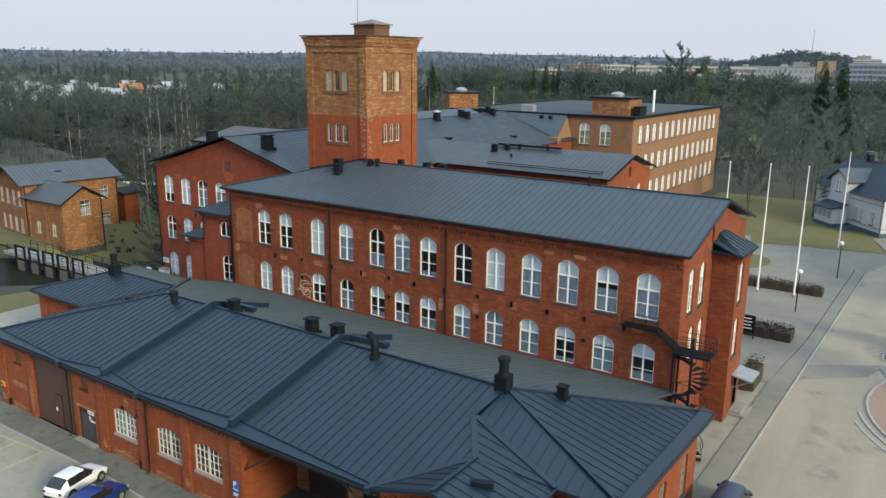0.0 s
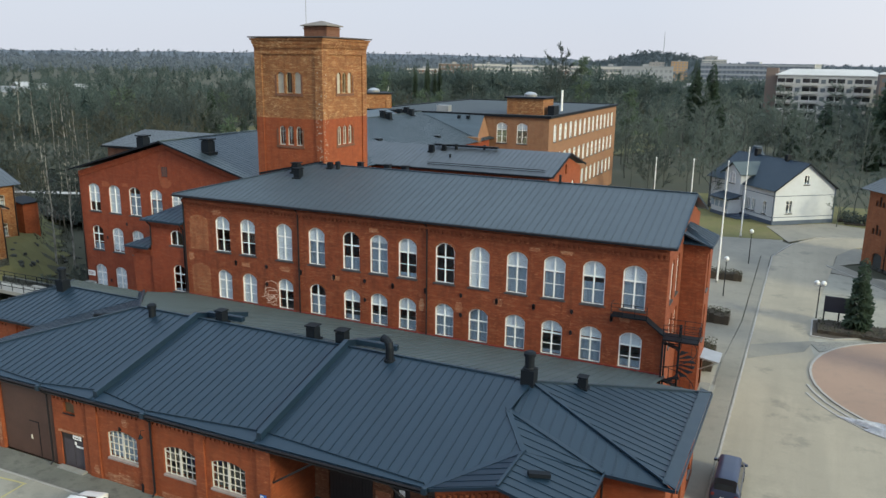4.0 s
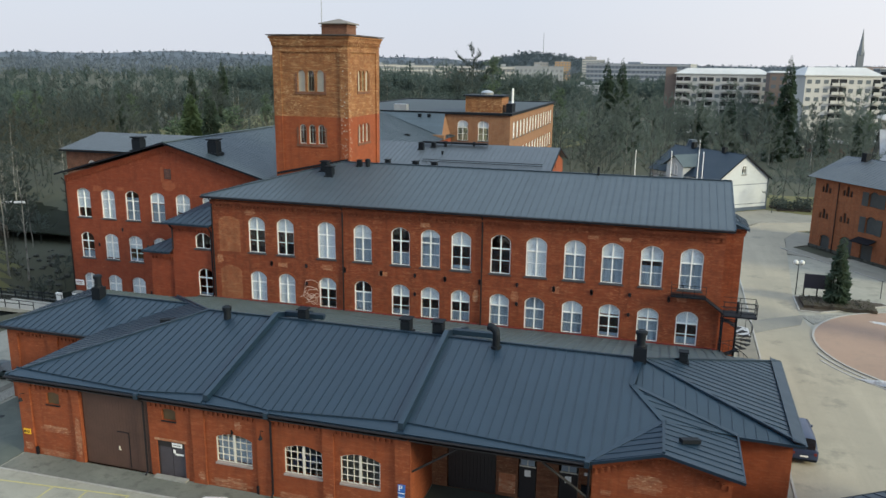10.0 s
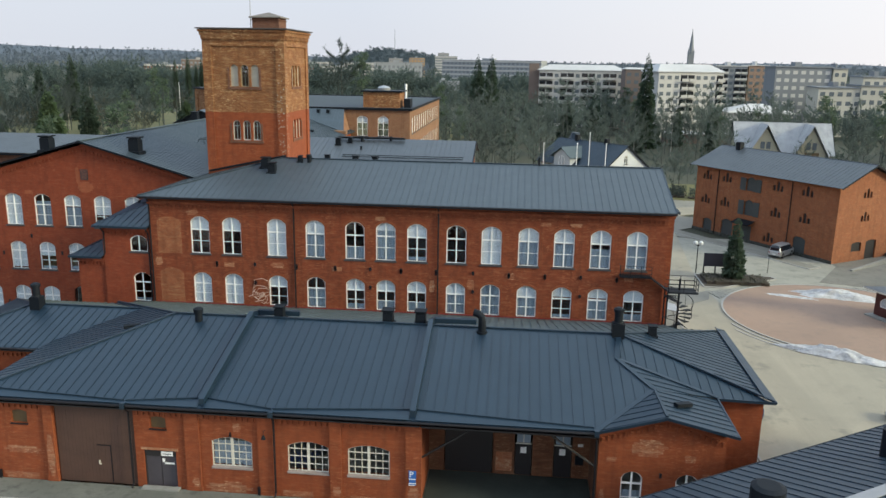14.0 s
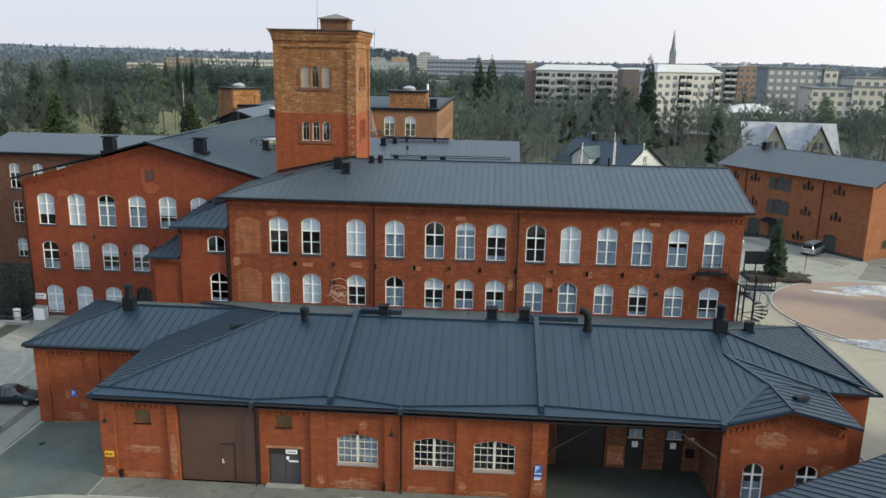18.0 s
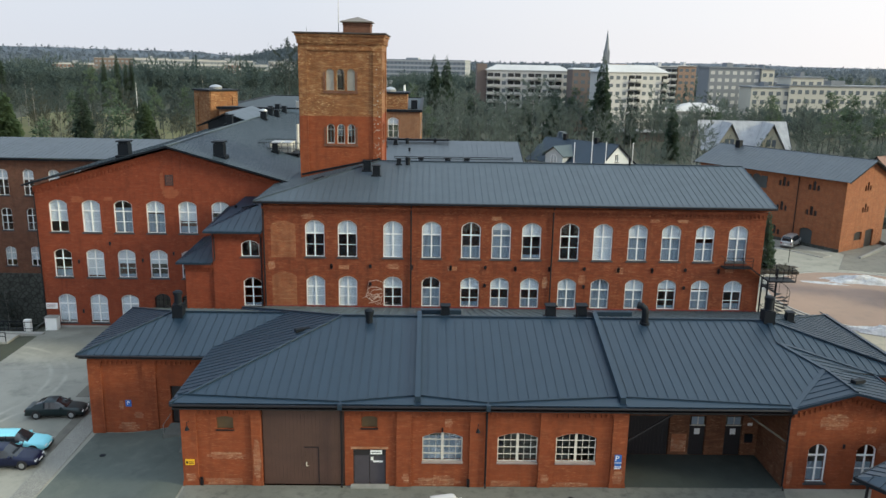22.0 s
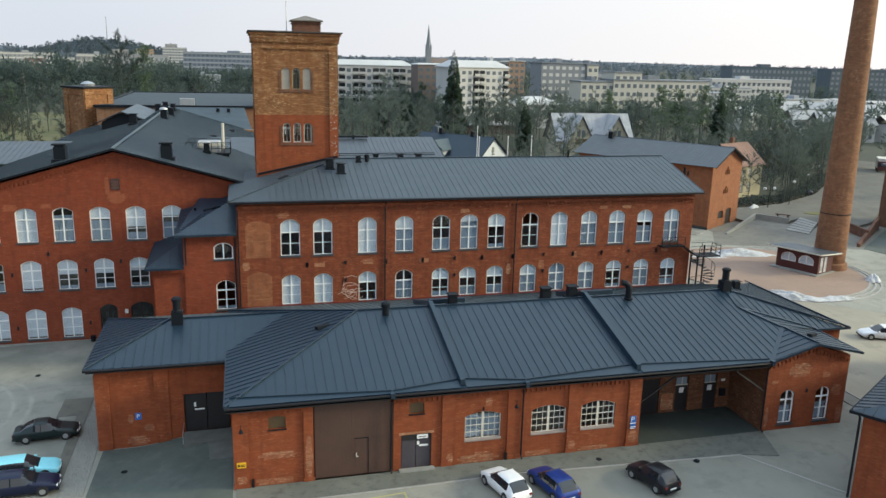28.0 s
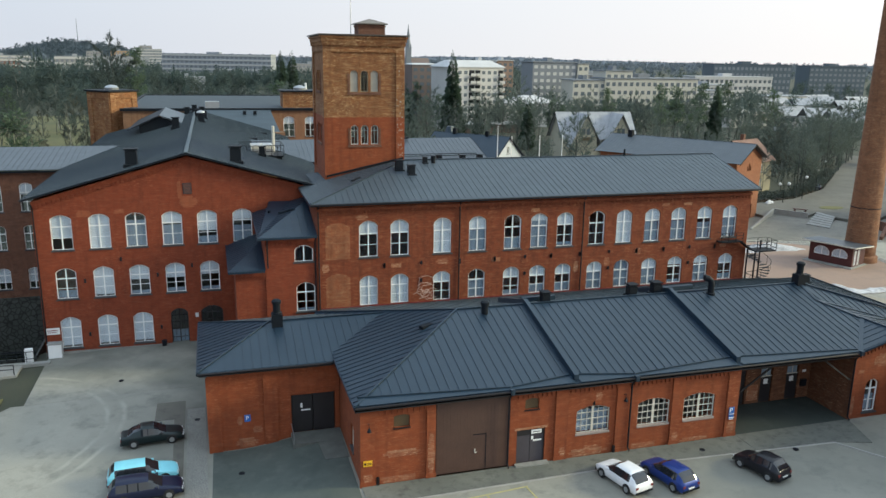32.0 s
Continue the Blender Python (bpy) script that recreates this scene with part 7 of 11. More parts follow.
seamed_roof(groof, [(-73.8, 127.5, 18.64), (-61.2, 127.55, 18.58), (-60.0, 121.5, 14.92)], (1, 0, 0), ROOF_GABLE, seam=0.02)
part("cheek_wall", MB().slab([(-60.15, 122.0, 14.5), (-60.2, 127.9, 14.5), (-61.3, 127.9, 18.4), (-60.2, 122.0, 14.9)], 0.3, (-1, 0, 0)), TAN_BRICK, gab, "tan brick cheek beside the roof slope")
part("ledge", MB().box(-61.6, -59.3, 120.4, 121.6, 14.3, 15.2), TAN_BRICK, gab)
for x, y in ((-73.6, 112), (-72.6, 112.4), (-75.4, 121.5), (-74.2, 121.8), (-73.0, 121.5)):
    vent(gab, x, y, 18.72 - abs(x + 74.1) * 0.28, "box", 1.1)
for x in (-65.8, -64.0):
    vent(gab, x, 126.6, 17.7, "box", 0.75)
part("roof_hatch", MB().box(-66.4, -65.4, 96.4, 97.4, 16.2, 16.62), BLACK_METAL, gab)
part("roof_hatch", MB().box(-63.9, -63.0, 112.0, 112.9, 15.5, 15.95), BLACK_METAL, gab)

# ---- chimney, plaza and street things ----
chim = thing("factory_chimney", 19.2, 71.3, 0.1, "tall round tapering brick factory chimney", "chimney")
lv = []
for i in range(26):
    z = 0.1 + 47.0 * i / 25
    r = 2.15 - 0.90 * i / 25
    lv.append((19.2, 71.3, z, r, r))
part("shaft", MB().ring(lv, 40), CHIMNEY_BRICK, chim, "", None, True)
part("foot", MB().ring([(19.2, 71.3, 0.05, 2.5, 2.5), (19.2, 71.3, 0.9, 2.45, 2.45), (19.2, 71.3, 1.1, 2.15, 2.15)], 40), CHIMNEY_BRICK, chim)
for z in (8.0,):
    r = 2.15 - 0.90 * z / 47 + 0.03
    part("iron_band", MB().ring([(19.2, 71.3, z, r, r), (19.2, 71.3, z + 0.12, r, r)], 40), BLACK_METAL, chim)
part("crown", MB().ring([(19.2, 71.3, 45.6, 1.30, 1.30), (19.2, 71.3, 46.2, 1.55, 1.55), (19.2, 71.3, 47.2, 1.55, 1.55)], 40), CHIMNEY_BRICK, chim)
kio = thing("kiosk", 15.0, 70.6, 0.1, "dark red wooden kiosk with a wide flat roof", "kiosk", "", -68.4)
KM = pose(11.9, 73.2, 0.1, 0, 0, -68.4)
part("floor", MB().box(-0.4, 6.6, -0.9, 4.0, 0, 0.15), CONCRETE, kio, "", KM)
put("wall", wall_mesh("wall", [(0, 0.15), (6.2, 0.15), (6.2, 2.75), (0, 2.75)], [arch(0.7, 2.9, 1.2, 2.45, 0.6), arch(3.3, 5.5, 1.2, 2.45, 0.6)], 0.1, DARK_WOOD), kio, KM, "dark red boarded wall")
put("wall", wall_mesh("wall", [(0, 0.15), (3.8, 0.15), (3.8, 2.75), (0, 2.75)], [arch(0.5, 1.2, 0.3, 2.4, 0), arch(1.5, 2.2, 0.3, 2.4, 0)], 0.1, DARK_WOOD), kio, KM @ pose(6.2, 0, 0, 0, 0, 90))
part("wall", MB().box(0, 6.2, 3.7, 3.8, 0.15, 2.75).box(0, 0.1, 0.1, 3.7, 0.15, 2.75), DARK_WOOD, kio, "", KM)
for u in (1.8, 4.4):
    window(kio, KM @ pose(u, 0, 1.2), 2.2, 1.25, 0.6, 2, (0.02,), WHITE, 1.0, 0, False, "window", 0.02, 0.09)
for v in (0.85, 1.85):
    window(kio, KM @ pose(6.2, v, 0.3, 0, 0, 90), 0.7, 2.1, 0, 2, (0.5,), WHITE, 0.6, 0, False, "window", 0.02, 0.07)
part("roof", MB().slab([(-0.8, -1.1, 3.25), (7.0, -1.1, 3.25), (7.0, 4.4, 2.85), (-0.8, 4.4, 2.85)], 0.16), ROOF_FAR, kio, "grey felt roof with a pale edge", KM)
part("fascia", MB().bar((-0.8, -1.13, 3.15), (7.0, -1.13, 3.15), 0.06, 0.16).bar((7.03, -1.1, 3.15), (7.03, 4.4, 2.75), 0.06, 0.16), CREAM, kio, "", KM)



def snow_heap(x, y, rx, ry, h, turn, seed):
    """A melting heap of dirty snow with an uneven surface."""
    mb, n, m2 = MB(), 44, 14
    rnd = random.Random(seed)
    off = rnd.random() * 50
    for j in range(m2 + 1):
        for i in range(n):
            a, q = 2 * math.pi * i / n, 1 - j / m2
            k = 1 + 0.5 * noise.noise((2 * math.cos(a) + off, 2 * math.sin(a), 0)) + 0.25 * noise.noise((6 * math.cos(a) + off, 6 * math.sin(a), 1))
            z = h * (1 - q ** 1.5) * (1 + 0.7 * noise.noise((3 * q * math.cos(a) + off, 3 * q * math.sin(a), 3))) + 0.3 * h * noise.noise((9 * q * math.cos(a) + off, 9 * q * math.sin(a), 5)) * (1 - q)
            mb.v.append((rx * q * k * math.cos(a), ry * q * k * math.sin(a), max(z, 0)))
    mb.f = [(j * n + i, j * n + (i + 1) % n, (j + 1) * n + (i + 1) % n, (j + 1) * n + i) for j in range(m2) for i in range(n)]
    ob = put("snow_heap", mb.mesh("snow_heap", SNOW, True), None, pose(x, y, level(x, y) + 0.1, 0, 0, turn))
    tagged(ob, "low melting heap of dirty snow on gravel", "snow", "snow heaps")


snow_heap(10.5, 80.2, 4.6, 1.5, 0.8, -12, 1)
snow_heap(5.0, 79.4, 3.0, 0.5, 0.15, -20, 2)
snow_heap(2.6, 59.2, 4.6, 1.0, 0.75, -30, 3)
snow_heap(8.8, 57.6, 2.6, 0.8, 0.35, -5, 6)
snow_heap(20.5, 64.2, 1.4, 1.0, 0.7, 30, 4)
snow_heap(37.0, 113.0, 2.6, 0.9, 0.9, 35, 5)
snow_heap(52, 200, 14, 5, 0.5, 20, 7)


def flagpole(x, y, h):
    fp = thing("flagpole", x, y, 0.05, "white tapered flagpole standing on open ground", "flagpole", "flagpoles")
    part("pole", MB().tube([(x, y, 0.05), (x, y, h)], 0.13, 10, 0.05), WHITE, fp)
    part("finial", MB().ring([(x, y, h, 0.05, 0.05), (x, y, h + 0.08, 0.11, 0.11), (x, y, h + 0.2, 0.03, 0.03)], 8), WHITE, fp)
    part("base", MB().cyl(x, y, 0.03, 0.3, 0.22), CONCRETE, fp)


for x, y, h in ((-25.2, 99.6, 15.9), (-20.4, 99.4, 16.0), (-16.2, 99.8, 16.0), (-15.8, 131.2, 14.9), (-139.6, 232.8, 19.3)):
    flagpole(x, y, h)


def leafy_box(x0, x1, y0, y1, z, h, count, seed, mat, name, label, category, size=0.12, core_top=(0.62, 0.85)):
    """A clipped hedge or low shrubs: a rough core and many small leaf blades."""
    rnd = random.Random(seed)
    hd = thing(name, (x0 + x1) / 2, (y0 + y1) / 2, z, label, category)
    core = MB()
    n = max(2, int((x1 - x0) / 0.5))
    for i in range(n):
        a, b = x0 + (x1 - x0) * i / n, x0 + (x1 - x0) * (i + 1) / n
        core.box(a, b, y0 + rnd.uniform(0.05, 0.25), y1 - rnd.uniform(0.05, 0.25), z, z + h * rnd.uniform(*core_top))
    part("stem_core", core, SOIL, hd)
    mb = MB()
    for i in range(count):
        x, y, zz = rnd.uniform(x0, x1), rnd.uniform(y0, y1), z + h * rnd.uniform(0.25, 1.05)
        d = Vector((rnd.uniform(-1, 1), rnd.uniform(-1, 1), rnd.uniform(-0.4, 1))).normalized() * size
        e = d.cross(Vector((rnd.uniform(-1, 1), rnd.uniform(-1, 1), rnd.uniform(-1, 1)))).normalized() * size * 0.5
        p = Vector((x, y, zz))
        mb.poly([p - e, p + d, p + e])
    f = part("foliage", mb, mat, hd)
    tagged(f, kind="stuff")


leafy_box(-24.5, -13.3, 101.3, 103.0, 0.05, 1.3, 2600, 11, EVERGREEN, "hedge", "low dark clipped hedge by the flagpoles", "hedge")
leafy_box(-17.9, -13.1, 81.8, 84.2, 0.05, 1.4, 1800, 12, EVERGREEN, "hedge", "low dark clipped hedge on the forecourt", "hedge")
leafy_box(-4.2, 3.6, 83.4, 87.6, 0.12, 0.5, 1600, 13, TWIG_RED, "shrub_bed", "low reddish bare shrubs in the bed", "shrubs", 0.16)
leafy_box(-14.4, -13.2, 66.8, 70.6, 0.05, 2.2, 900, 14, EVERGREEN, "shrub", "dark climbing shrub by the stair turret", "shrub")
sg = thing("forecourt_sign", -17.2, 80.9, 0.05, "black information board on posts by the hedge", "sign")
part("board", MB().box(-18.2, -16.4, 80.75, 80.85, 0.8, 2.6), BLACK_METAL, sg)
for i in range(4):
    part("lettering", MB().box(-18.0, -16.8 + 0.12 * (i % 2), 80.72, 80.748, 2.2 - 0.35 * i, 2.3 - 0.35 * i), WHITE, sg)
for x in (-18.1, -16.5):
    part("post", MB().box(x - 0.05, x + 0.05, 80.86, 80.96, 0.05, 2.5), BLACK_METAL, sg)
bs = thing("notice_board", -2.1, 88.2, 0.12, "dark blue notice board beside a small spruce", "sign")
part("board", MB().box(-3.7, -0.6, 88.15, 88.25, 1.3, 3.1), plain("navy_board", (0.012, 0.014, 0.03), 0.5), bs)
for x in (-3.6, -2.1, -0.7):
    part("post", MB().box(x - 0.07, x + 0.07, 88.26, 88.4, 0.1, 3.1), BLACK_METAL, bs)


def street_lamp(x, y, h, heads, label="pole lamp with pale globe heads beside the lane"):
    lp = thing("street_lamp", x, y, level(x, y), label, "lamp", "street lamps")
    z = level(x, y)
    part("pole", MB().tube([(x, y, z), (x, y, z + h)], 0.07, 8, 0.05), BLACK_METAL, lp)
    for dx in heads:
        part("arm", MB().bar((x, y, z + h - 0.1), (x + dx, y, z + h - 0.05), 0.05, 0.05), BLACK_METAL, lp)
        part("globe", MB().ring([(x + dx, y, z + h - 0.05, 0.12, 0.12), (x + dx, y, z + h + 0.12, 0.3, 0.3), (x + dx, y, z + h + 0.35, 0.3, 0.3), (x + dx, y, z + h + 0.52, 0.12, 0.12)], 12), LAMP_WHITE, lp, "", None, True)


street_lamp(-4.3, 89.5, 3.9, (-0.35, 0.35))
street_lamp(39.8, 112.6, 4.2, (-1.1, 1.1))
street_lamp(46.8, 115.2, 5.0, (0.6,))
street_lamp(58.0, 124.0, 5.0, (0.0,))
street_lamp(70.0, 135.0, 5.2, (0.0,))
street_lamp(88.0, 162.0, 5.6, (0.0,))
street_lamp(38.5, 79.0, 6.5, (0.0,))
street_lamp(-14.8, 93.5, 4.6, (0.0,))
street_lamp(-13.2, 112.5, 4.6, (0.0,))
bollard = thing("marker_post", 5.5, 90.8, level(5.5, 90.8), "thin dark marker post at the planting bed", "post")
part("pole", MB().tube([(5.5, 90.8, level(5.5, 90.8)), (5.5, 90.8, level(5.5, 90.8) + 2.3)], 0.045, 6, 0.04), BLACK_METAL, bollard)
# terrace, steps and ramp east of the plaza
ter = thing("terrace_steps", 30, 96, 0, "grey concrete terrace with broad steps and a ramp wall", "steps")
for i in range(6):
    k = i / 6
    a, b = Vector((30.5, 95.0)).lerp(Vector((39.3, 102.3)), k), Vector((32.0, 91.0)).lerp(Vector((39.0, 97.4)), k)
    c, d = Vector((39.3, 102.3)), Vector((39.0, 97.4))
    z = 0.1 + 0.09 * (i + 1)
    part("step", MB().slab([(a.x, a.y, z), (b.x, b.y, z), (d.x, d.y, z), (c.x, c.y, z)], z - 0.0), CONCRETE, ter)
part("ramp_wall", MB().slab([(17.6, 93.3, 0.0), (31.3, 104.6, 0.0), (31.3, 104.6, 1.1), (17.6, 93.3, 0.25)], 0.35, (-0.6, 0.8, 0)), CONCRETE, ter, "sloping concrete ramp wall")
part("ramp_wall", MB().slab([(31.3, 104.6, 0.0), (34.6, 99.5, 0.0), (34.6, 99.5, 1.1), (31.3, 104.6, 1.1)], 0.35, (0.8, 0.6, 0)), CONCRETE, ter)
part("bench", MB().bar((35.5, 104.6, 1.0), (37.3, 102.6, 1.0), 0.5, 0.12).bar((35.8, 104.3, 0.55), (35.8, 104.3, 1.0), 0.1, 0.3).bar((37.0, 102.9, 0.55), (37.0, 102.9, 1.0), 0.1, 0.3), DARK_WOOD, ter)
part("dark_wall", MB().slab([(41.0, 92.0, 0), (39.4, 86.1, 0), (39.4, 86.1, 1.6), (41.0, 92.0, 1.6)], 0.4, (1, 0, 0)), DARK_BRICK, ter, "dark brick retaining wall")
part("parapet", MB().slab([(33.8, 81.3, 0), (48.9, 93.5, 0), (48.9, 93.5, 2.2), (33.8, 81.3, 0.6)], 0.5, (-0.63, 0.78, 0)), DARK_BRICK, ter, "dark parapet climbing with the lane")


# ---- neighbouring houses ----
def house(name, label, category, x, y, turn, *rest):
    """A gabled house: the base corner at x, y; its length along local x, its width along local y."""
    h = thing(name, x, y, level(x, y), label, category, "", turn)
    m = pose(x, y, level(x, y), 0, 0, turn)
    return h, m


def house_shell(h, m, length, width, wall_h, rise, wall_mat, roof_mat, holes_front=(), holes_left=(), holes_right=(), over=0.6, width_panel=0.7):
    """Four walls and a gabled roof. The front looks to local -y; the left and right ends are gables."""
    put("wall", wall_mesh("wall", [(0, 0), (length, 0), (length, wall_h), (0, wall_h)], [arch(*q) for q in holes_front], 0.4, wall_mat), h, m)
    put("wall", wall_mesh("wall", [(0, 0), (length, 0), (length, wall_h), (0, wall_h)], [], 0.4, wall_mat), h, m @ pose(length, width, 0, 0, 0, 180))
    g = [(0, 0), (width, 0), (width, wall_h), (width / 2, wall_h + rise), (0, wall_h)]
    put("wall", wall_mesh("wall", g, [arch(*q) for q in holes_right], 0.4, wall_mat), h, m @ pose(length, 0, 0, 0, 0, 90), "gable wall")
    put("wall", wall_mesh("wall", g, [arch(*q) for q in holes_left], 0.4, wall_mat), h, m @ pose(0, width, 0, 0, 0, -90), "gable wall")
    s = rise / (width / 2)
    e = wall_h - over * s + 0.18
    t = wall_h + rise + 0.18
    rf = part("roof", MB().box(-over, length + over, width / 2 - 0.06, width / 2 + 0.06, t - 0.02, t + 0.06), roof_mat, h, "pitched metal roof", m)
    R = lambda p: m @ Vector(p)
    for y0 in (-over, width + over):
        seamed_roof(rf, [R((-over, y0, e)), R((length + over, y0, e)), R((length + over, width / 2, t)), R((-over, width / 2, t))], R((1, 0, 0)) - R((0, 0, 0)), roof_mat, width_panel)
    for x0 in (-over, length + over):
        b = MB()
        b.bar((x0, -over, e - 0.12), (x0, width / 2, t - 0.12), 0.1, 0.22).bar((x0, width / 2, t - 0.12), (x0, width + over, e - 0.12), 0.1, 0.22)
        part("barge_board", b, BLACK_METAL, h, "", m)
    return rf


ware, WM = house("brick_warehouse", "three-storey red brick warehouse with shuttered hoist doors", "building", 1.55, 119.9, -57.2, 0, 0, 0, 0, None, None)
WL, WW = 27.0, 12.4
trip = []
for u, rows in ((2.4, (4.9, 8.9)), (6.6, (5.0, 9.0)), (16.6, (5.0, 9.0)), (21.8, (5.0, 9.0))):
    for z in rows:
        trip.append((u, z))
trip.append((15.8, 0.9))
fr_holes = []
for u, z in trip:
    fr_holes += [(u - 0.95, u - 0.45, z, z + 0.9, 0.2), (u - 0.28, u + 0.28, z, z + 1.5, 0.26), (u + 0.45, u + 0.95, z, z + 0.9, 0.2)]
doors_w = [(2.2, 4.2, 0, 2.4, 0.3), (6.2, 8.6, 0, 3.0, 0.5), (10.2, 12.4, 0.3, 2.7, 0), (20.2, 22.4, 0, 2.9, 0.4), (10.6, 12.4, 4.3, 6.8, 0.5), (10.6, 12.4, 8.2, 10.4, 0.5)]
gw = [(6.2, 2.6), (6.2, 5.8), (6.2, 9.2)]
rt_holes = []
for u, z in gw[1:]:
    rt_holes += [(u - 0.95, u - 0.45, z, z + 0.9, 0.2), (u - 0.28, u + 0.28, z, z + 1.4, 0.26), (u + 0.45, u + 0.95, z, z + 0.9, 0.2)]
rt_holes += [(4.0, 6.2, 1.4, 2.8, 0.2), (7.2, 9.6, 0.0, 2.9, 0.2)]
house_shell(ware, WM, WL, WW, 11.3, 2.6, WAREHOUSE_BRICK, ROOF_FAR, fr_holes + doors_w, (), rt_holes, 0.9)
for (a, b, z0, z1, r) in fr_holes:
    put("shutter", wall_mesh("shutter", arch(a, b, z0, z1, r), [], 0.05, DARK_DOOR), ware, WM @ pose(0, 0.2, 0), "dark narrow window shutter")
for (a, b, z0, z1, r) in rt_holes:
    put("shutter", wall_mesh("shutter", arch(a, b, z0, z1, r), [], 0.05, DARK_DOOR), ware, WM @ pose(WL, 0, 0, 0, 0, 90) @ pose(0, 0.2, 0))
GREEN_GREY = plain("grey_green_door", (0.05, 0.06, 0.062), 0.6, vary=0.25)
for (a, b, z0, z1, r) in doors_w:
    put("door", wall_mesh("door", arch(a, b, z0, z1, r), [], 0.06, GREEN_GREY), ware, WM @ pose(0, 0.22, 0), "grey-green boarded door")
    if z0 > 4:
        part("open_shutter", MB().box(a - 1.15, a - 0.05, -0.1, -0.03, z0, z1 - 0.2).box(b + 0.05, b + 1.15, -0.1, -0.03, z0, z1 - 0.2), GREEN_GREY, ware, "open grey-green hoist shutters", WM)
part("entrance_canopy", MB().slab([(9.6, -0.02, 3.6), (13.0, -0.02, 3.6), (13.0, -1.6, 3.1), (9.6, -1.6, 3.1)], 0.12), BLACK_METAL, ware, "", WM)
part("downpipe", MB().tube([(4.9, -0.12, 0.1), (4.9, -0.12, 11.0)], 0.07, 6), PIPE, ware, "", WM)
part("downpipe", MB().tube([(19.2, -0.12, 0.1), (19.2, -0.12, 11.0)], 0.07, 6), PIPE, ware, "", WM)
part("eave_corbel", MB().box(0, WL, -0.2, -0.002, 10.8, 11.25), WAREHOUSE_BRICK, ware, "", WM)
part("roof_chimney", MB().box(3.0, 3.9, 5.2, 6.1, 12.5, 15.0), BLACK_METAL, ware, "", WM)
part("plinth", MB().box(-0.05, WL + 0.05, -0.08, -0.003, 0, 0.5), STONE, ware, "", WM)
sheet("street_corner", [(-2.4, 112.5), (-1.4, 124), (1.3, 131), (5, 129), (1.5, 120.2), (-1.2, 117.5), (-1.0, 114), (0.5, 111)], 0.06, PAVING_PALE, "pale worn paving at the street corner", "pavement")
sheet("warehouse_walk", [(-1.0, 117.5), (13.8, 95.0), (12.0, 93.8), (-2.8, 116.3)], 0.08, PAVING_PALE, "pale paved walk beside the warehouse", "pavement", 400)
kerb("warehouse_kerb", [(-2.9, 117.0), (-2.8, 116.2), (12.0, 93.7), (14.0, 95.0)], 0.1)

white, HM = house("white_wooden_house", "white boarded wooden house with a dark metal roof", "house", -24.4, 159.8, -50.3, 0, 0, 0, 0, None, None)
HM = pose(-24.4, 159.8, 0, 0, 0, -50.3)
WIN_F = [(12.3, 13.3, 1.7, 4.0, 0), (13.8, 14.8, 1.7, 4.0, 0), (17.0, 18.0, 1.7, 4.0, 0), (4.0, 5.0, 1.7, 4.0, 0)]
WIN_R = [(2.6, 4.0, 2.0, 4.4, 0), (5.9, 7.1, 7.2, 9.0, 0.4)]
house_shell(white, HM, 20.0, 12.9, 6.4, 4.5, HOUSE_WHITE, ROOF, WIN_F, (), WIN_R, 0.5)
for a, b, z0, z1, r in WIN_F:
    window(white, HM @ pose((a + b) / 2, 0, z0), b - a, z1 - z0, r, 2, (0.68,), WHITE, 0, 0.3, True, "window", 0.05)
for a, b, z0, z1, r in WIN_R:
    window(white, HM @ pose(20.0, 0, 0, 0, 0, 90) @ pose((a + b) / 2, 0, z0), b - a, z1 - z0, r, 2, (0.68,), WHITE, 0, 0.2, True, "window", 0.05)
BLUE_GREY = plain("blue_grey_trim", (0.06, 0.085, 0.13), 0.6, vary=0.15)
part("base_band", MB().box(-0.06, 20.06, -0.06, 12.96, 0, 0.75), BLUE_GREY, white, "blue-grey painted base", HM)
part("belt_board", MB().box(-0.04, 20.04, -0.04, 12.94, 1.35, 1.45).box(-0.04, 20.04, -0.04, 12.94, 5.2, 5.3), BLUE_GREY, white, "", HM)
for u, v in ((-0.05, -0.05), (19.9, -0.05), (19.9, 12.8)):
    part("corner_board", MB().box(u, u + 0.18, v, v + 0.18, 0, 6.4), BLUE_GREY, white, "", HM)
cg = part("cross_gable", MB().slab([(6.0, -0.8, 0.7), (11.0, -0.8, 0.7), (11.0, -0.8, 8.2), (8.5, -0.8, 9.8), (6.0, -0.8, 8.2)], 5.6, (0, 1, 0)), HOUSE_WHITE, white, "white gabled dormer with an arched window", HM)
part("dormer_roof", MB().slab([(5.4, -1.3, 8.0), (8.5, -1.3, 10.1), (8.5, 5.0, 10.1), (5.4, 5.0, 8.0)], 0.15).slab([(11.6, -1.3, 8.0), (8.5, -1.3, 10.1), (8.5, 5.0, 10.1), (11.6, 5.0, 8.0)], 0.15), ROOF_PALE, cg, "pale metal dormer roof", HM)
window(white, HM @ pose(8.5, -0.83, 6.0), 1.8, 2.3, 0.8, 2, (0.5,), WHITE, 0, 0, True, "window", -0.05)
part("veranda", MB().box(6.2, 11.6, -3.4, -0.85, 0.7, 3.3), HOUSE_WHITE, white, "small glazed veranda", HM)
part("veranda_base", MB().box(6.1, 11.7, -3.5, -0.85, 0.0, 0.7), BLUE_GREY, white, "", HM)
part("entrance_steps", MB().box(11.9, 13.6, -2.6, -0.07, 0, 0.5).box(11.9, 14.2, -3.2, -0.07, 0, 0.25), BLUE_GREY, white, "blue-grey painted steps", HM)
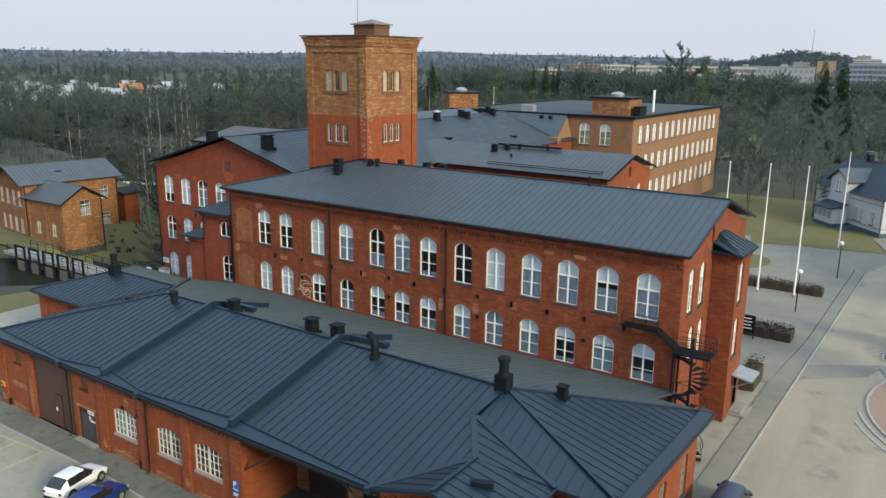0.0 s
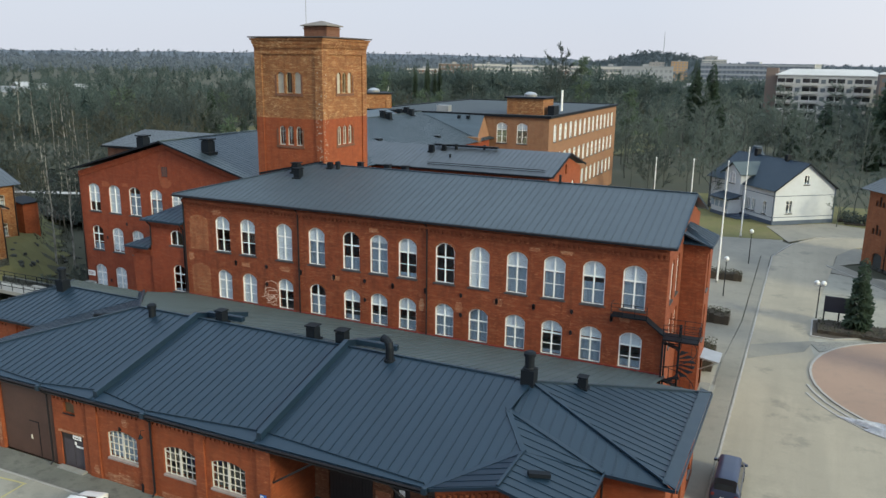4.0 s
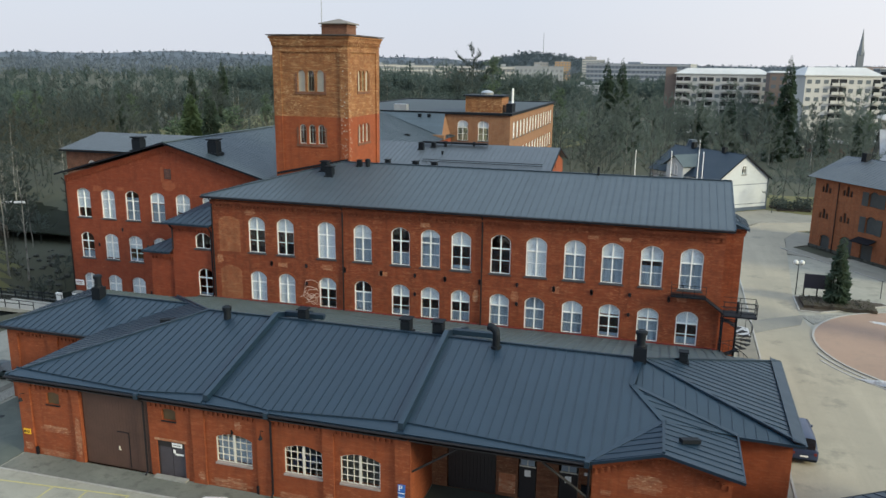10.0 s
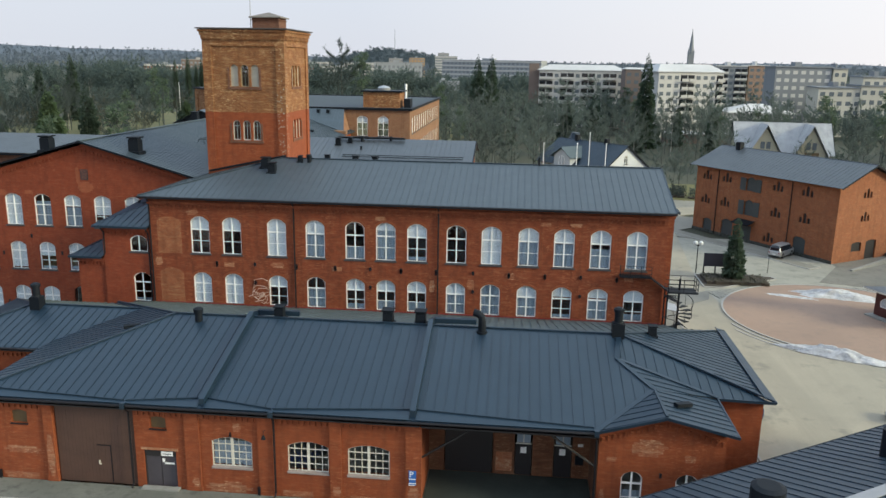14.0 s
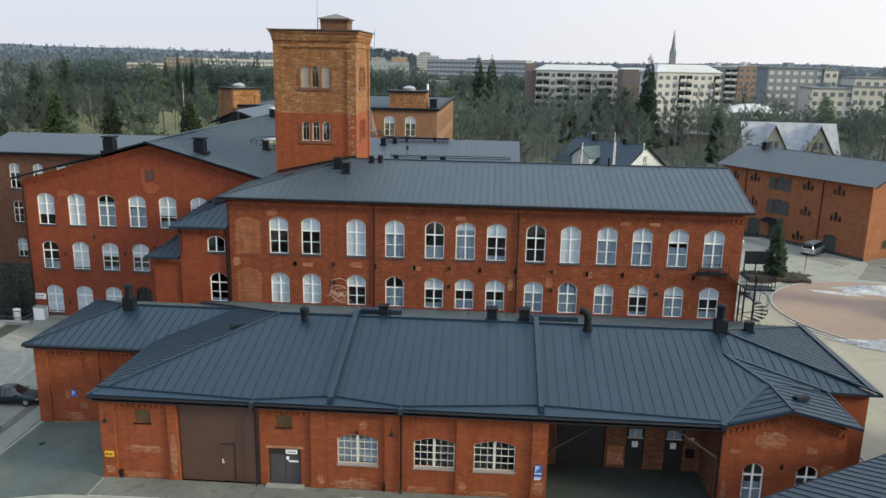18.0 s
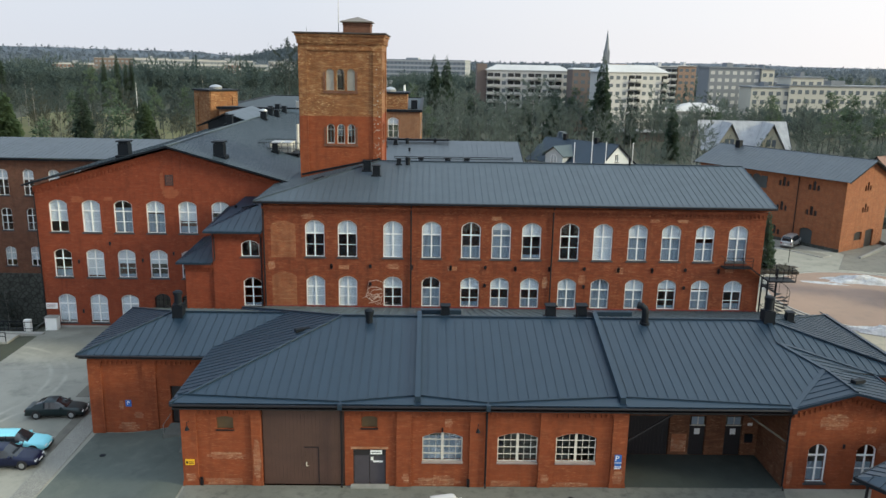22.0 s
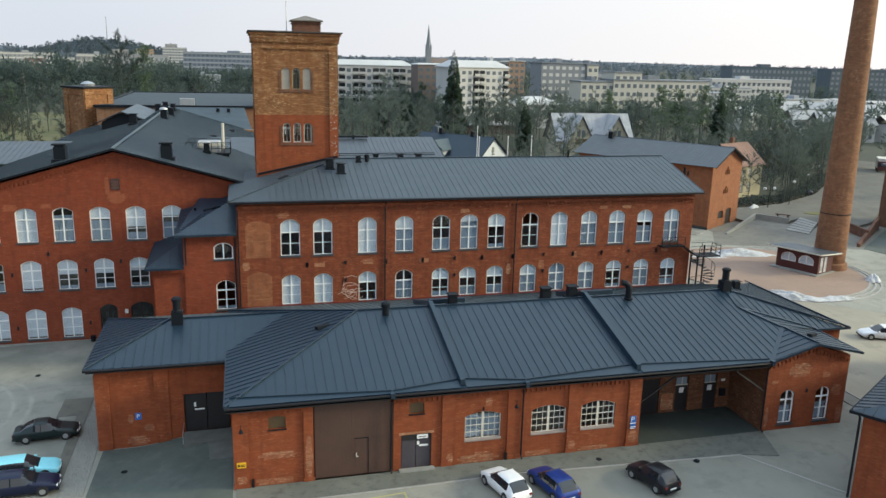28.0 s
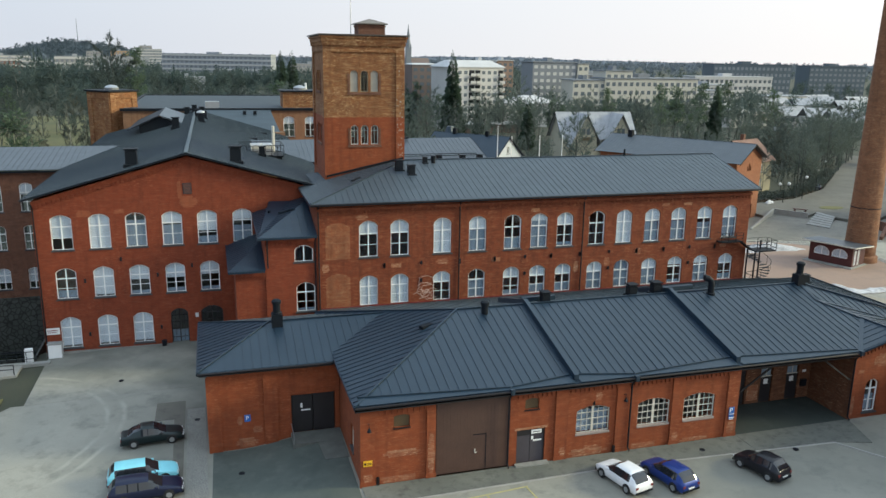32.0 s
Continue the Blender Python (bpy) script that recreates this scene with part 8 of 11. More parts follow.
part("veranda_roof", MB().slab([(5.8, -3.9, 3.4), (12.0, -3.9, 3.4), (12.0, -0.8, 4.2), (5.8, -0.8, 4.2)], 0.14), ROOF, white, "", HM)
for u in (6.6, 8.0, 9.4, 10.8):
    part("veranda_window", MB().box(u - 0.5, u + 0.5, -3.46, -3.41, 1.6, 2.9), CURTAIN, white, "", HM)
part("house_chimney", MB().box(5.0, 5.9, 6.0, 6.9, 10.0, 12.2), BLACK_METAL, white, "", HM)
part("house_chimney", MB().box(14.0, 14.8, 6.0, 6.8, 10.2, 12.0), BLACK_METAL, white, "", HM)
part("turret_roof", MB().ring([(3.0, 8.0, 6.3, 4.2, 4.2), (3.0, 8.0, 11.4, 1.2, 1.2), (3.0, 8.0, 12.4, 0.9, 0.9)], 8), ROOF, white, "dark mansard roof", HM)
near = thing("near_workshop", -16, 20, 0, "red brick workshop with a low seamed roof", "building", "", 32.3)
NM = pose(-23.6, 18.6, 0, 0, 0, 32.3)
R = lambda p: NM @ Vector(p)
put("wall", wall_mesh("wall", [(0, 0), (13, 0), (13, 6.2), (0, 6.2)], [], 0.4, RED_BRICK), near, NM @ pose(0, 0, 0, 0, 0, -90) , "red brick wall in shade")
put("wall", wall_mesh("wall", [(-34, 0), (0, 0), (0, 6.2), (-34, 6.2)], [], 0.4, RED_BRICK), near, NM @ pose(0, 0, 0, 0, 0, 180))
put("wall", wall_mesh("wall", [(0, 0), (34, 0), (34, 6.2), (0, 6.2)], [], 0.4, RED_BRICK), near, NM @ pose(0, -13, 0))
put("wall", wall_mesh("wall", [(-13, 0), (0, 0), (0, 6.2), (-13, 6.2)], [], 0.4, RED_BRICK), near, NM @ pose(34, 0, 0, 0, 0, 90))
nr = part("roof", MB().box(0, 34, -6.6, -6.4, 8.2, 8.3), ROOF, near, "dark seamed metal roof with pale ridge sheets", NM)
seamed_roof(nr, [R((-0.6, 0.6, 6.4)), R((34.6, 0.6, 6.4)), R((34.6, -6.5, 8.35)), R((5.0, -6.5, 8.35))], R((1, 0, 0)) - R((0, 0, 0)), ROOF)
seamed_roof(nr, [R((-0.6, -13.6, 6.4)), R((34.6, -13.6, 6.4)), R((34.6, -6.5, 8.35)), R((5.0, -6.5, 8.35))], R((1, 0, 0)) - R((0, 0, 0)), ROOF, joined=True)
seamed_roof(nr, [R((-0.6, 0.6, 6.4)), R((5.0, -6.5, 8.35)), R((-0.6, -13.6, 6.4))], R((0, 1, 0)) - R((0, 0, 0)), ROOF)
part("ridge_sheet", MB().slab([(5.0, -5.6, 8.16), (34.6, -5.6, 8.16), (34.6, -6.5, 8.43), (5.0, -6.5, 8.43)], 0.04), STEEL, near, "bright ridge flashing", NM)
part("fascia", MB().box(-0.7, 34.6, 0.58, 0.7, 6.2, 6.4).box(-0.72, -0.6, -13.6, 0.6, 6.2, 6.4), BLACK_METAL, near, "", NM)
part("downpipe", MB().tube([(-0.15, 0.3, 6.2), (-0.15, 0.15, 5.8), (-0.15, 0.15, 0.1)], 0.08, 8), PIPE, near, "", NM)
v = part("roof_vent", MB().ring([(4.1, -5.0, 7.4, 0.55, 0.55), (4.1, -5.0, 8.6, 0.5, 0.5), (4.1, -5.0, 8.6, 0.75, 0.75), (4.1, -5.0, 9.5, 0.75, 0.75), (4.1, -5.0, 9.6, 0.5, 0.5)], 18), BLACK_METAL, near, "wide black roof exhaust", NM)
part("roof_vent", MB().cyl(15.5, -3.0, 7.2, 8.9, 0.35, n=14), BLACK_METAL, near, "round black roof vent", NM)
part("roof_pipe", MB().cyl(15.0, -4.0, 7.4, 8.8, 0.16).cyl(15.0, -4.0, 8.8, 9.0, 0.24), STEEL, near, "bright metal roof pipe", NM)

# ---- parked vehicles ----
def car(name, label, x, y, heading, length, width, height, paint, style, group="parked cars"):
    """A parked car: lofted body, cabin with panes, four wheels, lights and plates. Local x runs to the front."""
    z0 = level(x, y) + (0.08 if style == "van" else 0.03)
    c = thing(name, x, y, z0, label, "van" if style == "van" else "car", group, heading)
    m = pose(x, y, z0, 0, 0, heading)
    L, W, H = length / 2, width / 2, height
    belt = 0.60 * H if style != "van" else 0.55 * H
    nose = belt * (0.84 if style != "van" else 0.92)
    # along the car: place, sill, belt, top, half width, half width of the roof
    rear, tail, front, cowl, back_deck = {"hatch": (-0.93, -0.66, 0.04, 0.48, 0.62), "wagon": (-0.95, -0.78, 0.08, 0.44, 0.60), "sedan": (-0.78, -0.36, 0.06, 0.44, 0.62), "van": (-0.96, -0.88, 0.46, 0.80, 0.60)}[style]
    st = [(-1.0, 0.36, belt * 0.72, belt * 0.74, 0.80, 0.58), (-0.98, 0.24, belt * 0.90, belt * 0.93, 0.92, 0.64)]
    if style == "sedan":
        st.append((-0.92, 0.20, belt * 0.98, belt * 1.03, 0.97, 0.68))
    st += [(rear, 0.20, belt, belt * 1.05, 0.98, 0.70), (rear * 0.6 + tail * 0.4, 0.20, belt, belt + (H - belt) * 0.55, 0.99, 0.69), (tail, 0.20, belt, H * 0.965, 1.0, 0.70)]
    ends = [tail + (front - tail) * k for k in ((0.10, 0.16, 0.50, 0.55, 0.80) if style in ("hatch", "sedan") else (0.06, 0.34, 0.38, 0.66, 0.70))]
    st += [(u, 0.19, belt, H * (1.0 - 0.02 * abs(u - (tail + front) / 2)), 1.0, 0.72) for u in ends]
    st += [(front, 0.19, belt, H * 0.975, 1.0, 0.71), (front * 0.66 + cowl * 0.34, 0.19, belt * 0.995, belt + (H - belt) * 0.66, 1.0, 0.71), (front * 0.25 + cowl * 0.75, 0.20, belt * 0.99, belt + (H - belt) * 0.22, 1.0, 0.73), (cowl, 0.20, belt * 0.98, belt * 1.02, 0.995, 0.76)]
    st += [(cowl + (1 - cowl) * k, zb, nose * q, nose * (q + 0.05), w, w * 0.78) for k, zb, q, w in ((0.35, 0.20, 1.06, 0.985), (0.68, 0.21, 0.98, 0.95), (0.86, 0.23, 0.86, 0.88), (0.96, 0.26, 0.72, 0.78), (1.0, 0.34, 0.56, 0.62))]
    shell, panes, last = MB(), {}, {}
    rows = []
    for u, zb, zl, zt, w, wr in st:
        w, wr = W * w, W * wr
        half = [(0.82 * w, zb), (0.97 * w, zb + 0.10), (w, zb + 0.45 * (zl - zb)), (0.985 * w, zl - 0.07), (0.94 * w, zl), (0.94 * w + (wr - 0.94 * w) * 0.88, zl + (zt - zl) * 0.84), (wr * 0.84, zl + (zt - zl) * 0.97), (wr * 0.42, zt)]
        rows.append([Vector((u * L, -a, z)) for a, z in half] + [Vector((u * L, a, z)) for a, z in reversed(half)])
    n = len(rows[0])
    shell.v = [tuple(p) for r in rows for p in r]
    eps = 1e-6
    for j in range(len(rows) - 1):
        u0, u1 = st[j][0], st[j + 1][0]
        for i in range(n):
            k = (i + 1) % n
            q = (j * n + i, (j + 1) * n + i, (j + 1) * n + k, j * n + k)
            kind = None
            if i in (4, 10) and tail - eps <= u0 and u1 <= front * 0.25 + cowl * 0.75 + eps:
                kind = "side_window" if u1 - u0 > 0.055 * (2.0 / L) else "door_pillar"
            elif i in (5, 6, 7, 8, 9) and u0 >= front - eps and u1 <= cowl + eps:
                kind = "windscreen"
            elif i in (5, 6, 7, 8, 9) and u0 >= rear - eps and u1 <= tail + eps:
                kind = "rear_window"
            if kind:
                key = (kind, i if kind in ("side_window", "door_pillar") else 0)
                if key[1] and last.get(key, (j - 1, 0))[0] != j - 1:
                    last[key] = (j, last[key][1] + 1)
                else:
                    last[key] = (j, last.get(key, (0, 0))[1])
                panes.setdefault((*key, last[key][1]), MB()).poly([shell.v[t] for t in q])
            else:
                shell.f.append(q)
    shell.f += [tuple(range(n)), tuple(range((len(rows) - 1) * n + n - 1, (len(rows) - 1) * n - 1, -1))]
    cb = part("body", shell, paint, c, "", m, True)
    for (nm, _, _), mb in panes.items():
        part(nm, mb, BLACK_METAL if nm == "door_pillar" else CAR_GLASS, cb, "", m, True)
    fb = cowl * L
    r = 0.31 if style != "van" else 0.35
    for px in (-L * 0.60, L * 0.60):
        for s in (-1, 1):
            part("wheel_arch", MB().ring([(0, 0, -0.06, r * 1.16, r * 1.16), (0, 0, 0.06, r * 1.16, r * 1.16)], 18), RUBBER, c, "", m @ pose(px, s * (W - 0.052), r + 0.03, 90, 0, 0))
            wm = m @ pose(px, s * (W - 0.075), r, 90, 0, 0)
            wh = part("wheel", MB().ring([(0, 0, -0.10, r * 0.9, r * 0.9), (0, 0, -0.07, r, r), (0, 0, 0.07, r, r), (0, 0, 0.10, r * 0.9, r * 0.9)], 18), RUBBER, c, "", wm)
            part("rim", MB().ring([(0, 0, -0.105, r * 0.62, r * 0.62), (0, 0, 0.105, r * 0.62, r * 0.62)], 14), STEEL, wh, "", wm)
    for s in (-1, 1):
        part("headlight", MB().box(L - 0.22, L - 0.04, s * W * 0.62 - 0.16, s * W * 0.62 + 0.16, nose * 0.66, nose * 0.80), LAMP_WHITE, c, "", m)
        part("tail_light", MB().box(-L - 0.01, -L + 0.12, s * W * 0.76 - 0.10, s * W * 0.76 + 0.10, belt * 0.68, belt * 0.86), RED_TRIM, c, "", m)
        part("wing_mirror", MB().box(fb - 0.45, fb - 0.28, s * (W + 0.06) - 0.10, s * (W + 0.06) + 0.10, belt + 0.0, belt + 0.14), paint, c, "", m)
    part("number_plate", MB().box(-L - 0.03, -L - 0.005, -0.26, 0.26, belt * 0.52, belt * 0.64), WHITE, c, "", m)
    part("front_plate", MB().box(L - 0.01, L + 0.015, -0.26, 0.26, 0.36, 0.47), WHITE, c, "", m)
    part("bumper", MB().box(-L - 0.03, -L + 0.2, -W * 0.86, W * 0.86, 0.26, 0.40), BLACK_METAL, c, "", m)
    part("bumper", MB().box(L - 0.2, L + 0.02, -W * 0.8, W * 0.8, 0.24, 0.34), BLACK_METAL, c, "", m)
    return c


P_WHITE, P_BLUE, P_BLACK = car_paint("white_car_paint", (0.75, 0.75, 0.76), 0.0), car_paint("blue_car_paint", (0.012, 0.035, 0.19)), car_paint("black_car_paint", (0.012, 0.012, 0.016))
P_CYAN, P_NAVY, P_GREEN = car_paint("cyan_car_paint", (0.24, 0.62, 0.72), 0.0), car_paint("navy_car_paint", (0.006, 0.010, 0.036)), car_paint("dark_green_car_paint", (0.010, 0.020, 0.022))
P_SILVER, P_DARKBLUE = car_paint("silver_car_paint", (0.42, 0.43, 0.44), 0.5), car_paint("dark_blue_car_paint", (0.036, 0.050, 0.098), 0.2)
car("hatchback_car", "white hatchback parked nose to the pavement", -45.9, 24.4, 104, 4.05, 1.72, 1.47, P_WHITE, "hatch")
car("hatchback_car", "dark blue hatchback parked beside the white car", -42.75, 23.8, 103, 4.15, 1.72, 1.46, P_BLUE, "hatch")
car("hatchback_car", "small black rounded hatchback parked alone", -35.7, 23.2, 106, 3.75, 1.66, 1.50, P_BLACK, "hatch")
car("saloon_car", "dark green liftback saloon by the cobbled strip", -77.1, 40.2, 4, 4.5, 1.72, 1.42, P_GREEN, "sedan")
car("estate_car", "bright cyan estate car by the cobbled strip", -77.35, 34.4, 5, 4.6, 1.74, 1.46, P_CYAN, "wagon")
car("estate_car", "dark navy estate car beside the cyan car", -77.0, 32.2, 3, 4.7, 1.76, 1.50, P_NAVY, "wagon")
car("minibus_van", "dark blue van parked along the street", -9.78, 45.9, 90, 5.1, 1.9, 1.95, P_DARKBLUE, "van")
car("minibus_van", "silver van parked before the warehouse", 10.5, 101.2, 49, 4.9, 1.9, 1.95, P_SILVER, "van")
car("saloon_car", "white saloon parked beyond the workshop", 3.3, 44.6, 160, 4.5, 1.76, 1.45, P_WHITE, "sedan")
car("hatchback_car", "small dark car far along the lane", 62.0, 128.0, 52, 4.0, 1.7, 1.45, P_BLACK, "hatch")
# a lorry far up the lane
lorry = thing("lorry", 110.0, 158.0, 0.55, "pale box lorry with a dark red cab on the lane", "lorry", "", 50)
TM = pose(110.0, 158.0, 0.55, 0, 0, 50)
part("cargo_box", MB().box(-1.0, 5.2, -1.25, 1.25, 1.0, 3.6), CREAM, lorry, "", TM)
part("cab", MB().box(-3.0, -1.1, -1.15, 1.15, 0.6, 2.9), DARK_WOOD, lorry, "", TM)
part("windscreen", MB().box(-3.05, -3.01, -1.0, 1.0, 1.7, 2.6), CAR_GLASS, lorry, "", TM)
part("chassis", MB().box(-2.9, 5.0, -0.9, 0.9, 0.5, 0.95), BLACK_METAL, lorry, "", TM)
for px in (-2.2, 2.8, 4.0):
    for sd in (-1, 1):
        part("wheel", MB().ring([(0, 0, -0.14, 0.48, 0.48), (0, 0, 0.14, 0.48, 0.48)], 14), RUBBER, lorry, "", TM @ pose(px, sd * 1.05, 0.48, 90, 0, 0))
# parking bay lines and a drain
lines = MB()
for x0, y0, x1, y1 in ((-63, 24.6, -52.4, 25.6), (-52.5, 25.6, -52.2, 22.6), (-55.4, 25.3, -55.2, 21.8), (-57.9, 25.1, -57.8, 21.4)):
    lines.bar((x0, y0, level(x0, y0) + 0.0), (x1, y1, level(x1, y1) + 0.0), 0.12, 0.03)
structure("bay_lines", lines, LINE_YELLOW, "worn yellow parking lines on the yard", "markings")
for x, y in ((-31.0, 25.2), (-37.9, 26.9), (-73.9, 43.0), (-70.8, 33.5), (-80.6, 53.0)):
    dr = tagged(put("drain_cover", MB().cyl(x, y, level(x, y) + 0.03, level(x, y) + 0.07, 0.22, n=16).mesh("drain_cover", BLACK_METAL)), "round iron drain cover set in the paving", "drain", "drain covers")


# ---- west bank: sluice bridge and the old brick house ----
br = thing("sluice_bridge", -103, 57, -1, "low pale bridge with dark sluice frames over the river", "bridge")
part("deck", MB().slab([(-118, 55.5, -0.55), (-90.0, 57.0, -0.95), (-90.0, 59.6, -0.95), (-118, 58.3, -0.55)], 0.45), CONCRETE, br, "pale concrete bridge deck")
for i in range(5):
    x = -112.5 + 3.4 * i
    y = 54.2 + 0.05 * (x + 118)
    part("sluice_frame", MB().box(x - 0.12, x + 0.12, y, y + 0.25, -3.2, 1.3).box(x - 0.12, x + 2.5, y + 0.02, y + 0.23, 1.1, 1.35).box(x + 2.3, x + 2.5, y, y + 0.25, -3.2, 1.3), BLACK_METAL, br)
    part("sluice_gate", MB().box(x + 0.2, x + 2.25, y + 0.08, y + 0.18, -3.0, -0.9), PALE_WOOD, br)
for yy, zz in ((55.8, 0), (59.3, 0)):
    rl = MB()
    for i in range(15):
        x = -117.5 + 1.95 * i
        rl.bar((x, yy + 0.05 * (x + 118), -0.75 - 0.014 * (x + 118)), (x, yy + 0.05 * (x + 118), 0.45 - 0.014 * (x + 118)), 0.07, 0.07)
    for z in (0.0, 0.42):
        rl.bar((-117.5, yy, z), (-90.2, yy + 1.38, z - 0.39), 0.06, 0.06)
    part("railing", rl, BLACK_METAL, br)
part("pier", MB().box(-101.5, -100.5, 55.8, 59.3, -3.6, -1.0).box(-110.5, -109.5, 55.5, 58.8, -3.6, -0.9), STONE, br)
bank = thing("river_fence", -92, 62, -1.2, "dark iron railing along the river wall", "fence")
pts = [(-89.0, 60.4), (-94, 60.0)]
rl = MB()
for i in range(9):
    x = -88.9 - 0.85 * i
    rl.bar((x, 60.2, -1.1), (x, 60.2, 0.1), 0.05, 0.05)
rl.bar((-88.9, 60.2, 0.1), (-95.7, 60.2, 0.1), 0.05, 0.05).bar((-88.9, 60.2, -0.6), (-95.7, 60.2, -0.6), 0.05, 0.05)
part("railing", rl, BLACK_METAL, bank)
part("kerb_wall", MB().box(-96, -87.6, 59.4, 60.0, -1.6, -0.85), CONCRETE, bank, "low pale kerb wall")
part("meter_box", MB().box(-89.9, -89.2, 60.3, 60.7, -1.0, 0.3), WHITE, bank)
wf = thing("bank_fence", -118, 84, -1, "grey wooden fence along the far bank", "fence")
for (ax, ay), (bx, by) in zip([(-127, 90), (-141, 96)], [(-141, 96), (-165, 108)]):
    n = max(3, int(math.hypot(bx - ax, by - ay) / 2.2))
    for i in range(n):
        x, y = ax + (bx - ax) * i / n, ay + (by - ay) * i / n
        part("fence_post", MB().box(x - 0.08, x + 0.08, y - 0.08, y + 0.08, -2.0, 0.35), PALE_WOOD, wf)
    for z in (-0.35, 0.15):
        part("fence_rail", MB().bar((ax, ay, z), (bx, by, z), 0.06, 0.14), PALE_WOOD, wf)
old, OM = house("old_brick_house", "old orange brick house with a grey metal roof", "house", -125.3, 63.0, 83.8)
OM = pose(-125.3, 63.0, -4.0, 0, 0, 83.8)
OF = [(12.6, 14.0, 8.0, 10.2, 0.15), (12.6, 14.0, 3.4, 5.6, 0.15), (12.6, 14.0, 0.8, 2.0, 0.15), (8.8, 10.2, 8.4, 10.2, 0.15)]
OLW = [(11 - a - 1.3, 11 - a, z, z + h, 0.15) for a in (1.0, 3.4, 5.8, 8.2) for z, h in ((8.0, 2.6), (3.6, 2.5))]
house_shell(old, OM, 15.7, 11.0, 11.8, 2.2, ORANGE_BRICK, ROOF_FAR, OF, OLW, (), 0.8)
for a, b, z0, z1, q in OF:
    window(old, OM @ pose((a + b) / 2, 0, z0), b - a, z1 - z0, q, 4, (0.34, 0.67), CREAM, 0, 0.5, PALE_SILL)
for a, b, z0, z1, q in OLW:
    window(old, OM @ pose(0, 11, 0, 0, 0, -90) @ pose((a + b) / 2, 0, z0), b - a, z1 - z0, q, 2, (0.5,), CREAM, 0.7, 0, PALE_SILL)
part("downpipe", MB().tube([(15.5, -0.12, 11.4), (15.5, -0.12, 0.4)], 0.1, 6), PIPE, old, "", OM)
part("downpipe", MB().tube([(0.2, -0.12, 11.4), (0.2, -0.12, 2.0)], 0.1, 6), PIPE, old, "", OM)
part("roof_hatch", MB().box(6.4, 7.4, 2.4, 3.1, 12.75, 13.1), BLACK_METAL, old, "", OM)
part("stone_foot", MB().box(-0.1, 15.8, -0.1, 11.1, -4, 0.6), STONE, old, "field-stone foundation", OM)
fg, FM = house("front_gable_house", "smaller orange brick gabled house wing", "house", -125.2, 63.4, 0)
FM = pose(-125.2, 63.4, -2.4, 0, 0, 2)
FF = [(2.2, 3.4, 2.5, 4.6, 0.35), (6.4, 7.6, 2.5, 4.6, 0.35)]
FR = [(3.0, 4.7, 5.7, 8.2, 0.15), (4.0, 5.4, 1.2, 3.0, 0.5)]
house_shell(fg, FM, 9.9, 6.7, 8.3, 2.0, ORANGE_BRICK, ROOF_FAR, FF, (), FR, 0.7)
for a, b, z0, z1, q in FF:
    window(fg, FM @ pose((a + b) / 2, 0, z0), b - a, z1 - z0, q, 2, (0.5,), CREAM, 0.4, 0, PALE_SILL)
window(fg, FM @ pose(9.9, 0, 0, 0, 0, 90) @ pose(3.85, 0, 5.7), 1.7, 2.5, 0.15, 4, (0.34, 0.67), CREAM, 0, 0.5, PALE_SILL)
put("blind_arch", wall_mesh("blind_arch", arch(4.0, 5.4, 1.2, 3.0, 0.5), [], 0.05, ORANGE_BRICK), fg, FM @ pose(9.9, 0, 0, 0, 0, 90) @ pose(0, 0.15, 0))
for u in (0.3, 4.9, 9.5):
    part("pilaster", MB().box(u - 0.3, u + 0.3, -0.12, -0.003, 0.2, 7.6), ORANGE_BRICK, fg, "", FM)
part("downpipe", MB().tube([(9.95, 6.55, 8.0), (10.05, 6.55, 0.3)], 0.09, 6), PIPE, fg, "", FM)
part("stone_foot", MB().box(-0.08, 9.98, -0.08, 6.78, -5, 0.5), STONE, fg, "field-stone foundation", FM)
shed = thing("dark_shed", -124, 80, -3, "small dark red shed with a flat roof", "shed")
part("wall", MB().box(-127.2, -124.2, 80.2, 83.0, -3.2, 4.2), RED_BRICK, shed)
part("roof", MB().slab([(-127.6, 79.8, 4.8), (-123.8, 79.8, 4.2), (-123.8, 83.4, 4.2), (-127.6, 83.4, 4.8)], 0.18), BLACK_METAL, shed)


# ---- trees ----
def blade(mb, p, d, w, rnd):
    e = d.cross(Vector((rnd.uniform(-1, 1), rnd.uniform(-1, 1), rnd.uniform(-1, 1))))
    e = e.normalized() * w if e.length > 1e-4 else Vector((w, 0, 0))
    mb.poly([p - e, p + e, p + d])


